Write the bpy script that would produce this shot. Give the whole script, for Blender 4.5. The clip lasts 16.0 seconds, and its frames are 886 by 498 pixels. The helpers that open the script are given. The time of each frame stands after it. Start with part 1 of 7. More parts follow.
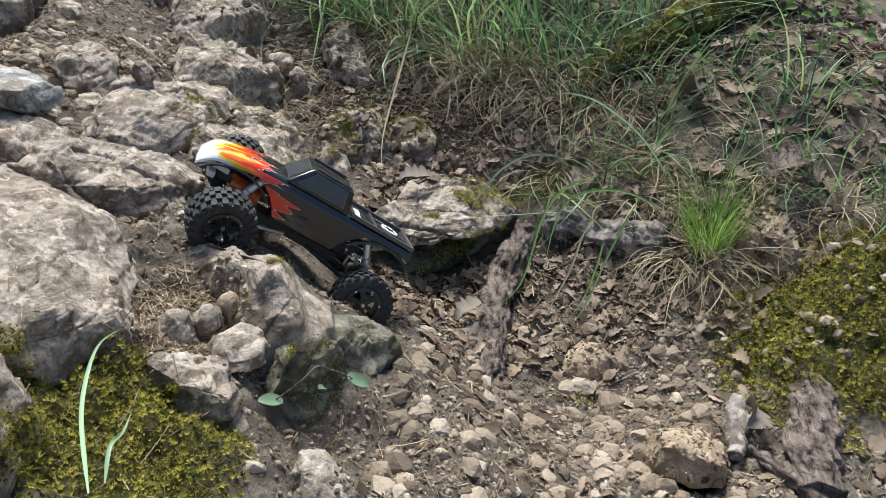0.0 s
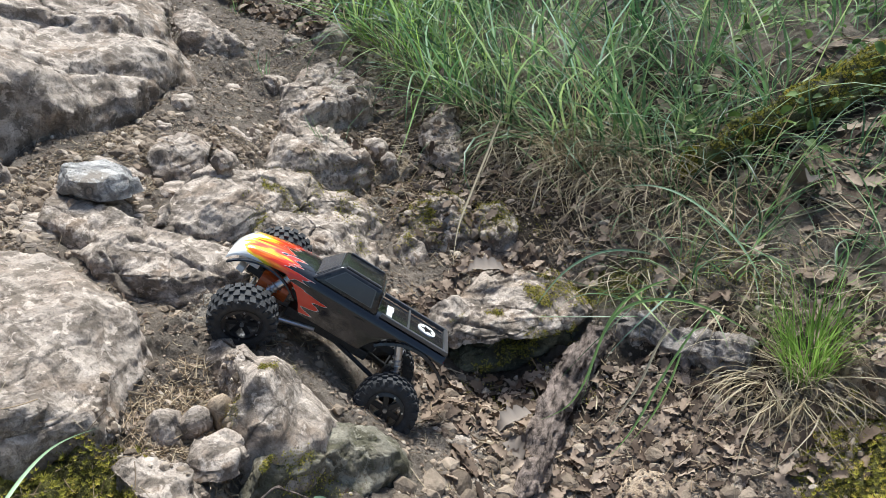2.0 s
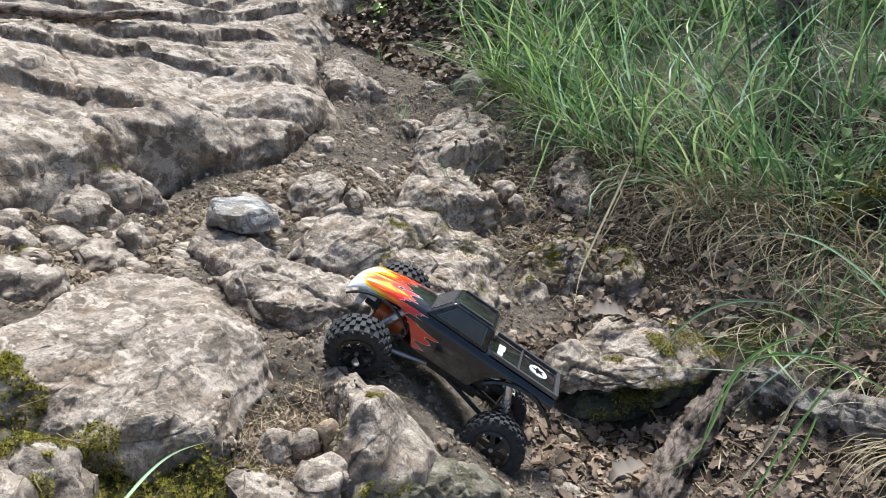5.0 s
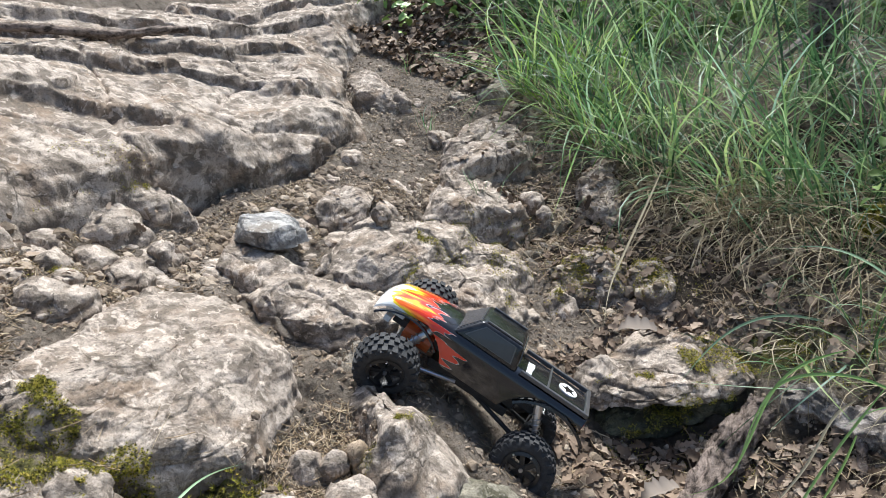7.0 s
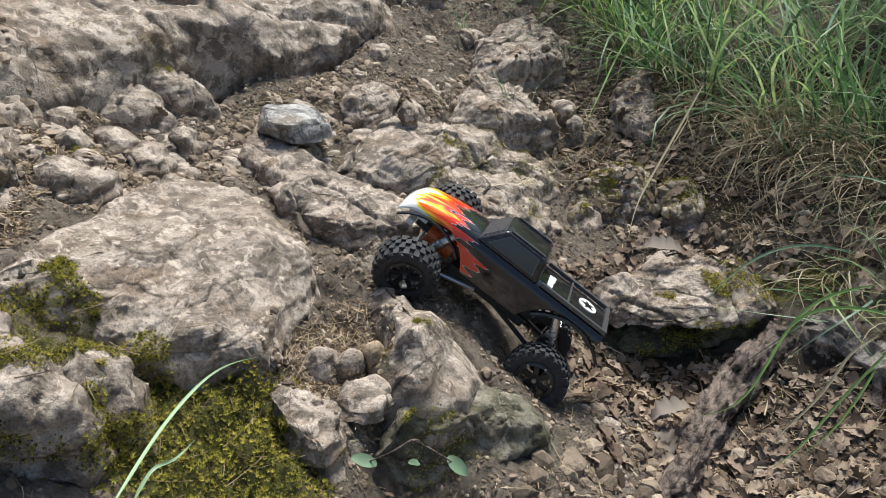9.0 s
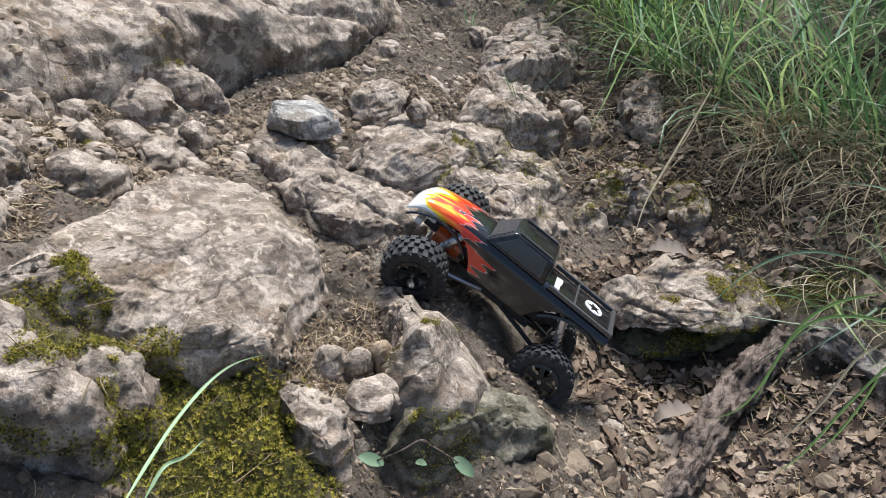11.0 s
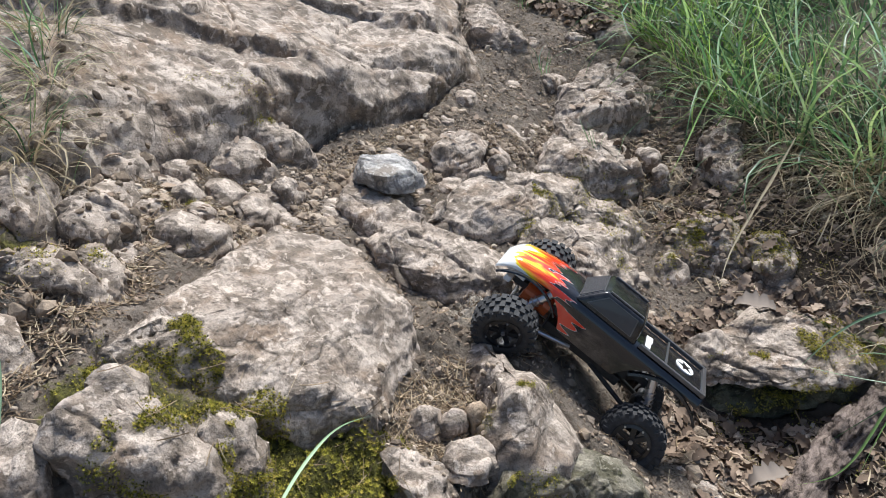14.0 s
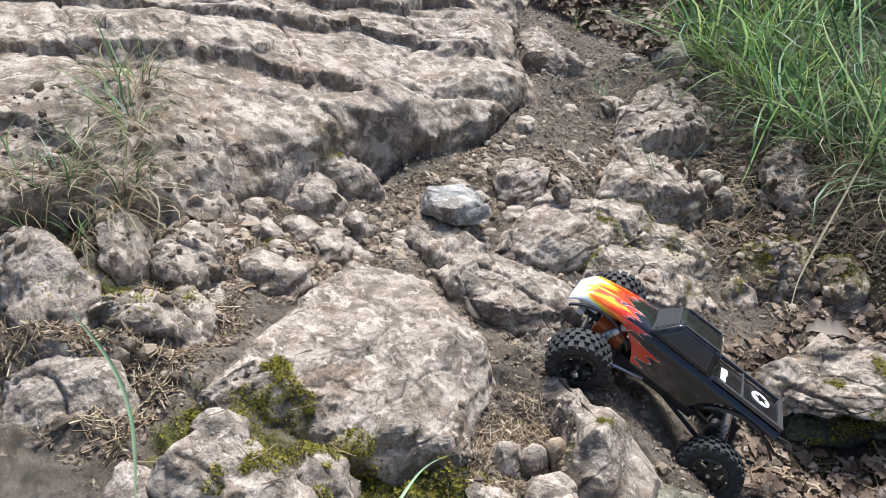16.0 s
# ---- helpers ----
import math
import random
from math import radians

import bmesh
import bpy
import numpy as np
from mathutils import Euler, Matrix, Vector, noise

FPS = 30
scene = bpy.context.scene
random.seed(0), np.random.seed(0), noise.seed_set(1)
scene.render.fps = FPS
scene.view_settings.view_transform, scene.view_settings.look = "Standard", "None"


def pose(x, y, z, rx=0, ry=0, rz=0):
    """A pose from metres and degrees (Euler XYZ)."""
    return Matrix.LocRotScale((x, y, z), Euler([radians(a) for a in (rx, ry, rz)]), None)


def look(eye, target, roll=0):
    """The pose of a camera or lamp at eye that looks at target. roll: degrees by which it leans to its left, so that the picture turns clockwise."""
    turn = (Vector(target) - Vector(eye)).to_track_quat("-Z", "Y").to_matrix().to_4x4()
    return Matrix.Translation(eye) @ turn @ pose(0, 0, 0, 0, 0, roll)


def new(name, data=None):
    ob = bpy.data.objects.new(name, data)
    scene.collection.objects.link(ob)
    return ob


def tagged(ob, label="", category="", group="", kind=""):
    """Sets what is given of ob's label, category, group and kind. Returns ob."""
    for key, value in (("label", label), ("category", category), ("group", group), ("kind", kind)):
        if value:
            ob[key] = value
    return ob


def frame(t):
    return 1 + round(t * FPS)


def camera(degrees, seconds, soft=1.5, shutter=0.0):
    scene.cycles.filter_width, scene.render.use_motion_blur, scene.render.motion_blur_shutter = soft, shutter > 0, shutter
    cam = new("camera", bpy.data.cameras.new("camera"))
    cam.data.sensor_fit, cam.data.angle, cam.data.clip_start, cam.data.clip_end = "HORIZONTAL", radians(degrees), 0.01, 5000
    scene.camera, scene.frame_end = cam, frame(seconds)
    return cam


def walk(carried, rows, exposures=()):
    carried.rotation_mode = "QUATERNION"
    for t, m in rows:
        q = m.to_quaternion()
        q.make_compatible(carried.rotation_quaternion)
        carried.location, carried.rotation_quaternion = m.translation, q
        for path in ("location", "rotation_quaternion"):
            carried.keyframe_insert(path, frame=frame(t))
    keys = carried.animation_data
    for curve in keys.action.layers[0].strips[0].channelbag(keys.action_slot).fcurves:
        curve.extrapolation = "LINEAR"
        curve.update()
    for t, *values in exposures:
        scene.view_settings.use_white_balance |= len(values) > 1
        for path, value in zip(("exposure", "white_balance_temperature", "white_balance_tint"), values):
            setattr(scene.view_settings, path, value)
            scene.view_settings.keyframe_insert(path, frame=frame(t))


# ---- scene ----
cam = camera(62.0, 16.0, soft=0.75)
PATH = [
    (0, (0.057, 0.015, 0.978), (-0.037, 1.764, 0.012), -2.5),
    (0.5, (0.072, 0.006, 0.976), (-0.121, 1.763, 0.04), -2.9),
    (1, (0.21, 0.053, 0.947), (-0.076, 1.82, 0.055), -3.2),
    (1.5, (0.282, 0.149, 0.966), (-0.127, 1.92, 0.132), -4.7),
    (2, (0.331, 0.175, 0.986), (-0.252, 1.923, 0.208), -6.6),
    (2.5, (0.377, 0.185, 0.974), (-0.357, 1.897, 0.246), -7.7),
    (3, (0.372, 0.183, 0.971), (-0.458, 1.867, 0.282), -8.3),
    (3.5, (0.374, 0.18, 0.976), (-0.515, 1.845, 0.315), -8.5),
    (4, (0.381, 0.182, 0.971), (-0.539, 1.837, 0.328), -8.5),
    (6.5, (0.393, 0.181, 0.971), (-0.591, 1.82, 0.384), -9.0),
    (7, (0.384, 0.198, 0.995), (-0.626, 1.818, 0.398), -9.4),
    (7.5, (0.37, 0.204, 1.023), (-0.658, 1.785, 0.355), -9.2),
    (8, (0.37, 0.215, 0.992), (-0.662, 1.758, 0.249), -8.3),
    (8.5, (0.359, 0.223, 0.987), (-0.673, 1.738, 0.186), -7.3),
    (9, (0.353, 0.216, 0.989), (-0.674, 1.717, 0.157), -6.5),
    (11.5, (0.335, 0.204, 1.006), (-0.69, 1.697, 0.157), -5.3),
    (12, (0.326, 0.197, 1.009), (-0.72, 1.685, 0.178), -5.5),
    (12.5, (0.309, 0.194, 1.033), (-0.768, 1.671, 0.223), -5.8),
    (13, (0.297, 0.191, 1.06), (-0.808, 1.658, 0.267), -6.3),
    (13.5, (0.293, 0.187, 1.063), (-0.836, 1.643, 0.284), -6.6),
    (14, (0.282, 0.177, 1.073), (-0.869, 1.621, 0.305), -6.9),
    (14.5, (0.279, 0.169, 1.074), (-0.9, 1.599, 0.321), -7.4),
    (15, (0.274, 0.157, 1.101), (-0.933, 1.566, 0.355), -8.0),
    (15.5, (0.265, 0.146, 1.113), (-0.961, 1.541, 0.371), -8.5),
    (16, (0.243, 0.138, 1.144), (-0.998, 1.522, 0.407), -8.9),
]
walk(cam, [(t, look(eye, target, roll)) for t, eye, target, roll in PATH], [(0.0, 0.58, 5950, 5), (2.0, 0.74, 5850, 6), (3.0, 0.62, 5850, 6), (7.0, 0.78, 5900, 7), (8.0, 0.53, 6000, 6), (9.0, 0.46, 6150, 6), (11.5, 0.57, 5950, 9), (14.5, 0.62, 5900, 9), (16.0, 0.71, 5850, 9)])

# ---- light ----
world = bpy.data.worlds.new("sky")
scene.world = world
world.use_nodes = True
wn = world.node_tree
sky = wn.nodes.new("ShaderNodeTexSky")
sky.sky_type, sky.sun_disc = "NISHITA", False
SUN_ELEVATION, SUN_TURN = 62.0, -8.0
sky.sun_elevation, sky.sun_rotation = radians(SUN_ELEVATION), radians(SUN_TURN)
sky.air_density, sky.dust_density = 1.0, 2.5
wn.links.new(sky.outputs[0], wn.nodes["Background"].inputs[0])
wn.nodes["Background"].inputs[1].default_value = 0.10
sun = new("sun", bpy.data.lights.new("sun", "SUN"))
sun.data.energy, sun.data.angle, sun.data.color = 5.0, radians(20), (1.0, 0.95, 0.87)
sx = math.sin(radians(SUN_TURN)) * math.cos(radians(SUN_ELEVATION))
sy = math.cos(radians(SUN_TURN)) * math.cos(radians(SUN_ELEVATION))
sun.matrix_world = look((sx * 9, sy * 9, 9 * math.sin(radians(SUN_ELEVATION))), (0, 0, 0))


# ---- materials ----
def mat(name, rough=0.8, metal=0.0, spec=0.5):
    m = bpy.data.materials.new(name)
    m.use_nodes = True
    b = m.node_tree.nodes["Principled BSDF"]
    b.inputs["Roughness"].default_value = rough
    b.inputs["Metallic"].default_value = metal
    b.inputs["Specular IOR Level"].default_value = spec
    return m, m.node_tree, b


def tex_noise(nt, co, scale, detail=6.0, rough=0.6, dist=0.0):
    n = nt.nodes.new("ShaderNodeTexNoise")
    n.inputs["Scale"].default_value = scale
    n.inputs["Detail"].default_value = detail
    n.inputs["Roughness"].default_value = rough
    n.inputs["Distortion"].default_value = dist
    nt.links.new(co, n.inputs["Vector"])
    return n.outputs["Fac"]


def tex_ramp(nt, fac, stops):
    r = nt.nodes.new("ShaderNodeValToRGB")
    e = r.color_ramp.elements
    while len(e) < len(stops):
        e.new(0.5)
    for k, (p, c) in zip(e, stops):
        k.position = p
        k.color = (*c, 1) if len(c) == 3 else c
    nt.links.new(fac, r.inputs[0])
    return r.outputs[0]


def tex_mix(nt, fac, a, b, mode="MIX"):
    n = nt.nodes.new("ShaderNodeMix")
    n.data_type, n.blend_type = "RGBA", mode
    for sock, v in ((n.inputs[0], fac), (n.inputs[6], a), (n.inputs[7], b)):
        if isinstance(v, bpy.types.NodeSocket):
            nt.links.new(v, sock)
        elif isinstance(v, (int, float)):
            sock.default_value = v
        else:
            sock.default_value = (*v, 1)
    return n.outputs[2]


def tex_bump(nt, bsdf, pairs):
    prev = None
    for h, strength, dist in pairs:
        n = nt.nodes.new("ShaderNodeBump")
        n.inputs["Strength"].default_value = strength
        n.inputs["Distance"].default_value = dist
        nt.links.new(h, n.inputs["Height"])
        if prev:
            nt.links.new(prev, n.inputs["Normal"])
        prev = n.outputs[0]
    nt.links.new(prev, bsdf.inputs["Normal"])


def coords(nt, which="Object"):
    return nt.nodes.new("ShaderNodeTexCoord").outputs[which]


def tex_cells(nt, co, scale, feature="F1", out="Distance"):
    n = nt.nodes.new("ShaderNodeTexVoronoi")
    n.feature = feature
    n.inputs["Scale"].default_value = scale
    nt.links.new(co, n.inputs["Vector"])
    return n.outputs[out]


def warped(nt, co, scale, amount):
    n = nt.nodes.new("ShaderNodeTexNoise")
    n.inputs["Scale"].default_value = scale
    n.inputs["Detail"].default_value = 4.0
    nt.links.new(co, n.inputs["Vector"])
    m = nt.nodes.new("ShaderNodeVectorMath")
    m.operation = "MULTIPLY_ADD"
    nt.links.new(n.outputs["Color"], m.inputs[0])
    m.inputs[1].default_value = (amount, amount, amount)
    nt.links.new(co, m.inputs[2])
    return m.outputs[0]


def grey(v):
    return (v, v, v)


def rock_colour(nt, co, light, mid, dark, lichen):
    bent = warped(nt, co, 9, 0.05)
    broad = tex_noise(nt, co, 3.2, 5, 0.6, 0.6)
    mottle = tex_noise(nt, bent, 21, 9, 0.68, 0.2)
    grain = tex_noise(nt, co, 230, 4, 0.7)
    spots = tex_noise(nt, co, 75, 6, 0.7, 0.4)
    pale = tex_noise(nt, bent, 34, 7, 0.66, 0.6)
    col = tex_ramp(nt, broad, [(0.34, mid), (0.58, light)])
    # earth trodden and washed over it
    earth = tex_noise(nt, co, 7, 7, 0.66, 0.5)
    col = tex_mix(nt, tex_ramp(nt, earth, [(0.46, grey(0)), (0.60, grey(0.85))]), col, tuple(v * f for v, f in zip(mid, (0.66, 0.57, 0.48))))
    # grey weathering in ragged patches
    col = tex_mix(nt, tex_ramp(nt, mottle, [(0.43, grey(0.90)), (0.49, grey(0.45)), (0.54, grey(0))]), col, dark)
    # pale crust and bare scuffs
    col = tex_mix(nt, tex_ramp(nt, pale, [(0.55, grey(0)), (0.60, grey(0.70))]), col, tuple(min(0.72, 1.30 * v) for v in light))
    # small dark lichen flecks
    col = tex_mix(nt, tex_ramp(nt, spots, [(0.60, grey(0)), (0.655, grey(0.85))]), col, lichen)
    col = tex_mix(nt, 0.55, col, tex_ramp(nt, grain, [(0.36, grey(0.34)), (0.49, grey(0.90)), (0.7, grey(1.0))]), "MULTIPLY")
    # joints and hairline cracks, open along part of their run
    joint = tex_cells(nt, warped(nt, co, 6, 0.22), 3.6, "DISTANCE_TO_EDGE")
    joint = tex_ramp(nt, joint, [(0.0, grey(0.9)), (0.008, grey(0.4)), (0.02, grey(0))])
    part_ = tex_ramp(nt, tex_noise(nt, co, 4.1, 3, 0.5), [(0.53, grey(0)), (0.60, grey(1))])
    joint = tex_mix(nt, 1.0, joint, part_, "MULTIPLY")
    col = tex_mix(nt, joint, col, tuple(0.35 * v for v in dark))
    facet = tex_cells(nt, warped(nt, co, 22, 0.03), 38)
    return col, mottle, spots, grain, facet, joint


def rock_material(name, light, mid, dark, lichen=(0.11, 0.095, 0.075)):
    m, nt, b = mat(name, 0.9, 0, 0.25)
    col, mottle, spots, grain, facet, joint = rock_colour(nt, coords(nt), light, mid, dark, lichen)
    nt.links.new(col, b.inputs["Base Color"])
    inv = tex_ramp(nt, joint, [(0.0, grey(1)), (1.0, grey(0))])
    tex_bump(nt, b, [(inv, 0.4, 0.006), (mottle, 0.75, 0.014), (facet, 0.18, 0.008), (spots, 0.45, 0.005), (grain, 0.8, 0.003)])
    return m


def soil_material(name, light, dark):
    """Bare earth; where the sheet's own stone value is high, the limestone comes through."""
    m, nt, b = mat(name, 0.95, 0, 0.15)
    co = coords(nt)
    broad = tex_noise(nt, co, 5, 5, 0.6)
    fine = tex_noise(nt, co, 60, 8, 0.7)
    grain = tex_noise(nt, co, 330, 4, 0.75)
    col = tex_ramp(nt, broad, [(0.35, dark), (0.65, light)])
    col = tex_mix(nt, 0.8, col, tex_ramp(nt, fine, [(0.3, (0.35, 0.33, 0.30)), (0.55, (0.9, 0.9, 0.9)), (0.75, (1, 1, 1))]), "MULTIPLY")
    col = tex_mix(nt, tex_ramp(nt, grain, [(0.60, (0, 0, 0)), (0.72, (0.7, 0.7, 0.7))]), col, (0.33, 0.27, 0.20))
    dark_earth = nt.nodes.new("ShaderNodeAttribute")
    dark_earth.attribute_name = "dark_earth"
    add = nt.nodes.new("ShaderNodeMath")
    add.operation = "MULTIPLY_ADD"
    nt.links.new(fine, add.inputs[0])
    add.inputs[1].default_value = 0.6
    nt.links.new(dark_earth.outputs["Fac"], add.inputs[2])
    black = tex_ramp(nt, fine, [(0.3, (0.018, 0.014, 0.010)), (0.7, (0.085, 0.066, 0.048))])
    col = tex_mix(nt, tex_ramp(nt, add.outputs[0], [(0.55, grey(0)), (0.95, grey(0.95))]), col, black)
    stone = rock_colour(nt, co, (0.47, 0.415, 0.345), (0.335, 0.29, 0.235), (0.18, 0.155, 0.125), (0.10, 0.09, 0.075))[0]
    at = nt.nodes.new("ShaderNodeAttribute")
    at.attribute_name = "stone"
    add = nt.nodes.new("ShaderNodeMath")
    add.operation = "MULTIPLY_ADD"
    nt.links.new(fine, add.inputs[0])
    add.inputs[1].default_value = 0.8
    nt.links.new(at.outputs["Fac"], add.inputs[2])
    col = tex_mix(nt, tex_ramp(nt, add.outputs[0], [(0.78, (0, 0, 0)), (0.92, (1, 1, 1))]), col, stone)
    green = nt.nodes.new("ShaderNodeAttribute")
    green.attribute_name = "moss"
    add = nt.nodes.new("ShaderNodeMath")
    add.operation = "MULTIPLY_ADD"
    nt.links.new(fine, add.inputs[0])
    add.inputs[1].default_value = 0.9
    nt.links.new(green.outputs["Fac"], add.inputs[2])
    felt = tex_ramp(nt, tex_noise(nt, co, 55, 8, 0.75), [(0.34, (0.02, 0.02, 0.008)), (0.46, (0.06, 0.06, 0.016)), (0.55, (0.14, 0.135, 0.03)), (0.66, (0.26, 0.24, 0.05))])
    col = tex_mix(nt, tex_ramp(nt, add.outputs[0], [(0.85, (0, 0, 0)), (1.0, (0.9, 0.9, 0.9))]), col, felt)
    nt.links.new(col, b.inputs["Base Color"])
    clod = tex_noise(nt, co, 24, 5, 0.6)
    tex_bump(nt, b, [(clod, 0.8, 0.03), (fine, 1.0, 0.018), (grain, 0.9, 0.005)])
    return m


def island_material(name, stops, rough=0.8, spec=0.3, scale=60.0, through_light=0.0, object_random=False):
    """Each piece takes its own colour from the ramp."""
    m, nt, b = mat(name, rough, 0, spec)
    if object_random:
        rnd = nt.nodes.new("ShaderNodeObjectInfo").outputs["Random"]
    else:
        rnd = nt.nodes.new("ShaderNodeNewGeometry").outputs["Random Per Island"]
    col = tex_ramp(nt, rnd, stops)
    n = tex_noise(nt, coords(nt), scale, 5, 0.65)
    col = tex_mix(nt, 0.55, col, tex_ramp(nt, n, [(0.3, (0.42, 0.42, 0.42)), (0.7, (1.0, 1.0, 1.0))]), "MULTIPLY")
    nt.links.new(col, b.inputs["Base Color"])
    if through_light:
        t = nt.nodes.new("ShaderNodeBsdfTranslucent")
        nt.links.new(col, t.inputs[0])
        mix = nt.nodes.new("ShaderNodeMixShader")
        mix.inputs[0].default_value = through_light
        nt.links.new(b.outputs[0], mix.inputs[1])
        nt.links.new(t.outputs[0], mix.inputs[2])
        nt.links.new(mix.outputs[0], nt.nodes["Material Output"].inputs[0])
    else:
        tex_bump(nt, b, [(n, 0.8, 0.006)])
    return m


def plain(name, colour, rough=0.5, metal=0.0, spec=0.5, wear=0.25, scale=120.0, coat=0.0):
    m, nt, b = mat(name, rough, metal, spec)
    n = tex_noise(nt, coords(nt), scale, 5, 0.65)
    col = tex_mix(nt, tex_ramp(nt, n, [(0.45, (0, 0, 0)), (0.75, (wear, wear, wear))]), colour, tuple(min(1, 0.6 * v + 0.05) for v in colour))
    nt.links.new(col, b.inputs["Base Color"])
    b.inputs["Coat Weight"].default_value = coat
    b.inputs["Coat Roughness"].default_value = 0.08
    return m


LIMESTONE = rock_material("limestone", (0.49, 0.414, 0.343), (0.345, 0.286, 0.232), (0.158, 0.127, 0.098))
GREY_STONE = rock_material("grey_stone", (0.46, 0.44, 0.41), (0.36, 0.345, 0.325), (0.20, 0.195, 0.19))
# block face: its shade is mixed into the dirt and moss colour
SHADED_MOSSY_STONE = rock_material("shaded_mossy_stone", (0.27, 0.245, 0.19), (0.19, 0.172, 0.128), (0.09, 0.082, 0.05), (0.12, 0.12, 0.045))
TAN_STONE = rock_material("tan_stone", (0.46, 0.355, 0.25), (0.38, 0.29, 0.20), (0.29, 0.22, 0.15), (0.27, 0.205, 0.14))
SOIL = soil_material("soil", (0.310, 0.258, 0.208), (0.158, 0.131, 0.104))
PEBBLE = island_material("pebble", [(0.0, (0.13, 0.100, 0.073)), (0.4, (0.24, 0.186, 0.135)), (0.75, (0.37, 0.292, 0.215)), (1.0, (0.50, 0.42, 0.33))], 0.9, 0.2, 90)
LEAF = island_material("dry_leaf", [(0.0, (0.06, 0.040, 0.027)), (0.35, (0.15, 0.104, 0.072)), (0.7, (0.29, 0.213, 0.152)), (1.0, (0.46, 0.355, 0.265))], 0.75, 0.25, 70, 0.15)
NEEDLE = island_material("dry_needle", [(0.0, (0.17, 0.118, 0.072)), (0.5, (0.34, 0.25, 0.155)), (1.0, (0.52, 0.43, 0.29))], 0.8, 0.25, 60)
GRASS = island_material("grass", [(0.0, (0.038, 0.082, 0.034)), (0.3, (0.095, 0.190, 0.075)), (0.55, (0.20, 0.33, 0.125)), (0.8, (0.39, 0.50, 0.19)), (1.0, (0.28, 0.43, 0.34))], 0.4, 0.5, 15, 0.5)
LIME_GRASS = island_material("lime_grass", [(0.0, (0.13, 0.25, 0.04)), (0.5, (0.28, 0.46, 0.08)), (1.0, (0.45, 0.60, 0.17))], 0.45, 0.4, 15, 0.45)
LEAFLET = island_material("green_leaf", [(0.0, (0.05, 0.09, 0.025)), (0.6, (0.12, 0.19, 0.05)), (1.0, (0.22, 0.31, 0.09))], 0.6, 0.2, 30, 0.3)
STRAW = island_material("dry_grass", [(0.0, (0.30, 0.235, 0.14)), (0.5, (0.47, 0.385, 0.24)), (1.0, (0.60, 0.52, 0.36))], 0.7, 0.3, 15, 0.25)
MOSS = island_material("moss", [(0.0, (0.04, 0.040, 0.014)), (0.28, (0.13, 0.128, 0.030)), (0.52, (0.33, 0.312, 0.058)), (0.8, (0.55, 0.50, 0.088)), (1.0, (0.64, 0.50, 0.135))], 0.9, 0.1, 40, 0.3)
# stone under the ledge: recess shade put into its earth and moss colour
SHADED_BANK = rock_material("shaded_bank", (0.14, 0.135, 0.09), (0.095, 0.096, 0.062), (0.045, 0.045, 0.03), (0.08, 0.11, 0.035))


def bark_material(name, light, mid, dark):
    """Ridged bark: long scales with dark furrows between."""
    m, nt, b = mat(name, 0.92, 0, 0.2)
    mp = nt.nodes.new("ShaderNodeMapping")
    mp.inputs["Scale"].default_value = (1.0, 0.28, 1.0)
    mp.inputs["Rotation"].default_value = (0.0, 0.0, 0.3)
    co = coords(nt)
    nt.links.new(warped(nt, co, 30, 0.02), mp.inputs[0])
    ridge = tex_noise(nt, mp.outputs[0], 75, 8, 0.66, 0.3)
    broad = tex_noise(nt, co, 18, 5, 0.6)
    col = tex_ramp(nt, ridge, [(0.38, dark), (0.49, mid), (0.62, light)])
    col = tex_mix(nt, 0.6, col, tex_ramp(nt, broad, [(0.35, grey(0.45)), (0.6, grey(1))]), "MULTIPLY")
    nt.links.new(col, b.inputs["Base Color"])
    tex_bump(nt, b, [(ridge, 1.0, 0.02), (tex_noise(nt, co, 220, 4, 0.7), 0.6, 0.003)])
    return m


BARK = bark_material("bark", (0.36, 0.285, 0.24), (0.22, 0.172, 0.142), (0.055, 0.042, 0.034))
PALE_BARK = rock_material("pale_bark", (0.42, 0.37, 0.33), (0.30, 0.26, 0.23), (0.14, 0.12, 0.105))
MOSSY_BARK = rock_material("mossy_bark", (0.15, 0.16, 0.05), (0.10, 0.105, 0.035), (0.05, 0.045, 0.03))


# ---- shape helpers ----
def lattice(ix, iy, iz, seed):
    h = (ix * 374761393 + iy * 668265263 + iz * 2147483647 + seed * 1274126177) & 0xFFFFFFFF
    h = ((h ^ (h >> 13)) * 1274126177) & 0xFFFFFFFF
    h = h ^ (h >> 16)
    return (h & 0xFFFF).astype(np.float64) / 32767.5 - 1.0


def vnoise(p, seed=0):
    """Smooth value noise, -1 to 1, at rows of points."""
    i = np.floor(p).astype(np.int64)
    f = p - i
    f = f * f * f * (f * (f * 6 - 15) + 10)
    out = 0
    for dx in (0, 1):
        wx = f[:, 0] if dx else 1 - f[:, 0]
        for dy in (0, 1):
            wy = f[:, 1] if dy else 1 - f[:, 1]
            for dz in (0, 1):
                wz = f[:, 2] if dz else 1 - f[:, 2]
                out = out + wx * wy * wz * lattice(i[:, 0] + dx, i[:, 1] + dy, i[:, 2] + dz, seed)
    return out


def fbm(p, octaves=5, seed=0, gain=0.5):
    out, a = 0, 1.0
    for k in range(octaves):
        out = out + a * vnoise(p * 2.03 ** k + 17.3 * k, seed + k)
        a *= gain
    return out


def ridged(p, octaves=4, seed=0):
    out, a = 0, 1.0
    for k in range(octaves):
        out = out + a * (1 - 2 * np.abs(vnoise(p * 2.1 ** k + 5.1 * k, seed + k)))
        a *= 0.5
    return out


TURN = np.array([[0.36, 0.48, -0.8], [-0.8, 0.6, 0.0], [0.48, 0.64, 0.6]])


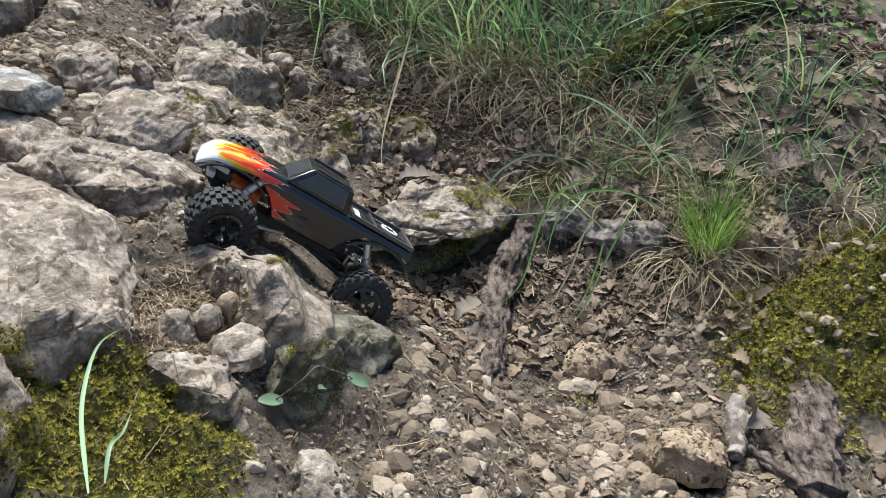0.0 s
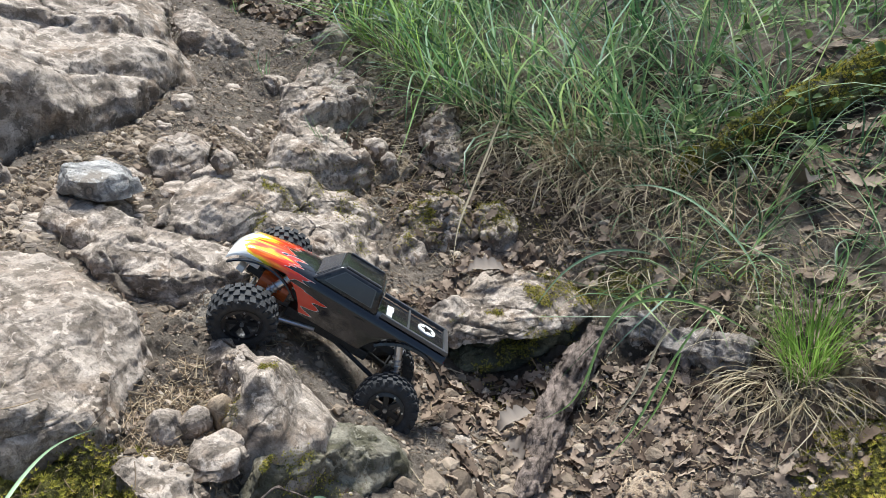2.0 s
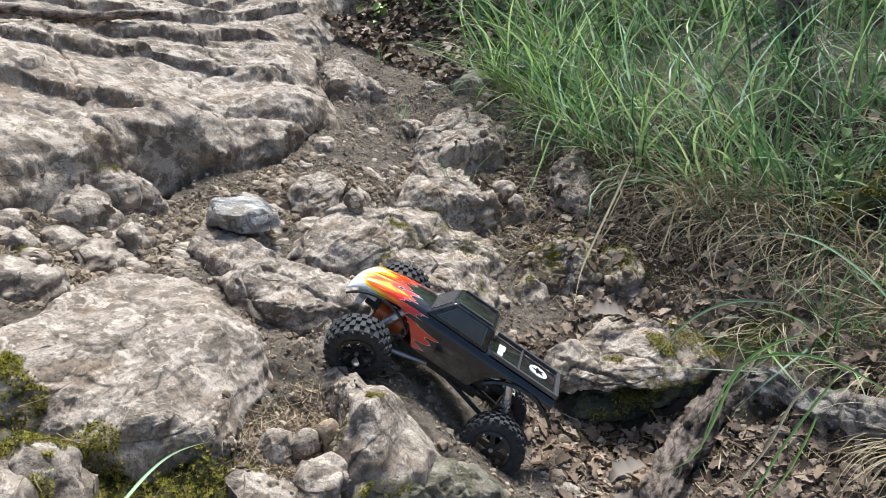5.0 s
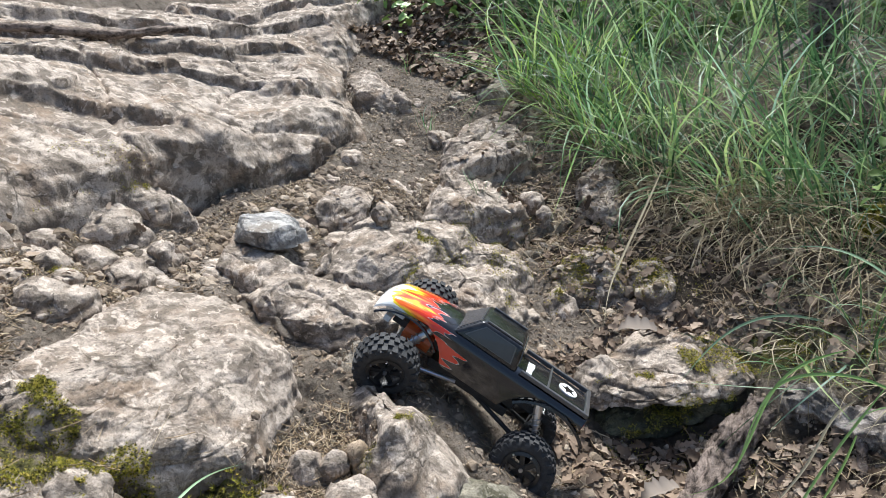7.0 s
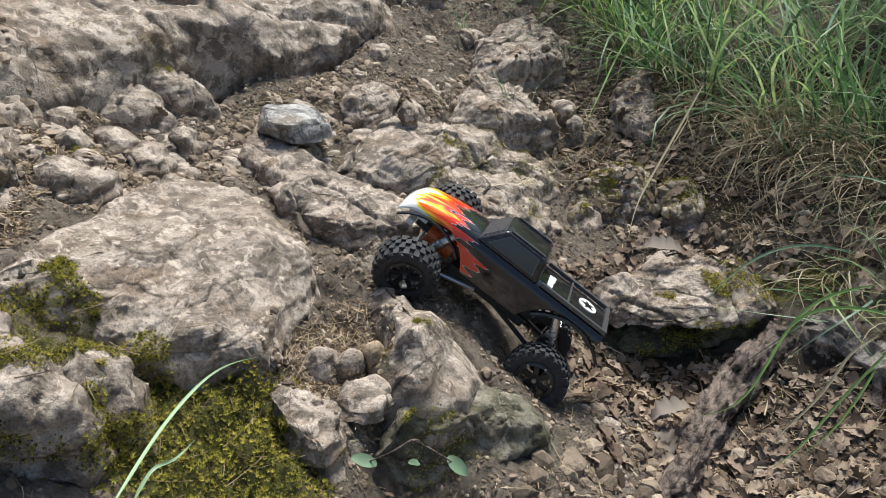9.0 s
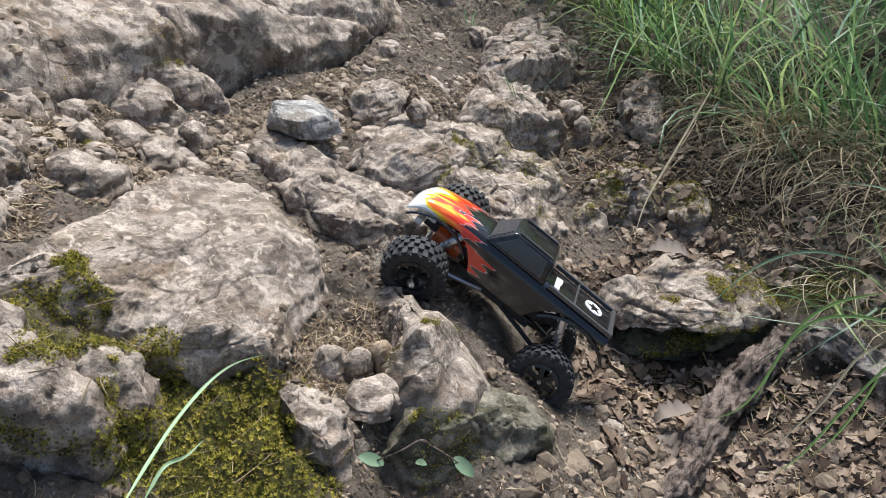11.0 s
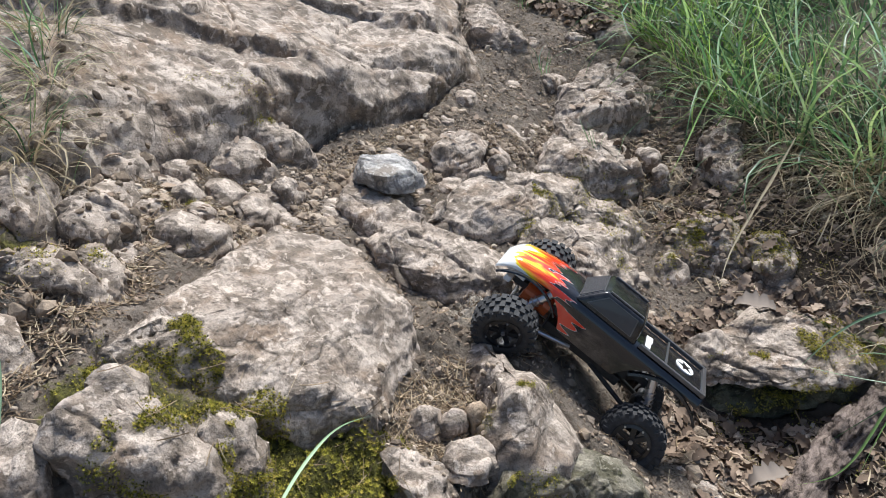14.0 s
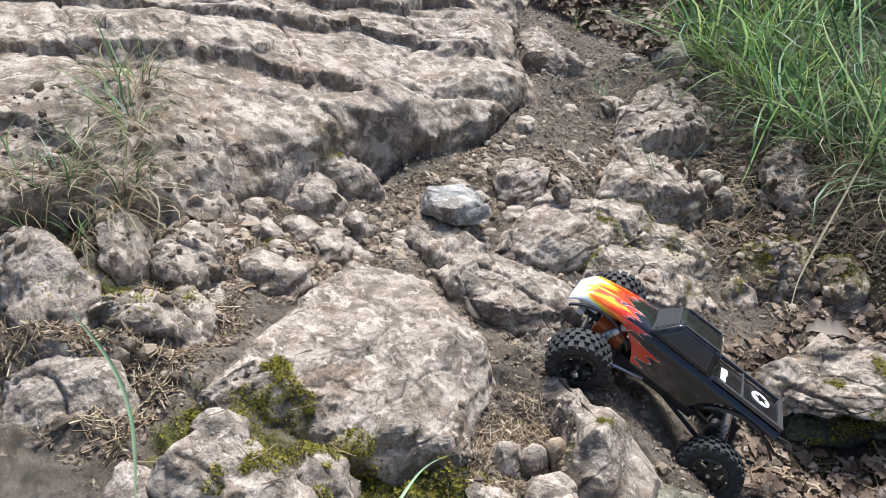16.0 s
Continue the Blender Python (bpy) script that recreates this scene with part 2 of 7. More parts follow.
def crag(p, seed=0):
    """Noise made of flat facets that meet in creases, -1 to 1."""
    p = p @ TURN.T + 0.22 * np.stack([vnoise(p * 0.8, seed + 91), vnoise(p * 0.8, seed + 92), vnoise(p * 0.8, seed + 93)], -1)
    i = np.floor(p).astype(np.int64)
    f = p - i
    order = np.argsort(-f, axis=1)
    fs = np.take_along_axis(f, order, 1)
    rows = np.arange(len(p))
    out = (1 - fs[:, 0]) * lattice(i[:, 0], i[:, 1], i[:, 2], seed)
    for k in range(3):
        i[rows, order[:, k]] += 1
        out = out + (fs[:, k] - (fs[:, k + 1] if k < 2 else 0)) * lattice(i[:, 0], i[:, 1], i[:, 2], seed)
    return out


def blocks(p, seed=0):
    """For rows of plan points in cell units: height of a broken, tilted block about each scattered centre, and the distance to its border."""
    i = np.floor(p).astype(np.int64)
    best, second, top = np.full(len(p), 9.0), np.full(len(p), 9.0), np.zeros(len(p))
    for dx in (-1, 0, 1):
        for dy in (-1, 0, 1):
            jx, jy = i[:, 0] + dx, i[:, 1] + dy
            jz = 0 * jx
            ex = p[:, 0] - (jx + 0.5 + 0.48 * lattice(jx, jy, jz, seed))
            ey = p[:, 1] - (jy + 0.5 + 0.48 * lattice(jx, jy, jz, seed + 1))
            v = np.sqrt(ex ** 2 + ey ** 2)
            t = lattice(jx, jy, jz, seed + 2) + 0.9 * (ex * lattice(jx, jy, jz, seed + 3) + ey * lattice(jx, jy, jz, seed + 4))
            second = np.minimum(second, np.maximum(best, v))
            top = np.where(v < best, t, top)
            best = np.minimum(best, v)
    return top, second - best


def mesh_of(name, verts, faces, smooth=True):
    me = bpy.data.meshes.new(name)
    verts = np.asarray(verts, dtype=np.float32)
    faces = np.asarray(faces, dtype=np.int32)
    n, k = faces.shape
    me.vertices.add(len(verts))
    me.vertices.foreach_set("co", verts.ravel())
    me.loops.add(n * k)
    me.loops.foreach_set("vertex_index", faces.ravel())
    me.polygons.add(n)
    me.polygons.foreach_set("loop_start", np.arange(0, n * k, k, dtype=np.int32))
    me.polygons.foreach_set("use_smooth", np.full(n, smooth))
    me.update(calc_edges=True)
    me.validate()
    return me


def put(name, verts, faces, material, parent=None, at=(0, 0, 0), smooth=True):
    me = mesh_of(name, verts, faces, smooth)
    me.materials.append(material)
    ob = new(name, me)
    ob.location = at
    ob.parent = parent
    return ob


def grid_faces(rows, cols, wrap=False):
    r, c = np.meshgrid(np.arange(rows - 1), np.arange(cols if wrap else cols - 1), indexing="ij")
    a, d = r * cols + c, r * cols + (c + 1) % cols
    return np.stack([a, a + cols, d + cols, d], -1).reshape(-1, 4)


HEIGHTS = [
    (1.22, 1.05, 0.83, 0.58, 0.28, 0.20, 0.08, -0.05, -0.18, -0.34, -0.45),
    (1.27, 1.17, 1.01, 0.96, 0.72, 0.70, 0.09, -0.31, -0.33, -0.32, -0.19),
    (1.34, 1.25, 1.16, 0.94, 0.73, 0.48, 0.22, 0.09, -0.01, -0.13, 0.04),
    (1.41, 1.29, 1.19, 1.04, 0.49, 0.41, 0.31, -0.24, -0.06, -0.04, 0.14),
    (1.43, 1.29, 1.12, 0.88, 0.57, 0.47, -0.00, -0.01, 0.18, 0.24, 0.15),
    (1.43, 1.24, 1.09, 0.84, 0.65, 0.33, 0.19, 0.30, 0.33, 0.49, 0.21),
    (1.42, 1.23, 1.07, 0.86, 0.65, 0.48, 0.44, 0.44, 0.47, 0.51, 0.36),
    (1.41, 1.25, 1.09, 0.93, 0.79, 0.66, 0.56, 0.62, 0.60, 0.59, 0.53),
    (1.40, 1.27, 1.13, 0.98, 0.84, 0.78, 0.74, 0.70, 0.66, 0.66, 0.68),
]


def bspline(u):
    return np.stack([(1 - u) ** 3, 3 * u ** 3 - 6 * u ** 2 + 4, -3 * u ** 3 + 3 * u ** 2 + 3 * u + 1, u ** 3], -1) / 6


def slope_height(x, y):
    """The bare hillside, without stones: a smooth sheet over the control heights, going on evenly outside them."""
    grid = np.array(HEIGHTS)
    ny, nx = grid.shape
    cx, cy = np.clip(x, -2.19, 0.99), np.clip(y, 0.41, 2.79)
    fx, fy = (cx + 2.6) / 0.4 - 1, cy / 0.4 - 1
    ix, iy = np.clip(np.floor(fx).astype(int), 0, nx - 4), np.clip(np.floor(fy).astype(int), 0, ny - 4)
    bx, by = bspline(fx - ix), bspline(fy - iy)
    z = 0
    for a in range(4):
        for b in range(4):
            z = z + bx[..., a] * by[..., b] * grid[iy + b, ix + a]
    ox, oy = x - cx, y - cy
    return z - 0.34 * 6 * np.tanh(ox / 6) + 0.28 * 6 * np.tanh(oy / 6)


# stones: name, centre, tilt of the top, crown, depth, plan
ROCKS = [
    ("boulder", (-0.648, 0.881, 0.520), (-0.48, -0.20), 0.030, 0.17, [(-0.695, 0.513), (-0.756, 0.675), (-0.799, 0.866), (-0.903, 1.080), (-0.837, 1.185), (-0.725, 1.209), (-0.567, 1.148), (-0.523, 1.031), (-0.499, 0.948), (-0.449, 0.875), (-0.502, 0.772), (-0.558, 0.689), (-0.609, 0.703), (-0.680, 0.619)]),
    ("wedge_rock", (-0.311, 1.077, 0.296), (-0.42, -0.40), 0.060, 0.12, [(-0.490, 1.165), (-0.430, 1.212), (-0.340, 1.200), (-0.236, 1.162), (-0.192, 1.090), (-0.196, 1.010), (-0.230, 0.962), (-0.315, 0.972), (-0.350, 1.045), (-0.420, 1.105)]),
    ("block_rock", (-0.182, 1.041, 0.257), (-0.64, -0.11), 0.012, 0.34, [(-0.271, 0.924), (-0.240, 0.999), (-0.207, 1.142), (-0.157, 1.182), (-0.102, 1.153), (-0.088, 1.103), (-0.130, 1.051), (-0.172, 1.002), (-0.211, 0.952), (-0.248, 0.904)]),
    ("outcrop", (-0.544, 0.541, 0.549), (-0.52, 0.06), 0.020, 0.15, [(-0.616, 0.466), (-0.636, 0.518), (-0.623, 0.554), (-0.558, 0.576), (-0.521, 0.599), (-0.457, 0.595), (-0.441, 0.557), (-0.492, 0.520), (-0.561, 0.479)]),
    ("rock", (-0.602, 0.563, 0.592), (-0.31, -0.05), 0.010, 0.10, [(-0.636, 0.529), (-0.629, 0.583), (-0.587, 0.595), (-0.551, 0.564), (-0.604, 0.545)]),
    ("rock", (-0.495, 0.636, 0.495), (-0.70, -0.44), 0.015, 0.12, [(-0.525, 0.601), (-0.531, 0.664), (-0.499, 0.683), (-0.462, 0.652), (-0.470, 0.618), (-0.484, 0.597)]),
    ("rock", (-0.646, 0.437, 0.553), (-0.27, 0.49), 0.015, 0.14, [(-0.682, 0.419), (-0.693, 0.475), (-0.642, 0.477), (-0.584, 0.430), (-0.628, 0.385)]),
    ("rock", (-0.348, 0.837, 0.340), (-0.34, -0.00), 0.012, 0.12, [(-0.417, 0.830), (-0.401, 0.872), (-0.321, 0.878), (-0.292, 0.849), (-0.298, 0.796), (-0.358, 0.796)]),
    ("rock", (-0.857, 1.352, 0.534), (-0.29, 0.00), 0.012, 0.11, [(-0.948, 1.330), (-0.989, 1.466), (-0.936, 1.456), (-0.758, 1.381), (-0.794, 1.311), (-0.850, 1.286)]),
    ("rock", (-0.651, 1.319, 0.461), (-0.40, -0.01), 0.015, 0.12, [(-0.751, 1.211), (-0.770, 1.319), (-0.706, 1.391), (-0.590, 1.435), (-0.517, 1.377), (-0.567, 1.280), (-0.660, 1.220)]),
    ("ridge_rock", (-0.647, 1.716, 0.452), (-0.49, -0.00), 0.020, 0.10, [(-0.777, 1.488), (-0.809, 1.621), (-0.790, 1.739), (-0.711, 1.773), (-0.636, 1.939), (-0.515, 2.001), (-0.450, 1.899), (-0.529, 1.794), (-0.584, 1.612), (-0.619, 1.523), (-0.710, 1.479)]),
    ("rock", (-0.499, 1.702, 0.349), (-0.67, -0.05), 0.020, 0.14, [(-0.618, 1.532), (-0.587, 1.668), (-0.562, 1.823), (-0.482, 1.922), (-0.410, 1.860), (-0.359, 1.732), (-0.422, 1.635), (-0.497, 1.612), (-0.562, 1.523)]),
    ("rock", (-0.841, 1.712, 0.550), (-0.30, 0.11), 0.020, 0.08, [(-0.888, 1.630), (-0.928, 1.815), (-0.857, 1.846), (-0.793, 1.735), (-0.827, 1.646)]),
    ("rock", (-0.658, 2.072, 0.478), (-0.45, 0.06), 0.025, 0.11, [(-0.726, 1.925), (-0.790, 2.165), (-0.723, 2.180), (-0.585, 2.218), (-0.524, 2.080), (-0.603, 2.011), (-0.662, 1.925)]),
    ("rock", (-0.741, 2.377, 0.576), (-0.34, 0.24), 0.030, 0.12, [(-0.836, 2.223), (-0.870, 2.395), (-0.856, 2.580), (-0.759, 2.620), (-0.648, 2.549), (-0.598, 2.381), (-0.695, 2.279), (-0.764, 2.188)]),
    ("rock", (-0.296, 1.990, 0.274), (-0.14, 0.47), 0.020, 0.12, [(-0.396, 1.937), (-0.380, 2.030), (-0.301, 2.077), (-0.225, 2.074), (-0.189, 1.980), (-0.248, 1.925), (-0.335, 1.912)]),
    ("rock", (-0.332, 1.891, 0.226), (-0.24, 0.29), 0.030, 0.08, [(-0.372, 1.867), (-0.377, 1.928), (-0.346, 1.959), (-0.296, 1.931), (-0.281, 1.881), (-0.307, 1.840), (-0.348, 1.834)]),
    ("ledge_rock", (-0.041, 1.701, 0.176), (-0.11, 0.19), 0.015, 0.03, [(-0.205, 1.640), (-0.140, 1.693), (-0.095, 1.848), (-0.014, 1.898), (0.044, 1.882), (0.110, 1.790), (0.150, 1.722), (0.062, 1.668), (-0.028, 1.618), (-0.115, 1.578), (-0.168, 1.592)]),
    ("bank_rock", (-0.033, 1.751, 0.118), (-0.05, 0.19), 0.000, 0.24, [(-0.217, 1.700), (-0.106, 1.894), (0.017, 1.947), (0.120, 1.830), (0.140, 1.715), (-0.018, 1.635), (-0.150, 1.575)]),
    ("rock", (-1.079, 1.178, 0.676), (-0.70, -0.06), 0.020, 0.11, [(-1.121, 1.141), (-1.143, 1.218), (-1.111, 1.270), (-1.047, 1.246), (-1.059, 1.151), (-1.080, 1.109)]),
    ("rock", (-0.884, 0.620, 0.673), (-0.37, -0.09), 0.010, 0.11, [(-0.972, 0.586), (-0.967, 0.636), (-0.912, 0.687), (-0.852, 0.676), (-0.809, 0.646), (-0.884, 0.641), (-0.922, 0.593), (-0.925, 0.561)]),
    ("rock", (-0.844, 0.704, 0.643), (-0.31, -0.12), 0.015, 0.11, [(-0.916, 0.700), (-0.923, 0.745), (-0.860, 0.744), (-0.808, 0.703), (-0.824, 0.680)]),
    ("rock", (-0.956, 0.782, 0.695), (-0.52, -0.13), 0.015, 0.08, [(-0.999, 0.728), (-1.023, 0.796), (-0.981, 0.843), (-0.926, 0.829), (-0.943, 0.760)]),
    ("rock", (-0.891, 0.895, 0.637), (-0.39, -0.17), 0.020, 0.11, [(-0.934, 0.860), (-0.967, 0.940), (-0.908, 0.956), (-0.868, 0.916), (-0.887, 0.871)]),
    ("rock", (-1.009, 0.551, 0.749), (-0.51, 0.18), 0.030, 0.12, [(-1.141, 0.550), (-1.119, 0.608), (-1.028, 0.621), (-0.962, 0.608), (-0.927, 0.535), (-0.968, 0.491), (-1.032, 0.484)]),
    ("rock", (-1.014, 0.697, 0.753), (-0.61, -0.18), 0.020, 0.11, [(-1.083, 0.693), (-1.102, 0.759), (-1.026, 0.759), (-0.981, 0.709), (-0.971, 0.651), (-1.026, 0.655)]),
    ("rock", (-0.951, 0.751, 0.697), (-0.56, -0.11), 0.020, 0.11, [(-1.012, 0.736), (-1.018, 0.789), (-0.928, 0.800), (-0.916, 0.755), (-0.966, 0.715)]),
    ("rock", (-0.829, 0.458, 0.619), (-0.33, 0.29), 0.020, 0.12, [(-0.954, 0.419), (-0.915, 0.481), (-0.841, 0.533), (-0.769, 0.537), (-0.761, 0.477), (-0.799, 0.419), (-0.875, 0.375)]),
    ("rock", (-0.864, 0.628, 0.664), (-0.35, -0.10), 0.020, 0.11, [(-0.966, 0.568), (-0.964, 0.636), (-0.891, 0.690), (-0.802, 0.694), (-0.795, 0.641), (-0.888, 0.587)]),
    ("rock", (-1.100, 0.914, 0.743), (-0.47, -0.25), 0.020, 0.11, [(-1.170, 0.899), (-1.206, 0.978), (-1.091, 0.963), (-1.056, 0.916), (-1.095, 0.882)]),
    ("tan_rock", (0.722, 1.526, 0.160), (0.18, 0.61), 0.020, 0.10, [(0.657, 1.560), (0.713, 1.606), (0.752, 1.564), (0.784, 1.509), (0.771, 1.453), (0.709, 1.473), (0.671, 1.519)]),
    ("tan_rock", (0.445, 1.060, -0.014), (-0.05, -0.34), 0.010, 0.06, [(0.384, 1.079), (0.442, 1.123), (0.490, 1.107), (0.506, 1.024), (0.462, 0.975), (0.429, 0.992), (0.384, 1.033)]),
    ("tan_rock", (0.295, 1.350, -0.045), (0.08, 0.17), 0.020, 0.10, [(0.237, 1.360), (0.285, 1.408), (0.352, 1.386), (0.355, 1.320), (0.293, 1.299), (0.247, 1.326)]),
    ("rock", (-0.163, 0.751, 0.211), (-0.65, 0.19), 0.020, 0.11, [(-0.210, 0.769), (-0.182, 0.807), (-0.148, 0.787), (-0.112, 0.752), (-0.134, 0.698), (-0.191, 0.693)]),
    ("rock", (-1.097, 1.313, 0.687), (-0.74, -0.07), 0.020, 0.12, [(-1.176, 1.253), (-1.168, 1.368), (-1.103, 1.409), (-1.036, 1.390), (-1.063, 1.290), (-1.128, 1.238)]),
    ("rock", (-1.115, 0.951, 0.742), (-0.48, -0.22), 0.020, 0.12, [(-1.179, 0.931), (-1.217, 1.014), (-1.135, 1.018), (-1.068, 0.954), (-1.096, 0.903)]),
    ("rock", (-1.179, 2.430, 0.783), (-0.39, 0.14), 0.020, 0.12, [(-1.326, 2.470), (-1.293, 2.570), (-1.146, 2.517), (-1.048, 2.440), (-1.131, 2.374), (-1.240, 2.371)]),
    ("rock", (-0.350, 2.328, 0.443), (-0.10, 0.35), 0.020, 0.10, [(-0.415, 2.328), (-0.405, 2.478), (-0.338, 2.461), (-0.263, 2.252), (-0.316, 2.214), (-0.367, 2.241)]),
    ("rock", (-0.116, 1.997, 0.269), (0.03, 0.43), 0.015, 0.08, [(-0.183, 2.023), (-0.145, 2.066), (-0.078, 2.032), (-0.060, 1.940), (-0.117, 1.924)]),
    ("rock", (-0.864, 0.930, 0.615), (-0.39, -0.21), 0.010, 0.08, [(-0.913, 0.914), (-0.923, 1.009), (-0.856, 0.956), (-0.863, 0.897)]),
    ("rock", (-0.926, 1.088, 0.599), (-0.39, -0.23), 0.012, 0.08, [(-0.972, 1.070), (-1.002, 1.153), (-0.949, 1.153), (-0.916, 1.100), (-0.926, 1.052)]),
    ("rock", (-0.988, 1.074, 0.634), (-0.42, -0.22), 0.012, 0.08, [(-1.033, 1.048), (-1.054, 1.127), (-0.994, 1.137), (-0.977, 1.053)]),
    ("rock", (-0.991, 0.990, 0.660), (-0.40, -0.25), 0.012, 0.08, [(-1.021, 0.967), (-1.058, 1.039), (-1.013, 1.040), (-0.984, 0.979)]),
    ("rock", (-0.971, 1.224, 0.593), (-0.45, -0.10), 0.012, 0.08, [(-1.010, 1.212), (-1.014, 1.269), (-0.975, 1.271), (-0.969, 1.210)]),
    ("rock", (-1.212, 2.430, 0.799), (-0.39, 0.14), 0.020, 0.08, [(-1.320, 2.451), (-1.321, 2.568), (-1.185, 2.521), (-1.127, 2.403), (-1.210, 2.351)]),
    ("rock", (-0.839, 2.693, 0.709), (-0.27, 0.25), 0.020, 0.08, [(-0.924, 2.715), (-0.896, 2.812), (-0.790, 2.777), (-0.792, 2.671), (-0.866, 2.636)]),
]


def inside(x, y, poly):
    poly = np.array(poly)
    hit = np.zeros(np.shape(x), bool)
    for (x1, y1), (x2, y2) in zip(poly, np.roll(poly, -1, 0)):
        hit ^= ((y1 > y) != (y2 > y)) & (x < (x2 - x1) * (y - y1) / (y2 - y1 + 1e-12) + x1)
    return hit


def soften(a, r):
    for ax in (0, 1):
        for _ in range(2):
            c = np.cumsum(np.pad(a, [(r + 1, r) if k == ax else (0, 0) for k in (0, 1)], mode="edge"), axis=ax)
            n = 2 * r + 1
            a = (np.take(c, np.arange(n, c.shape[ax]), ax) - np.take(c, np.arange(0, c.shape[ax] - n), ax)) / n
    return a


# the earth lies lower under and close round the stones
BX, BY = np.meshgrid(np.arange(-2.4, 1.4, 0.01), np.arange(0.1, 3.6, 0.01))
bedded = np.zeros(BX.shape)
for kind_, centre, _, _, _, plan in ROCKS:
    plan = np.mean(plan, 0) + 0.84 * (np.array(plan) - np.mean(plan, 0))
    near_ = (np.abs(BX - centre[0]) < 0.6) & (np.abs(BY - centre[1]) < 0.6)
    bedded[near_] = np.maximum(bedded[near_], inside(BX[near_], BY[near_], plan))
bedded = soften(bedded, 1)

# foot of the bedrock, in plan
BEDROCK = [(-1.24, 0.40), (-1.07, 0.68), (-1.04, 0.80), (-1.06, 0.94), (-1.085, 1.055), (-1.04, 1.10), (-1.02, 1.25), (-1.03, 1.36), (-1.055, 1.53), (-1.02, 1.66), (-0.99, 1.80), (-1.02, 1.97), (-1.07, 2.20), (-1.15, 2.33), (-1.30, 2.48), (-1.45, 2.90), (-1.50, 3.30), (-2.40, 3.30), (-2.40, 0.40)]


def within(x, y, poly):
    """Distance in from the polygon's border, below 0 outside it."""
    poly = np.array(poly)
    d = np.full(np.shape(x), 9.0)
    for (x1, y1), (x2, y2) in zip(poly, np.roll(poly, -1, 0)):
        t = np.clip(((x - x1) * (x2 - x1) + (y - y1) * (y2 - y1)) / ((x2 - x1) ** 2 + (y2 - y1) ** 2), 0, 1)
        d = np.minimum(d, np.hypot(x - x1 - t * (x2 - x1), y - y1 - t * (y2 - y1)))
    return np.where(inside(x, y, poly), d, -d)


def sunk(x, y):
    ix = np.clip(np.round((x + 2.4) / 0.01).astype(int), 0, BX.shape[1] - 1)
    iy = np.clip(np.round((y - 0.1) / 0.01).astype(int), 0, BX.shape[0] - 1)
    out = bedded[iy, ix]
    return np.where((x > -2.4) & (x < 1.39) & (y > 0.1) & (y < 3.59), out, 0)


def hollow(x, y, cx, cy, rx, ry):
    return np.exp(-(((x - cx) / rx) ** 2 + ((y - cy) / ry) ** 2))


def mossy(x, y):
    return hollow(x, y, -0.42, 0.72, 0.16, 0.14) + 0.8 * hollow(x, y, -0.62, 0.55, 0.12, 0.10) + 0.8 * hollow(x, y, 0.74, 1.28, 0.2, 0.18) + 0.8 * hollow(x, y, 0.95, 1.30, 0.16, 0.24) + 0.7 * hollow(x, y, -0.93, 0.62, 0.1, 0.1) + 0.6 * hollow(x, y, 0.2, 1.82, 0.16, 0.1)


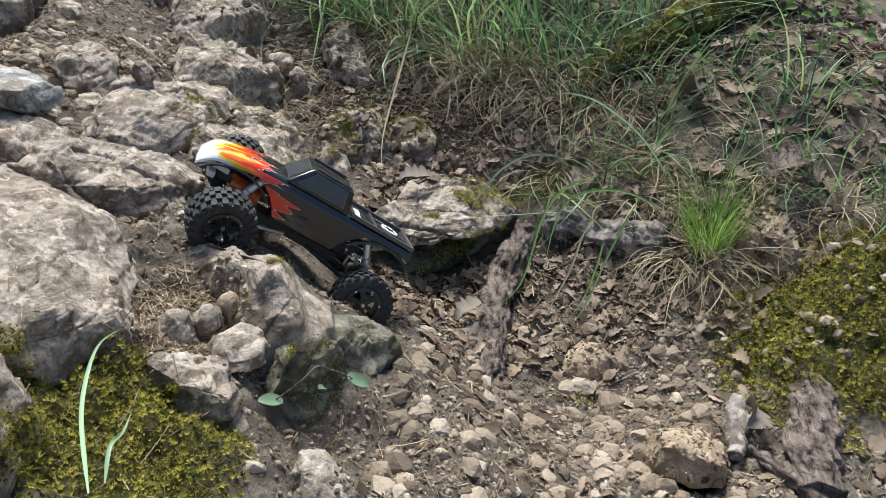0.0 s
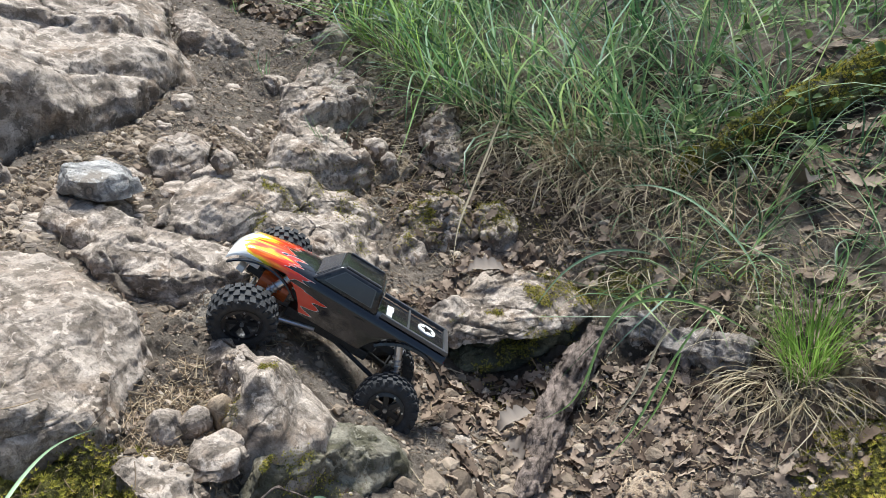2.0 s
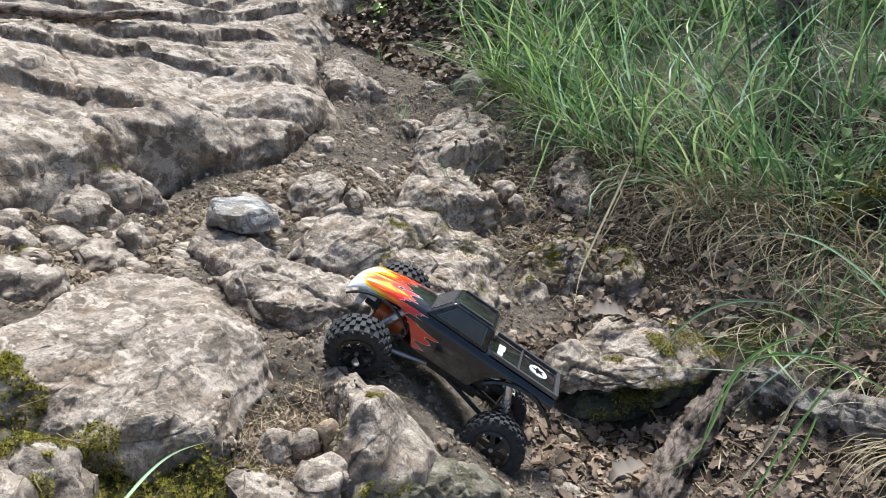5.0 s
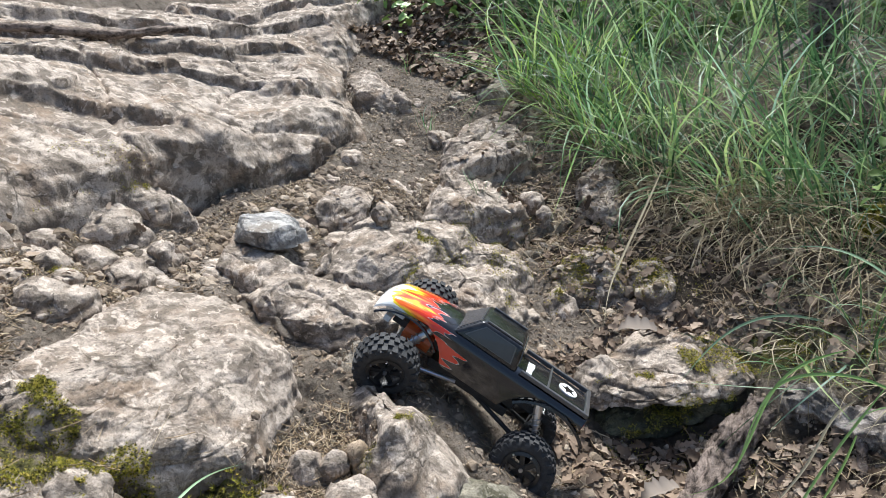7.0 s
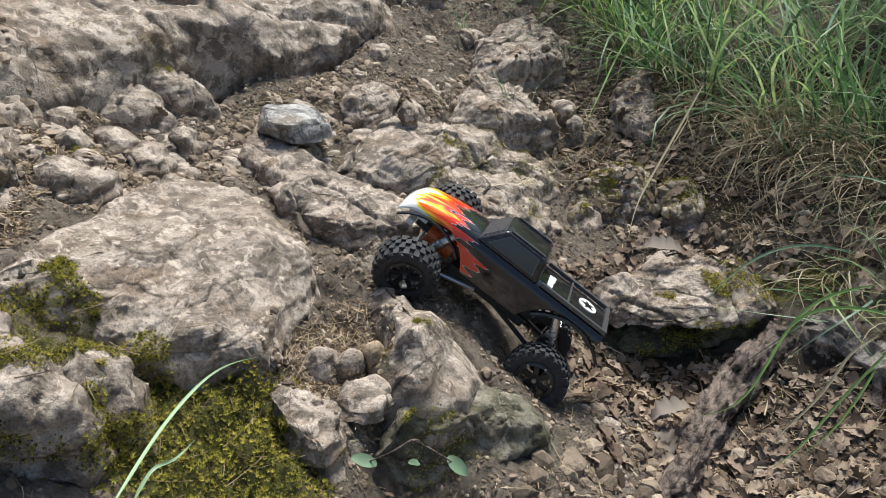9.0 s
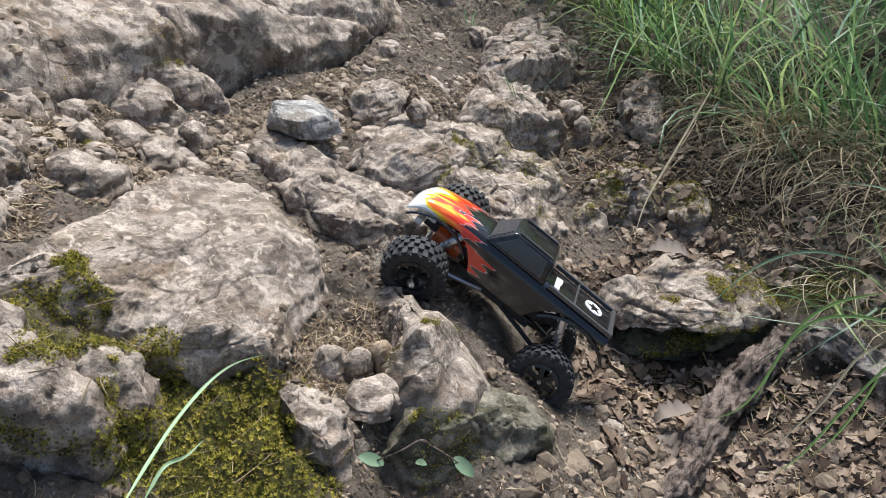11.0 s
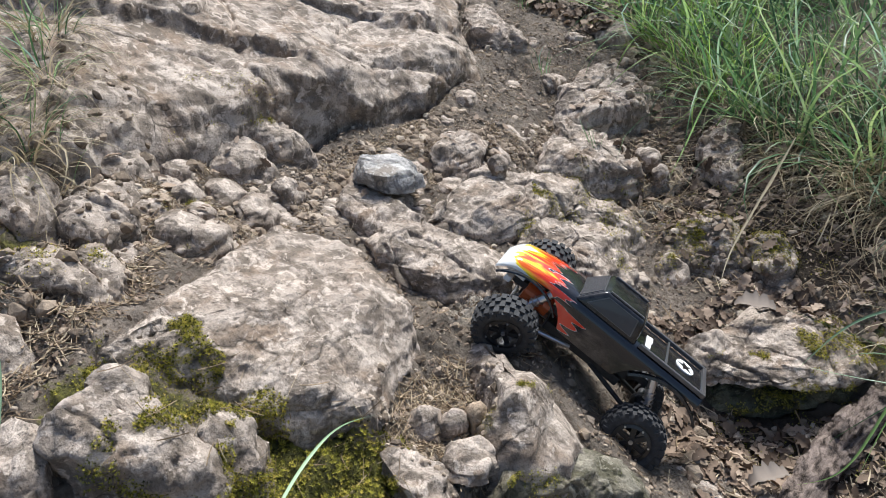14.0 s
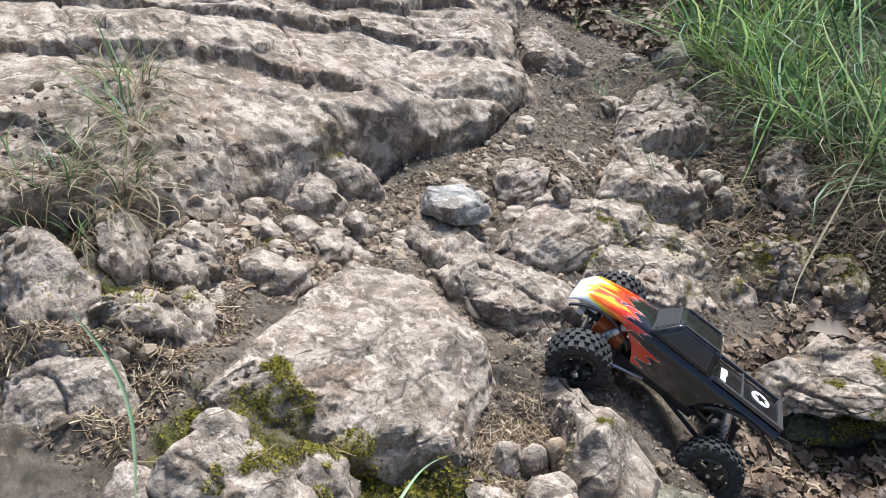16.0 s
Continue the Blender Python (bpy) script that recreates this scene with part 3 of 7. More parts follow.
def ground_parts(x, y):
    """Height of the sheet and how far it is bare bedrock there (0 earth, 1 stone)."""
    p = np.stack([x, y, np.zeros_like(x)], -1).reshape(-1, 3)
    shape = np.shape(x)
    z = slope_height(x, y)
    z = z - 0.10 * hollow(x, y, -0.20, 1.36, 0.10, 0.13) - 0.03 * hollow(x, y, -0.42, 1.02, 0.08, 0.12) - 0.04 * hollow(x, y, -0.47, 0.73, 0.09, 0.10) - 0.065 * hollow(x, y, -0.02, 1.53, 0.13, 0.08) - 0.09 * hollow(x, y, -0.17, 0.87, 0.12, 0.09)
    z = z + (0.014 * fbm(p * 5, 4, 11) + 0.007 * fbm(p * 26, 4, 23)).reshape(shape)
    edge = -0.30 - 0.12 * (y - 1.5) - 0.10 * vnoise(p * 6, 71).reshape(shape)
    rocky = 1 / (1 + np.exp((x - edge) / 0.05))
    path = 0.8 * hollow(x, y, -0.98, 1.15, 0.08, 0.30) + 0.55 * hollow(x, y, -0.80, 2.4, 0.10, 0.5) + hollow(x, y, -0.42, 1.0, 0.10, 0.14)
    path = path + hollow(x, y, -0.25, 1.5, 0.16, 0.35) + hollow(x, y, -0.45, 0.72, 0.14, 0.14) + 0.8 * hollow(x, y, -0.95, 1.9, 0.09, 0.35)
    z = z + 0.07 * hollow(x, y, 0.80, 1.27, 0.13, 0.15) + 0.13 * hollow(x, y, 0.97, 1.32, 0.13, 0.22)
    z = z + mossy(x, y) * (0.018 * fbm(p * 30, 3, 45) + 0.008 * np.abs(vnoise(p * 60, 46))).reshape(shape)
    away = np.hypot(np.maximum(np.abs(x + 0.45) - 1.65, 0), np.maximum(np.abs(y - 1.75) - 1.5, 0))
    near = np.clip(1 - away / 0.5, 0, 1)
    low = sunk(x, y)
    z = z - 0.045 * low - 0.018 / (1 + np.exp((x + 0.25) / 0.06))
    path = path + hollow(x, y, -0.86, 0.80, 0.07, 0.20) + hollow(x, y, -0.66, 1.16, 0.16, 0.06) + 0.8 * hollow(x, y, -0.80, 1.25, 0.07, 0.12)
    patch = np.clip(1.1 + 1.6 * vnoise(p * 4.3, 91).reshape(shape) - 0.75 / (1 + np.exp(-(x + 1.12 + 0.10 * (y - 1.2)) / 0.04)), 0, 1)
    rocky = near * np.clip(rocky * patch - path, 0, 1)
    # beds of stone step down the slope
    bed = slope_height(x, y) / 0.085 + 0.8 * vnoise(p * 3.1, 81).reshape(shape) + 0.25 * vnoise(p * 11, 82).reshape(shape)
    fr = bed - np.floor(bed)
    ledge = 0.032 * (np.clip((fr - 0.72) / 0.28, 0, 1) ** 0.7 - fr + 0.3)
    wx, wy = vnoise(p * 8, 5) + 0.4 * vnoise(p * 27, 15), vnoise(p * 8, 6) + 0.4 * vnoise(p * 27, 16)
    q = np.stack([p[:, 0] * 0.8, p[:, 1], 0 * wx], -1)
    w = np.stack([wx, wy, 0 * wx], -1)
    big, gap = blocks(q * 6.5 + 0.22 * w, 40)
    small, gap2 = blocks(q * 19 + 0.35 * w, 50)
    lump = 0.017 * big - 0.030 * np.clip(1 - gap / 0.16, 0, 1) ** 1.5 + 0.010 * small - 0.010 * np.clip(1 - gap2 / 0.2, 0, 1)
    lump = lump + 0.0045 * ridged(p * 30, 3, 61) + 0.002 * fbm(p * 90, 3, 62)
    lump = (lump.reshape(shape) + ledge + 0.004) * rocky
    stone = np.clip(0.55 + lump / 0.035, 0, 1) * np.clip(rocky * 1.4 - 0.3, 0, 1)
    z = z - 0.10 * np.clip((within(x, y, BEDROCK) - 0.03) / 0.08, 0, 1) * near
    return z + np.maximum(0.95 * lump, -0.016), stone


def ground_height(x, y):
    return ground_parts(x, y)[0]


# one sheet: fine where the camera looks, coarse towards the horizon
def axis(lo, hi, step, far):
    core = np.arange(lo, hi + step / 2, step)
    out, d, up = [], step, hi
    while up < far:
        d *= 1.22
        up += d
        out.append(up - hi)
    out = np.array(out)
    return np.concatenate([lo - out[::-1], core, hi + out])


gx, gy = np.meshgrid(axis(-2.1, 1.2, 0.0075, 400), axis(0.25, 3.3, 0.0075, 400))
ground_z, ground_stone = ground_parts(gx, gy)
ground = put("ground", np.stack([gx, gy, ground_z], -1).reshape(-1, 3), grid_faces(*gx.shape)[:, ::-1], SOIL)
ground.data.attributes.new("stone", "FLOAT", "POINT").data.foreach_set("value", ground_stone.ravel().astype(np.float32))
green = mossy(gx, gy)
ground.data.attributes.new("moss", "FLOAT", "POINT").data.foreach_set("value", green.ravel().astype(np.float32))
# darker earth about the grass bank, the ledge's foot and the gully's edge
dark_earth = hollow(gx, gy, -0.15, 2.10, 0.34, 0.18) + hollow(gx, gy, 0.02, 1.58, 0.20, 0.10) + hollow(gx, gy, 0.42, 1.58, 0.22, 0.12) + hollow(gx, gy, 0.30, 2.35, 0.8, 0.35)
ground.data.attributes.new("dark_earth", "FLOAT", "POINT").data.foreach_set("value", dark_earth.ravel().astype(np.float32))
tagged(ground, "brown earth slope with grit and litter between stones", "ground", kind="structure")

# heights of ground and stones together, for laying things down
CELL, X0, Y0, NX, NY = 0.006, -2.4, 0.1, 650, 600
rx, ry = np.meshgrid(X0 + CELL * (np.arange(NX) + 0.5), Y0 + CELL * (np.arange(NY) + 0.5))
top_z = ground_height(rx, ry)
stone_here = np.zeros((NY, NX), bool)


def note_heights(co, is_stone=True):
    ix = ((co[:, 0] - X0) / CELL).astype(int)
    iy = ((co[:, 1] - Y0) / CELL).astype(int)
    ok = (ix >= 0) & (ix < NX) & (iy >= 0) & (iy < NY)
    ix, iy, z = ix[ok], iy[ok], co[ok, 2]
    over = z > top_z[iy, ix]
    if is_stone:
        stone_here[iy[over], ix[over]] = True
    np.maximum.at(top_z, (iy, ix), z)


def height_at(x, y):
    ix = np.clip(((np.asarray(x) - X0) / CELL).astype(int), 1, NX - 2)
    iy = np.clip(((np.asarray(y) - Y0) / CELL).astype(int), 1, NY - 2)
    return top_z[iy, ix]


def normal_at(x, y):
    ix = np.clip(((np.asarray(x) - X0) / CELL).astype(int), 3, NX - 4)
    iy = np.clip(((np.asarray(y) - Y0) / CELL).astype(int), 3, NY - 4)
    n = np.stack([top_z[iy, ix - 2] - top_z[iy, ix + 2], top_z[iy - 2, ix] - top_z[iy + 2, ix], np.full(np.shape(ix), 4 * CELL)], -1)
    return n / np.linalg.norm(n, axis=-1, keepdims=True)


def is_stone(x, y):
    ix = np.clip(((np.asarray(x) - X0) / CELL).astype(int), 0, NX - 1)
    iy = np.clip(((np.asarray(y) - Y0) / CELL).astype(int), 0, NY - 1)
    return stone_here[iy, ix]


# ---- stones ----
def facets(p, spacing, seed, flatten=0.8, stretch=(1.0, 1.0, 1.0), most=700):
    """Breaks a surface into flat faces about `spacing` across, each laid on its own plane."""
    pick = np.random.RandomState(seed)
    w = np.stack([vnoise(p * 0.9 / spacing, seed + k) for k in (1, 2, 3)], -1)
    q = (p + 0.22 * spacing * w) * stretch
    cell = np.floor(p / spacing + pick.rand(3)).astype(np.int64)
    _, first = np.unique(cell[:, 0] * 1000003 + cell[:, 1] * 1009 + cell[:, 2], return_index=True)
    first = pick.permutation(first)[:most]
    first = first[pick.rand(len(first)) < 0.72] if len(first) > 12 else first
    own = np.zeros(len(p), np.int64)
    for a in range(0, len(p), 20000):
        b = q[a:a + 20000]
        d = (b ** 2).sum(1)[:, None] - 2 * b @ q[first].T + (q[first] ** 2).sum(1)[None]
        own[a:a + 20000] = d.argmin(1)
    n = len(first)
    count = np.maximum(np.bincount(own, minlength=n), 1)[:, None]
    mid = np.stack([np.bincount(own, p[:, k], n) for k in range(3)], -1) / count
    r = p - mid[own]
    cov = np.stack([np.stack([np.bincount(own, r[:, i] * r[:, j], n) for j in range(3)], -1) for i in range(3)], -2)
    nor = np.linalg.eigh(cov + 1e-12 * np.eye(3))[1][:, :, 0]
    ok = (np.bincount(own, minlength=n) > 12)[own]
    off = (r * nor[own]).sum(1) * ok
    off = np.clip(off, -0.3 * spacing, 0.3 * spacing)
    return p - flatten * off[:, None] * nor[own]


STONE_POINTS, STONE_NORMALS = [], []


def rock(name, centre, slope, crown, depth, plan, material, seed, peak=None, flare=0.10, rough=1.0, edge=0.35, sharp=2.2, cuts=18, breaks=0.010, ridge=None):
    """A weathered stone: a broken top face over its plan, tilted by slope, with rough flanks going down into the ground."""
    plan = np.array(plan)
    c0 = np.array(centre)
    plan = plan.mean(0) + 1.10 * (plan - plan.mean(0))
    around = np.roll(plan, -1, 0)
    plan = np.stack([0.86 * plan + 0.14 * around, 0.14 * plan + 0.86 * around], 1).reshape(-1, 2)
    seg = np.linalg.norm(np.roll(plan, -1, 0) - plan, axis=1)
    size = math.sqrt(abs(0.5 * np.sum(plan[:, 0] * np.roll(plan[:, 1], -1) - plan[:, 1] * np.roll(plan[:, 0], -1))))
    step = 0.0045 if size > 0.1 else 0.003
    n = int(np.clip(seg.sum() / step, 60, 420))
    s = np.concatenate([[0], np.cumsum(seg)])
    at = np.linspace(0, s[-1], n, endpoint=False)
    rim = np.stack([np.interp(at, s, np.append(plan[:, k], plan[0, k])) for k in (0, 1)], -1)
    mid = np.array(peak[:2]) if peak else plan.mean(0)
    rise = peak[2] if peak else crown
    if ridge:
        (ax, ay, ah), (bx, by, bh) = ridge
        along = np.clip(((rim[:, 0] - ax) * (bx - ax) + (rim[:, 1] - ay) * (by - ay)) / ((bx - ax) ** 2 + (by - ay) ** 2), 0, 1)
        mid = np.column_stack([ax + along * (bx - ax), ay + along * (by - ay)])
        rise = ah + along * (bh - ah)
    out = rim - mid
    out /= np.linalg.norm(out, axis=1, keepdims=True)
    rings = int(np.clip(0.75 * size / step, 16, 110))
    sides = int(np.clip(depth / step, 12, 60))
    rows = []
    lip = min(edge * 0.1 * size, 0.011)
    for q in np.linspace(0.02, 1, rings):
        xy = mid + (rim - mid) * q
        z = c0[2] + (xy - c0[:2]) @ np.array(slope) + rise * (1 - q ** sharp) - lip * max(0, (q - 0.86) / 0.14) ** 2
        rows.append(np.column_stack([xy, z]))
    last = rows[-1]
    for u in np.linspace(0, 1, sides + 1)[1:]:
        bulge = lip * math.sin(min(1, u * 5) * math.pi / 2)
        xy = last[:, :2] + out * (bulge + flare * depth * u ** 1.3)
        rows.append(np.column_stack([xy, last[:, 2] - depth * u]))
    co = np.array(rows)
    du = np.gradient(co, axis=0)
    dv = np.roll(co, -1, 1) - np.roll(co, 1, 1)
    nor = np.cross(du, dv)
    nor /= np.linalg.norm(nor, axis=-1, keepdims=True) + 1e-9
    if nor[0, :, 2].mean() < 0:
        nor = -nor
    p = co.reshape(-1, 3)
    f = 1.0 / max(0.05, size)
    q = p * [1, 1, 1.9]
    amp = rough * min(size, 0.4)
    nn_all = nor.reshape(-1, 3)
    d = amp * (0.11 * crag(q * 1.6 * f, seed) + 0.040 * crag(q * 3.7 * f, seed + 5) - 0.01)
    p = p + nn_all * d[:, None]
    # flat breaks
    pick = np.random.RandomState(seed)
    centre_p = p.mean(0)
    rel = p - centre_p
    for _ in range(cuts):
        az, el = pick.uniform(0, 2 * math.pi), math.asin(pick.uniform(-0.1, 0.95))
        nn = np.array([math.cos(az) * math.cos(el), math.sin(az) * math.cos(el), math.sin(el)])
        reach = rel @ nn
        cut = reach.max() * pick.uniform(0.83, 0.98)
        over = np.maximum(0, reach - cut)
        rel = rel - 0.96 * over[:, None] * nn
    p = centre_p + rel
    if size > 0.05:
        p = facets(p, float(np.clip(0.36 * size, 0.03, 0.085)), seed + 70, 0.85)
        p = facets(p, float(np.clip(0.16 * size, 0.02, 0.035)), seed + 80, 0.7)
    q = p * [1, 1, 1.9]
    wob = np.stack([vnoise(p * 14, seed + 41), vnoise(p * 14, seed + 42), 0 * p[:, 0]], -1)
    chip, gap = blocks(np.stack([p[:, 0] + 0.4 * p[:, 2], p[:, 1] - 0.4 * p[:, 2], p[:, 0]], -1) * 17 + 0.35 * wob, seed)
    slab_, gap_ = blocks(np.stack([p[:, 0] + 0.5 * p[:, 2], p[:, 1] - 0.5 * p[:, 2], p[:, 0]], -1) * 6.5 + 0.16 * wob, seed + 60)
    d = rough * min(1.0, size * 5) * (breaks * slab_ - 0.8 * breaks * np.clip(1 - gap_ / 0.06, 0, 1)) + rough * min(1.0, 0.25 + size * 4) * (0.0015 * chip + 0.0050 * crag(q * 12, seed + 8) + 0.0034 * crag(q * 23, seed + 9) + 0.0024 * crag(q * 52, seed + 10) + 0.0016 * crag(q * 110, seed + 11) + 0.0018 * fbm(q * 80, 3, seed + 3, 0.6) - 0.002)
    layer = np.sin((p[:, 2] + 0.03 * fbm(p * 6, 2, seed + 2)) * 130 + seed) * 0.003 * rough
    steep = 1 - np.abs(nn_all[:, 2])
    d = d + layer * steep
    crack = np.abs(vnoise(q * 2.3 * f + 3.3, seed + 31))
    d = d - 0.006 * rough * np.clip(1 - crack / 0.035, 0, 1) * min(1, size * 4)
    fade = np.ones(co.shape[:2])
    p = p + nor.reshape(-1, 3) * (d[:, None] * fade.reshape(-1, 1))
    co = p.reshape(co.shape)
    note_heights(p)
    STONE_POINTS.append(p)
    STONE_NORMALS.append(nor.reshape(-1, 3))
    verts = np.concatenate([p - c0, [co[0].mean(0) - c0]])
    quads = grid_faces(co.shape[0], n, wrap=True)
    cap = np.stack([np.full(n, len(verts) - 1), np.arange(n), (np.arange(n) + 1) % n, np.full(n, len(verts) - 1)], -1)
    me = bpy.data.meshes.new(name)
    faces = [tuple(r) for r in quads.tolist()] + [tuple(r[:3]) for r in cap.tolist()]
    me.from_pydata(verts.tolist(), [], faces)
    bm = bmesh.new()
    bm.from_mesh(me)
    bmesh.ops.recalc_face_normals(bm, faces=bm.faces)
    bm.to_mesh(me)
    bm.free()
    me.polygons.foreach_set("use_smooth", np.ones(len(me.polygons), bool))
    me.materials.append(material)
    ob = new(name, me)
    ob.location = centre
    return ob


# the bedrock that closes the slope: stepped beds with a broken front
gbx, gby = np.meshgrid(np.arange(-2.06, -0.93, 0.0055), np.arange(0.44, 3.25, 0.0055))
flat = np.stack([gbx, gby, 0 * gbx], -1).reshape(-1, 3)
shift = np.stack([vnoise(flat * 9, 301), vnoise(flat * 9, 302), 0 * flat[:, 0]], -1)
tops, gap = blocks(flat * 5.0 + 0.30 * shift, 303)
deep = within(gbx, gby, BEDROCK).ravel() - 0.045 + 0.026 * tops + 0.035 * crag(flat * 6, 304)
front = np.clip(deep / (0.15 + 0.10 * crag(flat * 3.3, 305)), -1, 1)
lift = 0.150 * np.where(front > 0, front ** 0.75, 2 * front) * (0.15 + 0.85 * np.exp(-np.clip(deep, 0, 9) / 0.30)) - 0.02
rise = slope_height(gbx, gby).ravel()
inner = np.clip((deep - 0.06) / 0.1, 0, 1)


def saw(v, riser):
    fr = v - np.floor(v)
    return np.clip((fr - 1 + riser) / riser, 0, 1) - fr + 0.45


# thick and thin beds: steep little fronts, tops lying nearly level
run = -0.76 * flat[:, 0] + 0.48 * flat[:, 1]
bed = run / 0.27 + 0.75 * crag(flat * 2.4, 306) + 0.28 * crag(flat * 6.5, 307) + 0.07 * crag(flat * 20, 308) + 0.04 * crag(flat * 50, 319)
thin = run / 0.085 + 0.8 * crag(flat * 3.1, 316) + 0.30 * crag(flat * 11, 317)
ledge = 0.046 * saw(bed, 0.06) + 0.013 * saw(thin, 0.12) * np.clip(0.2 + 1.6 * vnoise(flat * 2.7, 318), 0, 1)
seam = np.clip(1 - gap / 0.05, 0, 1) * (0.4 + 0.6 * (vnoise(flat * 5, 309) > 0))
cores = np.random.RandomState(12)
cores = np.column_stack([cores.uniform(-2.0, -1.0, 14), cores.uniform(0.5, 3.2, 14)])
reach = np.hypot(*(flat[:, None, :2] + 0.02 * shift[:, None, :2] + 0.05 * vnoise(flat * 4, 323)[:, None, None] - cores[None]).transpose(2, 0, 1))
block_of = reach.argmin(1)
reach.sort(1)
split = reach[:, 1] - reach[:, 0]
split = np.clip(1 - split / 0.02, 0, 1)


def outward(p):
    n = np.cross(np.gradient(p.reshape(*gbx.shape, 3), axis=1), np.gradient(p.reshape(*gbx.shape, 3), axis=0))
    n /= np.linalg.norm(n, axis=-1, keepdims=True)
    return np.stack([soften(n[..., k], 2) for k in range(3)], -1).reshape(-1, 3)


LEAN = np.array([0.42, -0.22, 0.88])
flat[:, 2] = rise
flat = flat + 0.9 * soften((lift + 0.014 * tops).reshape(gbx.shape), 1).ravel()[:, None] * LEAN
flat = flat + outward(flat) * (0.026 * crag(flat * 4.5, 310) + 0.016 * crag(flat * 10, 311))[:, None]
edge_zone = (np.clip(1 - deep / 0.30, 0, 1))[:, None]
flat = facets(flat, 0.20, 331, 0.80, (1.0, 1.0, 1.8)) * (1 - edge_zone) + facets(flat + outward(flat) * (0.03 * crag(flat * 7, 322))[:, None], 0.085, 333, 0.9, (1.0, 1.0, 1.4)) * edge_zone
flat = flat + (0.9 * ledge * inner - 0.008 * seam - 0.020 * split)[:, None] * LEAN
flat = facets(flat, 0.06, 332, 0.45, (1.0, 1.0, 1.8), 3000)
bn = outward(flat)
q = flat * [1, 1, 1.6]
d = 0.0040 * crag(q * 27, 312) + 0.003 * crag(q * 80, 313) + 0.0016 * fbm(q * 120, 2, 314)
d = d + 0.003 * np.sin((flat[:, 2] + 0.03 * vnoise(flat * 5, 315)) * 150) * (1 - np.abs(bn[:, 2]))
flat = flat + bn * d[:, None]
keep = (deep > -0.08).reshape(gbx.shape)
fq = grid_faces(*gbx.shape)[:, ::-1]
fq = fq[keep.ravel()[fq].all(1)]
used = np.unique(fq)
bedrock = new("bedrock_ledge")
tagged(bedrock, "broad weathered grey limestone bedrock in broken steps", "rock")


def pieces(f, n):
    """Faces grouped by the connected piece they belong to."""
    tag = np.arange(n)
    while True:
        low = tag.copy()
        np.minimum.at(low, f.ravel(), np.repeat(tag[f].min(1), f.shape[1]))
        low = low[low]
        if (low == tag).all():
            break
        tag = low
    ids = tag[f[:, 0]]
    return [f[ids == i] for i in np.unique(ids)]


for fk in [g for k in range(len(cores)) for g in pieces(fq[block_of[fq[:, 0]] == k], len(flat))]:
    if len(fk) < 120:
        continue
    own = np.unique(fk)
    renum = np.zeros(len(flat), int)
    renum[own] = np.arange(len(own))
    put("rock_block", flat[own], renum[fk], LIMESTONE, bedrock)
note_heights(flat[used])
STONE_POINTS.append(flat[used])
STONE_NORMALS.append(bn[used])


SPECIAL = {"wedge_rock": dict(ridge=((-0.440, 1.165, 0.050), (-0.281, 1.045, 0.112)), sharp=1.0, rough=0.5, edge=0.1, cuts=0, breaks=0.003), "boulder": dict(flare=-0.45, breaks=0.006, rough=0.75), "outcrop": dict(flare=-0.05), "block_rock": dict(material=SHADED_MOSSY_STONE, flare=0.10), "bank_rock": dict(material=SHADED_BANK, flare=0.06), "ledge_rock": dict(rough=1.1, flare=-0.3), "tan_rock": dict(material=TAN_STONE, rough=0.35, edge=0.1, cuts=30, flare=0.25, sharp=3.0)}
LABELS = {"boulder": "broad pale limestone boulder with a flat tilted top", "wedge_rock": "wedge-shaped tan limestone rock with a sharp ridge", "block_rock": "block of stone with dirt and moss, coloured darker for its shaded face",
          "bank_rock": "earthy, mossy stone under the ledge, coloured dark for the recess shade", "ledge_rock": "layered pale ledge stone over an undercut bank",
          "outcrop": "lumpy grey limestone outcrop with moss at its foot", "tan_rock": "angular tan stone lying in the gully", "ridge_rock": "long low limestone ridge with mossy cracks"}
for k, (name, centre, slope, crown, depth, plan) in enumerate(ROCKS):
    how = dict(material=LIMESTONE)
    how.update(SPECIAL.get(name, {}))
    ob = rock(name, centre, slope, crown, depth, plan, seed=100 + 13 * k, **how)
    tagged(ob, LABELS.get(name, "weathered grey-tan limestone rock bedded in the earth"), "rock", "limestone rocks")

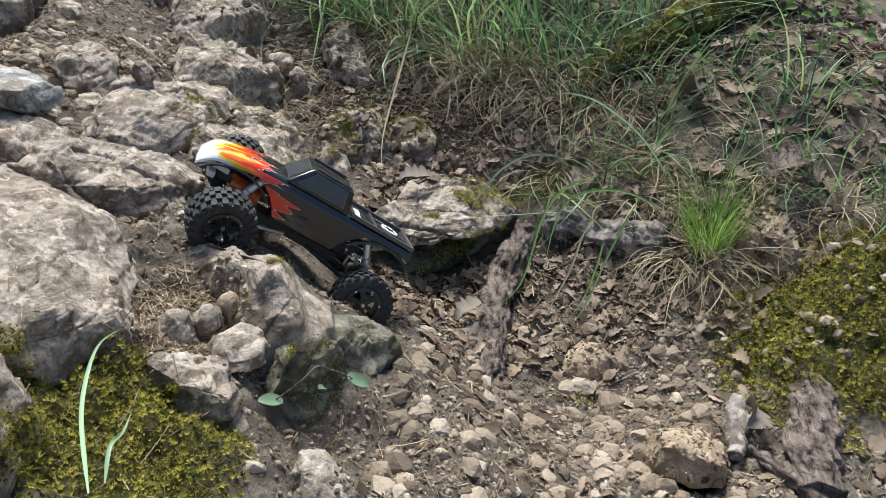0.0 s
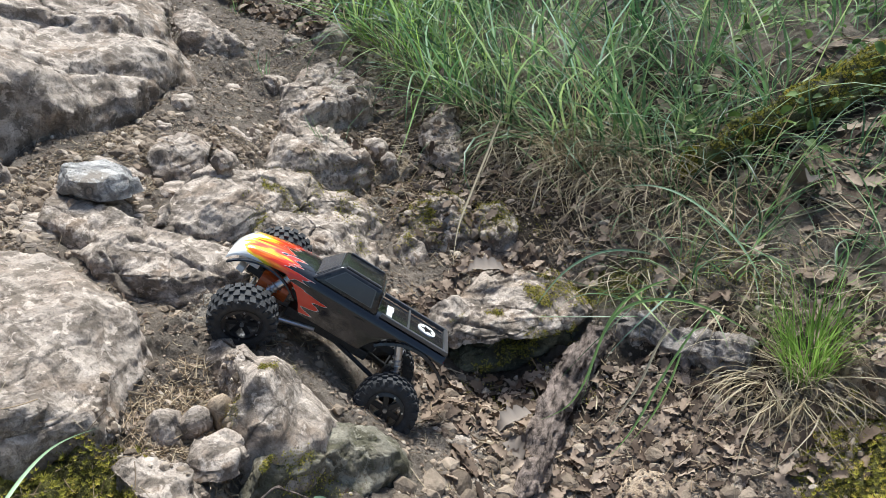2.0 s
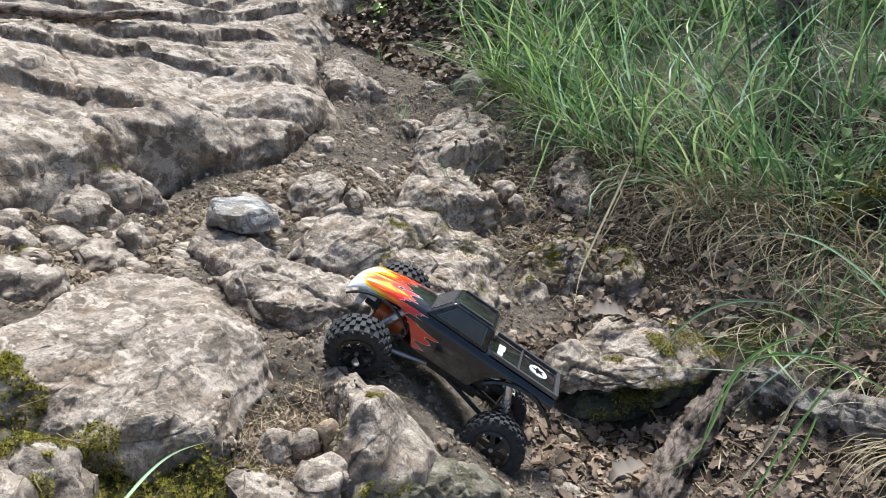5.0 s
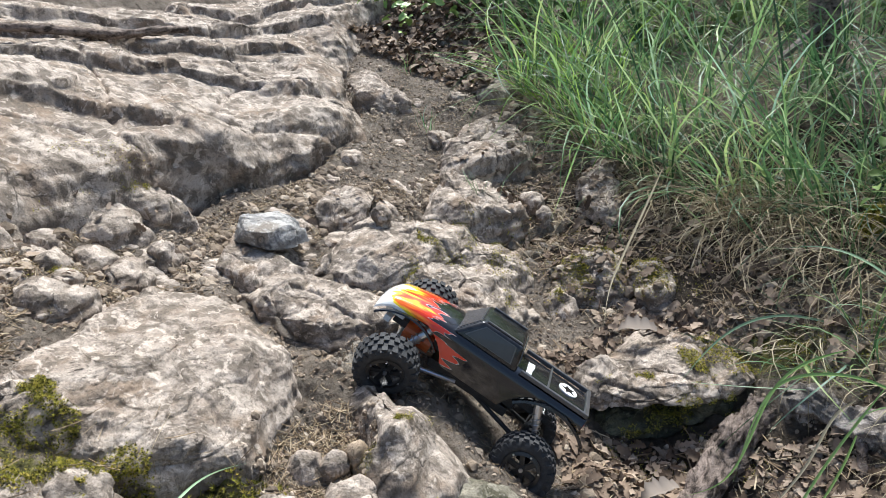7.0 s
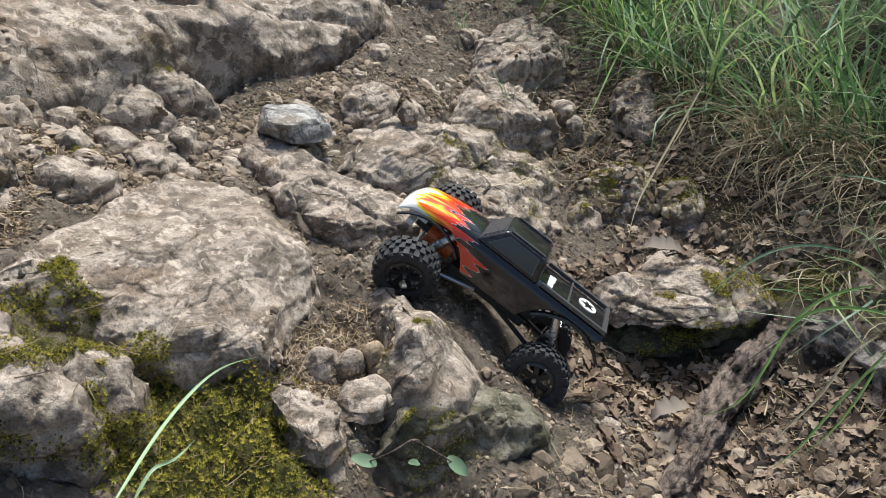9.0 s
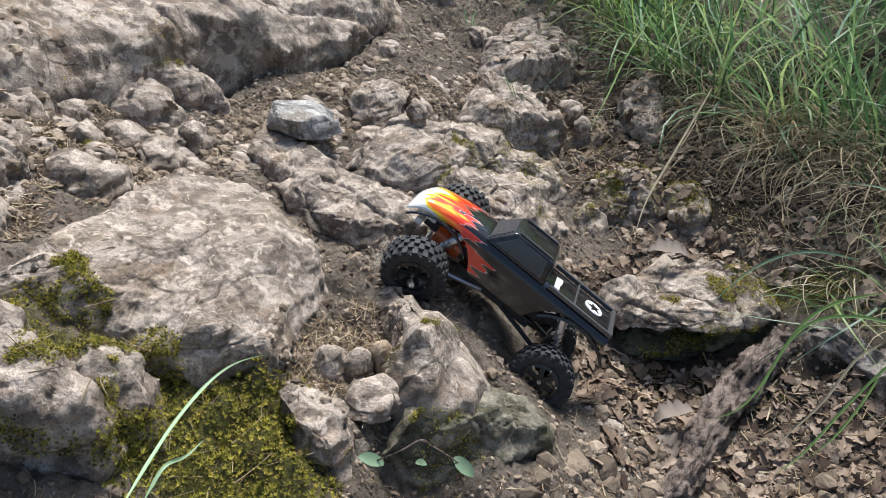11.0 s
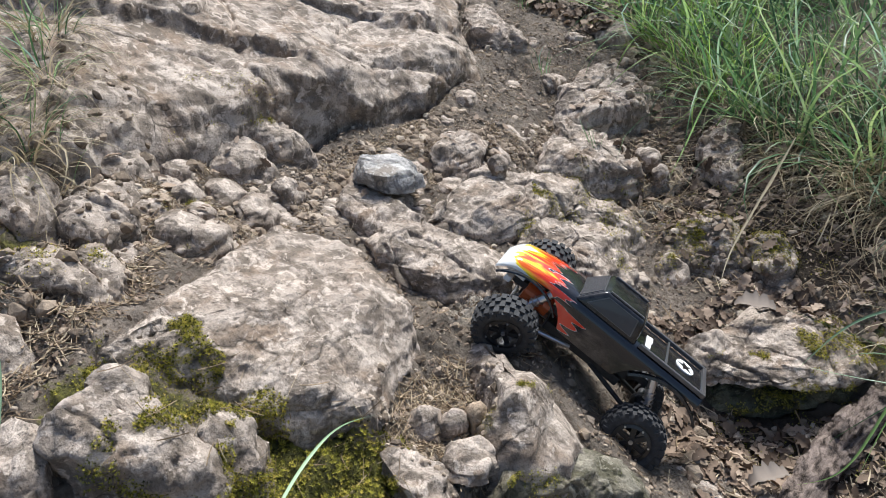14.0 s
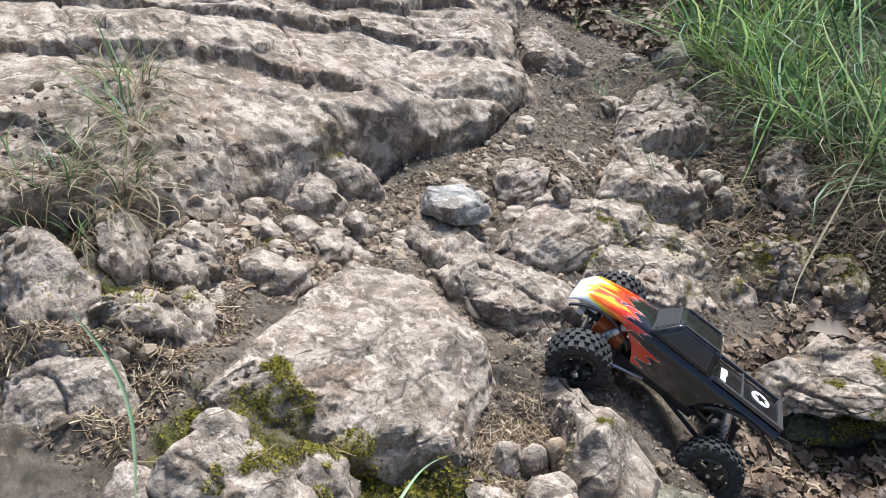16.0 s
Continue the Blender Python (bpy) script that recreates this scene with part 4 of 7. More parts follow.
# smaller stones bedded in the earth
pick = random.Random(8)
for cx, cy, sx_, sy_, count in ((-0.96, 1.05, 0.10, 0.25, 9), (-0.92, 1.7, 0.08, 0.3, 8), (-0.70, 2.2, 0.14, 0.3, 10), (-0.98, 0.65, 0.12, 0.12, 7), (-0.72, 1.22, 0.16, 0.10, 6), (-0.30, 2.1, 0.2, 0.16, 8), (-0.05, 1.35, 0.10, 0.12, 6),
                                (-0.84, 2.02, 0.12, 0.26, 24), (-0.86, 2.45, 0.16, 0.28, 22), (-0.86, 1.58, 0.10, 0.22, 12), (-1.03, 0.92, 0.10, 0.16, 14), (-0.99, 1.25, 0.07, 0.2, 10), (-0.40, 2.25, 0.16, 0.2, 14)):
    for _ in range(count):
        x, y = cx + pick.gauss(0, sx_ * 0.6), cy + pick.gauss(0, sy_ * 0.6)
        r = 0.011 + 0.034 * pick.random() ** 1.7
        z0 = float(ground_height(np.array([x]), np.array([y]))[0])
        gx_ = float(slope_height(np.array([x + 0.02]), np.array([y]))[0] - slope_height(np.array([x - 0.02]), np.array([y]))[0]) / 0.04
        start, n = pick.uniform(0, 6.28), pick.choice((5, 6, 7))
        plan = [(x + r * pick.uniform(0.75, 1.3) * math.cos(start + 6.28 * j / n), y + 1.25 * r * pick.uniform(0.75, 1.3) * math.sin(start + 6.28 * j / n)) for j in range(n)]
        ob = rock("bedded_stone", (x, y, z0 + r * pick.uniform(-0.12, 0.26)), (0.8 * gx_ + pick.uniform(-0.2, 0.2), pick.uniform(-0.25, 0.1)), 0.12 * r, 1.2 * r, plan, LIMESTONE, pick.randrange(5000), rough=0.6, edge=0.12, cuts=26)
        tagged(ob, "small limestone lump half sunk in the earth", "stone", "bedded stones")


# ---- the model truck ----
def part(name, bm, material, parent, label="", smooth=False):
    me = bpy.data.meshes.new(name)
    bmesh.ops.recalc_face_normals(bm, faces=bm.faces)
    bm.to_mesh(me)
    bm.free()
    if smooth:
        me.polygons.foreach_set("use_smooth", np.ones(len(me.polygons), bool))
    me.materials.append(material)
    ob = new(name, me)
    ob.parent = parent
    if label:
        ob["label"] = label
    return ob


def bm_box(bm, centre, size, m=None, bevel=0.0):
    r = bmesh.ops.create_cube(bm, size=1, matrix=(m or Matrix()) @ Matrix.Translation(centre) @ Matrix.Diagonal((*size, 1)))
    if bevel:
        es = list({e for v in r["verts"] for e in v.link_edges})
        bmesh.ops.bevel(bm, geom=es, offset=bevel, segments=2, affect="EDGES", profile=0.6)


def bm_rod(bm, a, b, radius, n=12, radius2=None):
    a, b = Vector(a), Vector(b)
    m = Matrix.Translation((a + b) / 2) @ (b - a).to_track_quat("Z", "Y").to_matrix().to_4x4()
    bmesh.ops.create_cone(bm, cap_ends=True, segments=n, radius1=radius, radius2=radius if radius2 is None else radius2, depth=(b - a).length, matrix=m)


def bm_ring(bm, profile, n=48, axis="Y", close=True):
    """Turns a profile of (radius, offset) about the axle."""
    rows = []
    for k in range(n):
        a = 2 * math.pi * k / n
        rows.append([bm.verts.new((r * math.cos(a), o, r * math.sin(a))) for r, o in profile])
    for k in range(n):
        p, q = rows[k], rows[(k + 1) % n]
        for j in range(len(profile) if close else len(profile) - 1):
            i = (j + 1) % len(profile)
            bm.faces.new((p[j], p[i], q[i], q[j]))


def bm_loft(bm, loops, caps=True):
    rows = [[bm.verts.new(p) for p in loop] for loop in loops]
    n = len(rows[0])
    for p, q in zip(rows, rows[1:]):
        for j in range(n):
            bm.faces.new((p[j], p[(j + 1) % n], q[(j + 1) % n], q[j]))
    if caps:
        bm.faces.new(rows[0])
        bm.faces.new(rows[-1][::-1])


K = 1.22  # from drawing units to metres


def flame_paint():
    m, nt, b = mat("flame_paint", 0.22, 0, 0.3)
    b.inputs["Coat Weight"].default_value = 0.7
    b.inputs["Coat Roughness"].default_value = 0.05
    co = coords(nt)
    sep = nt.nodes.new("ShaderNodeSeparateXYZ")
    nt.links.new(co, sep.inputs[0])
    mp = nt.nodes.new("ShaderNodeMapping")
    mp.inputs["Scale"].default_value = (7 / K, 62 / K, 62 / K)
    nt.links.new(co, mp.inputs[0])
    n = tex_noise(nt, mp.outputs[0], 1.0, 2.0, 0.5, 0.9)
    along = nt.nodes.new("ShaderNodeMapRange")
    along.inputs[1].default_value, along.inputs[2].default_value = -0.03 * K, 0.185 * K
    nt.links.new(sep.outputs[0], along.inputs[0])
    mix = nt.nodes.new("ShaderNodeMath")
    mix.operation = "MULTIPLY_ADD"
    nt.links.new(n, mix.inputs[0])
    mix.inputs[1].default_value = 1.15
    nt.links.new(along.outputs[0], mix.inputs[2])
    flank = nt.nodes.new("ShaderNodeMapRange")  # the flames run further back along the doors
    flank.inputs[1].default_value, flank.inputs[2].default_value = 0.092 * K, 0.070 * K
    flank.inputs[3].default_value, flank.inputs[4].default_value = 0.0, 0.20
    nt.links.new(sep.outputs[2], flank.inputs[0])
    both = nt.nodes.new("ShaderNodeMath")
    both.operation = "ADD"
    nt.links.new(mix.outputs[0], both.inputs[0])
    nt.links.new(flank.outputs[0], both.inputs[1])
    cap = nt.nodes.new("ShaderNodeMapRange")  # and stay red there
    cap.inputs[1].default_value, cap.inputs[2].default_value = 0.090 * K, 0.084 * K
    cap.inputs[3].default_value, cap.inputs[4].default_value = 2.5, 1.23
    nt.links.new(sep.outputs[2], cap.inputs[0])
    least = nt.nodes.new("ShaderNodeMath")
    least.operation = "MINIMUM"
    front = nt.nodes.new("ShaderNodeMapRange")
    front.inputs[1].default_value, front.inputs[2].default_value = 0.105 * K, 0.150 * K
    front.inputs[3].default_value, front.inputs[4].default_value = 0.0, 1.3
    nt.links.new(sep.outputs[0], front.inputs[0])
    limit = nt.nodes.new("ShaderNodeMath")
    limit.operation = "ADD"
    nt.links.new(cap.outputs[0], limit.inputs[0])
    nt.links.new(front.outputs[0], limit.inputs[1])
    nt.links.new(both.outputs[0], least.inputs[0])
    nt.links.new(limit.outputs[0], least.inputs[1])
    low = nt.nodes.new("ShaderNodeMath")
    low.operation = "MULTIPLY"
    nt.links.new(least.outputs[0], low.inputs[0])
    low.inputs[1].default_value = 0.6
    black, red, orange, yellow, white = (0.014, 0.014, 0.016), (0.62, 0.035, 0.012), (0.80, 0.16, 0.015), (0.85, 0.62, 0.02), (0.82, 0.82, 0.78)
    col = tex_ramp(nt, low.outputs[0], [(0.0, black), (0.655, black), (0.66, (0.65, 0.6, 0.55)), (0.668, red), (0.745, red), (0.80, orange), (0.86, yellow), (0.90, yellow), (0.955, white), (1.0, white)])
    nt.links.new(col, b.inputs["Base Color"])
    dust = tex_noise(nt, co, 40, 6, 0.7)
    r = tex_ramp(nt, dust, [(0.4, (0.10, 0.10, 0.10)), (0.8, (0.32, 0.32, 0.32))])
    nt.links.new(r, b.inputs["Roughness"])
    return m


FLAME = flame_paint()
GLOSS_BLACK = plain("gloss_black_plastic", (0.010, 0.010, 0.011), 0.2, 0, 0.35, 0.6, 60, 0.35)
TRIM_BLACK = plain("worn_black_edge", (0.06, 0.06, 0.064), 0.3, 0, 0.5, 0.6, 150, 0.6)
WINDOW = plain("smoked_window", (0.045, 0.046, 0.052), 0.16, 0, 0.4, 0.5, 12, 0.3)
RUBBER = plain("rubber", (0.035, 0.035, 0.036), 0.75, 0, 0.3, 0.9, 90)
RIM = plain("black_rim", (0.015, 0.015, 0.016), 0.3, 0, 0.5, 0.3, 90)
ALLOY = plain("alloy", (0.55, 0.55, 0.56), 0.3, 0.9, 0.5, 0.3, 200)
NYLON = plain("black_nylon", (0.02, 0.02, 0.02), 0.55, 0, 0.4, 0.5, 120)
WHITE_PLASTIC = plain("white_plastic", (0.7, 0.7, 0.68), 0.4, 0, 0.5, 0.3, 80)
RED_LENS = plain("red_lens", (0.35, 0.02, 0.015), 0.2, 0, 0.5, 0.3, 80)
COPPER = plain("orange_motor", (0.45, 0.11, 0.03), 0.35, 0.3, 0.5, 0.3, 80)


def S(*v):
    return tuple(K * c for c in v)


def body_loops():
    loops = []
    for k in range(75):
        x = 0.186 - 0.374 * k / 74
        arch = max([math.sqrt(max(0, r_ ** 2 - (x - c) ** 2)) for c, r_ in ((0.122, 0.080), (-0.142, 0.086))])
        zb = max(0.034, arch + 0.004)
        if x < -0.165:
            zb = max(zb, 0.060)
        if x > 0.17:
            zb = max(zb, 0.045)
        hood = 0.082 + 0.020 * (1 - max(0, (x - 0.055) / 0.13) ** 2)
        zt = hood if x > 0.055 else 0.101
        nose = max(0, (x - 0.16) / 0.026)
        zt -= 0.016 * nose ** 2
        zb = min(zb, zt - 0.015)
        w = 0.053 - 0.006 * max(0, (x - 0.08) / 0.1) - 0.010 * nose ** 2
        w2 = w - 0.006
        r = 0.006
        half = [(w2 - 0.004, zb), (w, zb + 0.004), (w, zt - 0.016), (w - 0.001, zt - 0.010), (w2, zt - 0.003), (w2 - r, zt), (w2 * 0.5, zt + 0.0025), (0, zt + 0.0032)]
        loop = [S(x, y, z) for y, z in half] + [S(x, -y, z) for y, z in half[-2::-1]]
        loops.append(loop)
    return loops


def build_truck():
    truck = new("model_truck")
    tagged(truck, "black radio-controlled crawler truck with flame-painted hood, climbing a rock", "toy truck")
    bm = bmesh.new()
    bm_loft(bm, body_loops())
    body = part("body", bm, FLAME, truck, "black shell with white, yellow and red flames", smooth=True)
    m = body.modifiers.new("edges", "EDGE_SPLIT")
    m.split_angle = radians(50)

    # cab: four raked faces, rounded edges
    base = [(0.060, 0.049), (-0.058, 0.049), (-0.058, -0.049), (0.060, -0.049)]
    top = [(0.027, 0.040), (-0.047, 0.041), (-0.047, -0.041), (0.027, -0.040)]
    bm = bmesh.new()
    bm_loft(bm, [[S(x, y, 0.098) for x, y in base], [S(x, y, 0.138) for x, y in top]])
    bmesh.ops.bevel(bm, geom=bm.edges[:], offset=0.006 * K, segments=3, affect="EDGES", profile=0.6)
    cab = part("cab", bm, GLOSS_BLACK, truck, "gloss black cab with reflections and scuffs", smooth=True)
    cab.modifiers.new("edges", "EDGE_SPLIT").split_angle = radians(40)

    def pane(name, i, j, lift, inset, low, high, label):
        a, b = Vector(S(*base[i], 0.098)), Vector(S(*base[j], 0.098))
        c, d = Vector(S(*top[j], 0.138)), Vector(S(*top[i], 0.138))
        nor = (b - a).cross(d - a).normalized()
        if nor.dot(a + b + c + d - Vector((0, 0, 0.5))) < 0:
            nor = -nor
        def pt(u, v):
            return (a.lerp(b, u)).lerp(d.lerp(c, u), v) + nor * lift
        quad = [pt(inset, low), pt(1 - inset, low), pt(1 - inset * 1.3, high), pt(inset * 1.3, high)]
        for kind, mat_, grow, out in (("window_frame", TRIM_BLACK, 1.07, 0.0), (name, WINDOW, 1.0, 0.0012)):
            bmx = bmesh.new()
            mid = sum(quad, Vector()) / 4
            vs = [bmx.verts.new(mid + (q - mid) * grow + nor * out) for q in quad]
            back = [bmx.verts.new(v.co - nor * 0.003) for v in vs]
            bmx.faces.new(vs)
            bmx.faces.new(back[::-1])
            for k in range(4):
                bmx.faces.new((vs[k], back[k], back[(k + 1) % 4], vs[(k + 1) % 4]))
            part(kind, bmx, mat_, cab, label if kind == name else "")

    pane("side_window", 0, 1, 0.0006, 0.13, 0.22, 0.86, "smoked side window")
    pane("side_window", 2, 3, 0.0006, 0.13, 0.22, 0.86, "smoked side window")
    pane("windscreen", 3, 0, 0.0006, 0.08, 0.16, 0.88, "shiny dark windscreen")
    pane("rear_window", 1, 2, 0.0006, 0.12, 0.3, 0.85, "dark rear window")
    for y in (0.034, -0.034):
        bm = bmesh.new()
        bm_box(bm, S(-0.010, y, 0.1395), S(0.064, 0.0035, 0.003), bevel=0.001)
        part("roof_rib", bm, TRIM_BLACK, cab)

    # load bed: cover with rails, cross bar, badge and star
    for y in (0.045, -0.045):
        bm = bmesh.new()
        bm_box(bm, S(-0.124, y, 0.1045), S(0.122, 0.006, 0.007), bevel=0.0015)
        part("bed_rail", bm, TRIM_BLACK, truck)
    bm = bmesh.new()
    bm_box(bm, S(-0.184, 0, 0.1035), S(0.007, 0.092, 0.008), bevel=0.0015)
    part("tailgate", bm, TRIM_BLACK, truck, "black tailgate with a pale worn edge")
    bm = bmesh.new()
    bm_box(bm, S(-0.113, 0, 0.1045), S(0.003, 0.084, 0.003), bevel=0.0008)
    part("bed_bar", bm, TRIM_BLACK, truck)
    for y in (0.039, -0.039):
        bm = bmesh.new()
        bm_box(bm, S(-0.1885, y, 0.085), S(0.003, 0.016, 0.012), bevel=0.001)
        part("tail_light", bm, RED_LENS, truck, "small red tail light")
    bm = bmesh.new()
    bm_rod(bm, S(-0.147, 0, 0.1035), S(-0.147, 0, 0.1056), 0.0165 * K, 40)
    disc = part("badge", bm, WHITE_PLASTIC, truck, "round white badge with a black star")
    bm = bmesh.new()
    star = [(math.sin(math.pi * k / 5) * (0.0135 if k % 2 == 0 else 0.0056), math.cos(math.pi * k / 5) * (0.0135 if k % 2 == 0 else 0.0056)) for k in range(10)]
    bm_loft(bm, [[S(-0.147 + b, a, z) for a, b in star] for z in (0.1054, 0.1062)])
    part("star", bm, GLOSS_BLACK, disc, "black five-pointed star")
    bm = bmesh.new()
    bm_box(bm, S(-0.076, 0.016, 0.1055), S(0.010, 0.040, 0.0016), bevel=0.0006)
    bm_box(bm, S(-0.080, 0.004, 0.1055), S(0.006, 0.020, 0.0016), bevel=0.0006)
    part("decal", bm, WHITE_PLASTIC, truck, "small white sticker bar behind the cab")
    for y in (0.0535, -0.0535):
        for c in (0.122, -0.142):
            bm = bmesh.new()
            loops = []
            for k in range(15):
                a = math.pi * (0.24 + 0.52 * k / 14)
                r0, r1 = 0.085, 0.089
                s = 1 if y > 0 else -1
                if c > 0:
                    r0, r1 = 0.078, 0.0805
                loops.append([S(c + r * math.cos(a), y + s * o, r * math.sin(a)) for r, o in ((r0, -0.002), (r0, 0.006), (r1, 0.005), (r1, -0.002))])
            bm_loft(bm, loops)
            part("wheel_arch", bm, GLOSS_BLACK, truck, smooth=False)

    # chassis
    bm = bmesh.new()
    bm_box(bm, S(-0.01, 0, 0.020), S(0.15, 0.05, 0.016), bevel=0.003)
    bm_box(bm, S(0.02, 0, 0.040), S(0.05, 0.05, 0.030), bevel=0.003)
    bm_box(bm, S(-0.06, 0, 0.045), S(0.06, 0.045, 0.03), bevel=0.003)
    part("chassis", bm, NYLON, truck, "black chassis plate with gearbox")
    bm = bmesh.new()
    bm_rod(bm, S(0.075, 0.020, 0.045), S(0.125, 0.020, 0.045), 0.017 * K, 18)
    part("motor", bm, COPPER, truck, "orange motor can")
    for y in (0.027, -0.027):
        bm = bmesh.new()
        bm_box(bm, S(0.0, y, 0.052), S(0.30, 0.004, 0.012), bevel=0.0015)
        part("chassis_rail", bm, NYLON, truck)
    bm = bmesh.new()
    bm_box(bm, S(0.158, 0, 0.048), S(0.012, 0.080, 0.010), bevel=0.002)
    bm_box(bm, S(0.166, 0, 0.060), S(0.008, 0.05, 0.010), bevel=0.002)
    for y in (0.03, -0.03):
        bm_box(bm, S(0.150, y, 0.062), S(0.03, 0.006, 0.008), bevel=0.0015)
    part("front_bumper", bm, WHITE_PLASTIC, truck, "pale grey front body mount and bumper")

    for c, turn, tip, lift in ((0.115, 18.0, -14.0, 0.027), (-0.144, -4.0, 8.0, -0.018)):
        bm = bmesh.new()
        bm_rod(bm, S(c, -0.066, 0), S(c, 0.066, 0), 0.008 * K, 14)
        bmesh.ops.create_uvsphere(bm, u_segments=16, v_segments=10, radius=0.019 * K, matrix=Matrix.Translation(S(c, -0.012, 0)))
        for y in (0.06, -0.06):
            bm_box(bm, S(c, y, 0), S(0.022, 0.014, 0.026), bevel=0.003)
        part("axle", bm, NYLON, truck, smooth=False)
        s = 1 if c > 0 else -1
        for y in (0.040, -0.040):
            bm = bmesh.new()
            a, b = Vector(S(c + s * 0.004, y * 1.15, 0.008)), Vector(S(c - s * 0.030, y * 0.85, 0.078))
            bm_rod(bm, a, a.lerp(b, 0.55), 0.0042 * K, 12)
            bm_rod(bm, a.lerp(b, 0.45), b, 0.0068 * K, 14)
            shock = part("shock", bm, ALLOY, truck, "silver shock absorber")
            bm = bmesh.new()
            loops = []
            q = (b - a).to_track_quat("Z", "Y").to_matrix()
            for k in range(97):
                ang = 2 * math.pi * k / 16
                p = a.lerp(b, 0.08 + 0.62 * k / 96)
                d = q @ Vector((math.cos(ang), math.sin(ang), 0))
                z = q @ Vector((0, 0, 1))
                loops.append([p + d * (0.0085 * K + 0.001 * K * math.cos(t)) + z * (0.001 * K * math.sin(t)) for t in (0, 1.57, 3.14, 4.71)])
            bm_loft(bm, loops)
            part("spring", bm, ALLOY, shock, smooth=True)
            bm = bmesh.new()
            bm_rod(bm, S(c - s * 0.012, y * 0.9, -0.004), S(-0.01 + s * 0.02, y * 0.6, 0.016), 0.0038 * K, 10)
            part("link_rod", bm, ALLOY if c > 0 else NYLON, truck, "metal suspension link" if c > 0 else "")
        if c > 0:
            bm = bmesh.new()
            bm_rod(bm, S(c + 0.018, -0.055, 0.004), S(c + 0.018, 0.055, 0.004), 0.003 * K, 10)
            part("steering_rod", bm, ALLOY, truck)
        for y in (0.090, -0.090):
            sgn = 1 if y > 0 else -1
            bm = bmesh.new()
            w = 0.023
            prof = [(0.031, -w * 0.85), (0.040, -w), (0.049, -w * 0.95), (0.0525, -w * 0.72), (0.0535, 0), (0.0525, w * 0.72), (0.049, w * 0.95), (0.040, w), (0.031, w * 0.85)]
            bm_ring(bm, [S(r, o) for r, o in prof], 56)
            tyre = part("wheel", bm, RUBBER, truck, "knobbly black rubber tyre, dusty", smooth=True)
            tyre.matrix_local = pose(*S(c, y, lift + y * math.sin(radians(tip))), tip, 0, turn) @ pose(0, 0, 0, 0, 8.0 * sgn + 11 * s, 0) @ Matrix.Scale(0.91, 4)
            bm = bmesh.new()
            for k in range(20):
                for row, (o, wid, off) in enumerate(((-0.0165, 0.010, 0.0), (-0.0055, 0.008, 0.5), (0.0055, 0.008, 0.0), (0.0165, 0.010, 0.5))):
                    a = 2 * math.pi * (k + off) / 20
                    m = Matrix.Rotation(-a, 4, "Y")
                    r = 0.0545 if abs(o) < 0.01 else 0.0530
                    bm_box(bm, S(r, o, 0), S(0.006, wid, 0.0095), m)
                a = 2 * math.pi * (k + 0.25) / 20
                for o in (-0.0225, 0.0225):
                    bm_box(bm, S(0.0485, o, 0), S(0.008, 0.004, 0.006), Matrix.Rotation(-a, 4, "Y"))
            part("tread", bm, RUBBER, tyre, "square tread knobs")
            bm = bmesh.new()
            bm_ring(bm, [S(r, o) for r, o in ((0.033, 0.016 * sgn), (0.033, 0.0215 * sgn), (0.027, 0.0225 * sgn), (0.026, 0.014 * sgn), (0.029, -0.018 * sgn), (0.033, -0.018 * sgn))], 40)
            for k in range(6):
                m = Matrix.Rotation(math.pi * k / 3, 4, "Y")
                bm_box(bm, S(0.016, 0.013 * sgn, 0), S(0.026, 0.006, 0.009), m, bevel=0.0008)
            bm_rod(bm, S(0, 0.004 * sgn, 0), S(0, 0.017 * sgn, 0), 0.0085 * K, 20)
            rim = part("rim", bm, RIM, tyre, "black six-spoke rim")
            bm = bmesh.new()
            bm_rod(bm, S(0, 0.016 * sgn, 0), S(0, 0.021 * sgn, 0), 0.0038 * K, 6)
            part("hub_nut", bm, ALLOY, tyre, "bright wheel nut")
            for k in range(6):
                a = math.pi * (k + 0.5) / 3
                p = (0.0295 * math.cos(a), 0.0295 * math.sin(a))
                bm = bmesh.new()
                bm_rod(bm, S(p[0], 0.021 * sgn, p[1]), S(p[0], 0.0238 * sgn, p[1]), 0.0019 * K, 6)
                part("rim_bolt", bm, ALLOY, tyre)
    return truck


truck = build_truck()
fwd, lft = Vector((-0.7545, -0.1605, 0.6363)).normalized(), Vector((0.2861, -0.9531, 0.0990))
upw = fwd.cross(lft).normalized()
lft = upw.cross(fwd)
turn = Matrix((fwd, lft, upw)).transposed().to_4x4()
truck.matrix_world = Matrix.Translation((-0.3393, 1.3289, 0.2823)) @ turn


# ---- plants and litter ----
rng = np.random.RandomState(5)


def spread(n, poly, lump=0.0, seed=0, earth_only=False, stone_only=False):
    """n plan points scattered over a polygon, in drifts where lump is above 0."""
    poly = np.array(poly)
    lo, hi = poly.min(0), poly.max(0)
    out = np.zeros((0, 2))
    for _ in range(40):
        c = lo + rng.rand(n * 2, 2) * (hi - lo)
        ok = inside(c[:, 0], c[:, 1], poly)
        if lump:
            v = fbm(np.column_stack([c * 7, np.full(len(c), 0.5)]), 3, 200 + seed)
            ok &= v + rng.uniform(-0.4, 0.4, len(c)) > lump - 0.5
        if earth_only:
            ok &= ~is_stone(c[:, 0], c[:, 1]) & (mossy(c[:, 0], c[:, 1]) < 0.4)
        if stone_only:
            ok &= is_stone(c[:, 0], c[:, 1])
        out = np.concatenate([out, c[ok]])
        if len(out) >= n:
            break
    return out[:n]


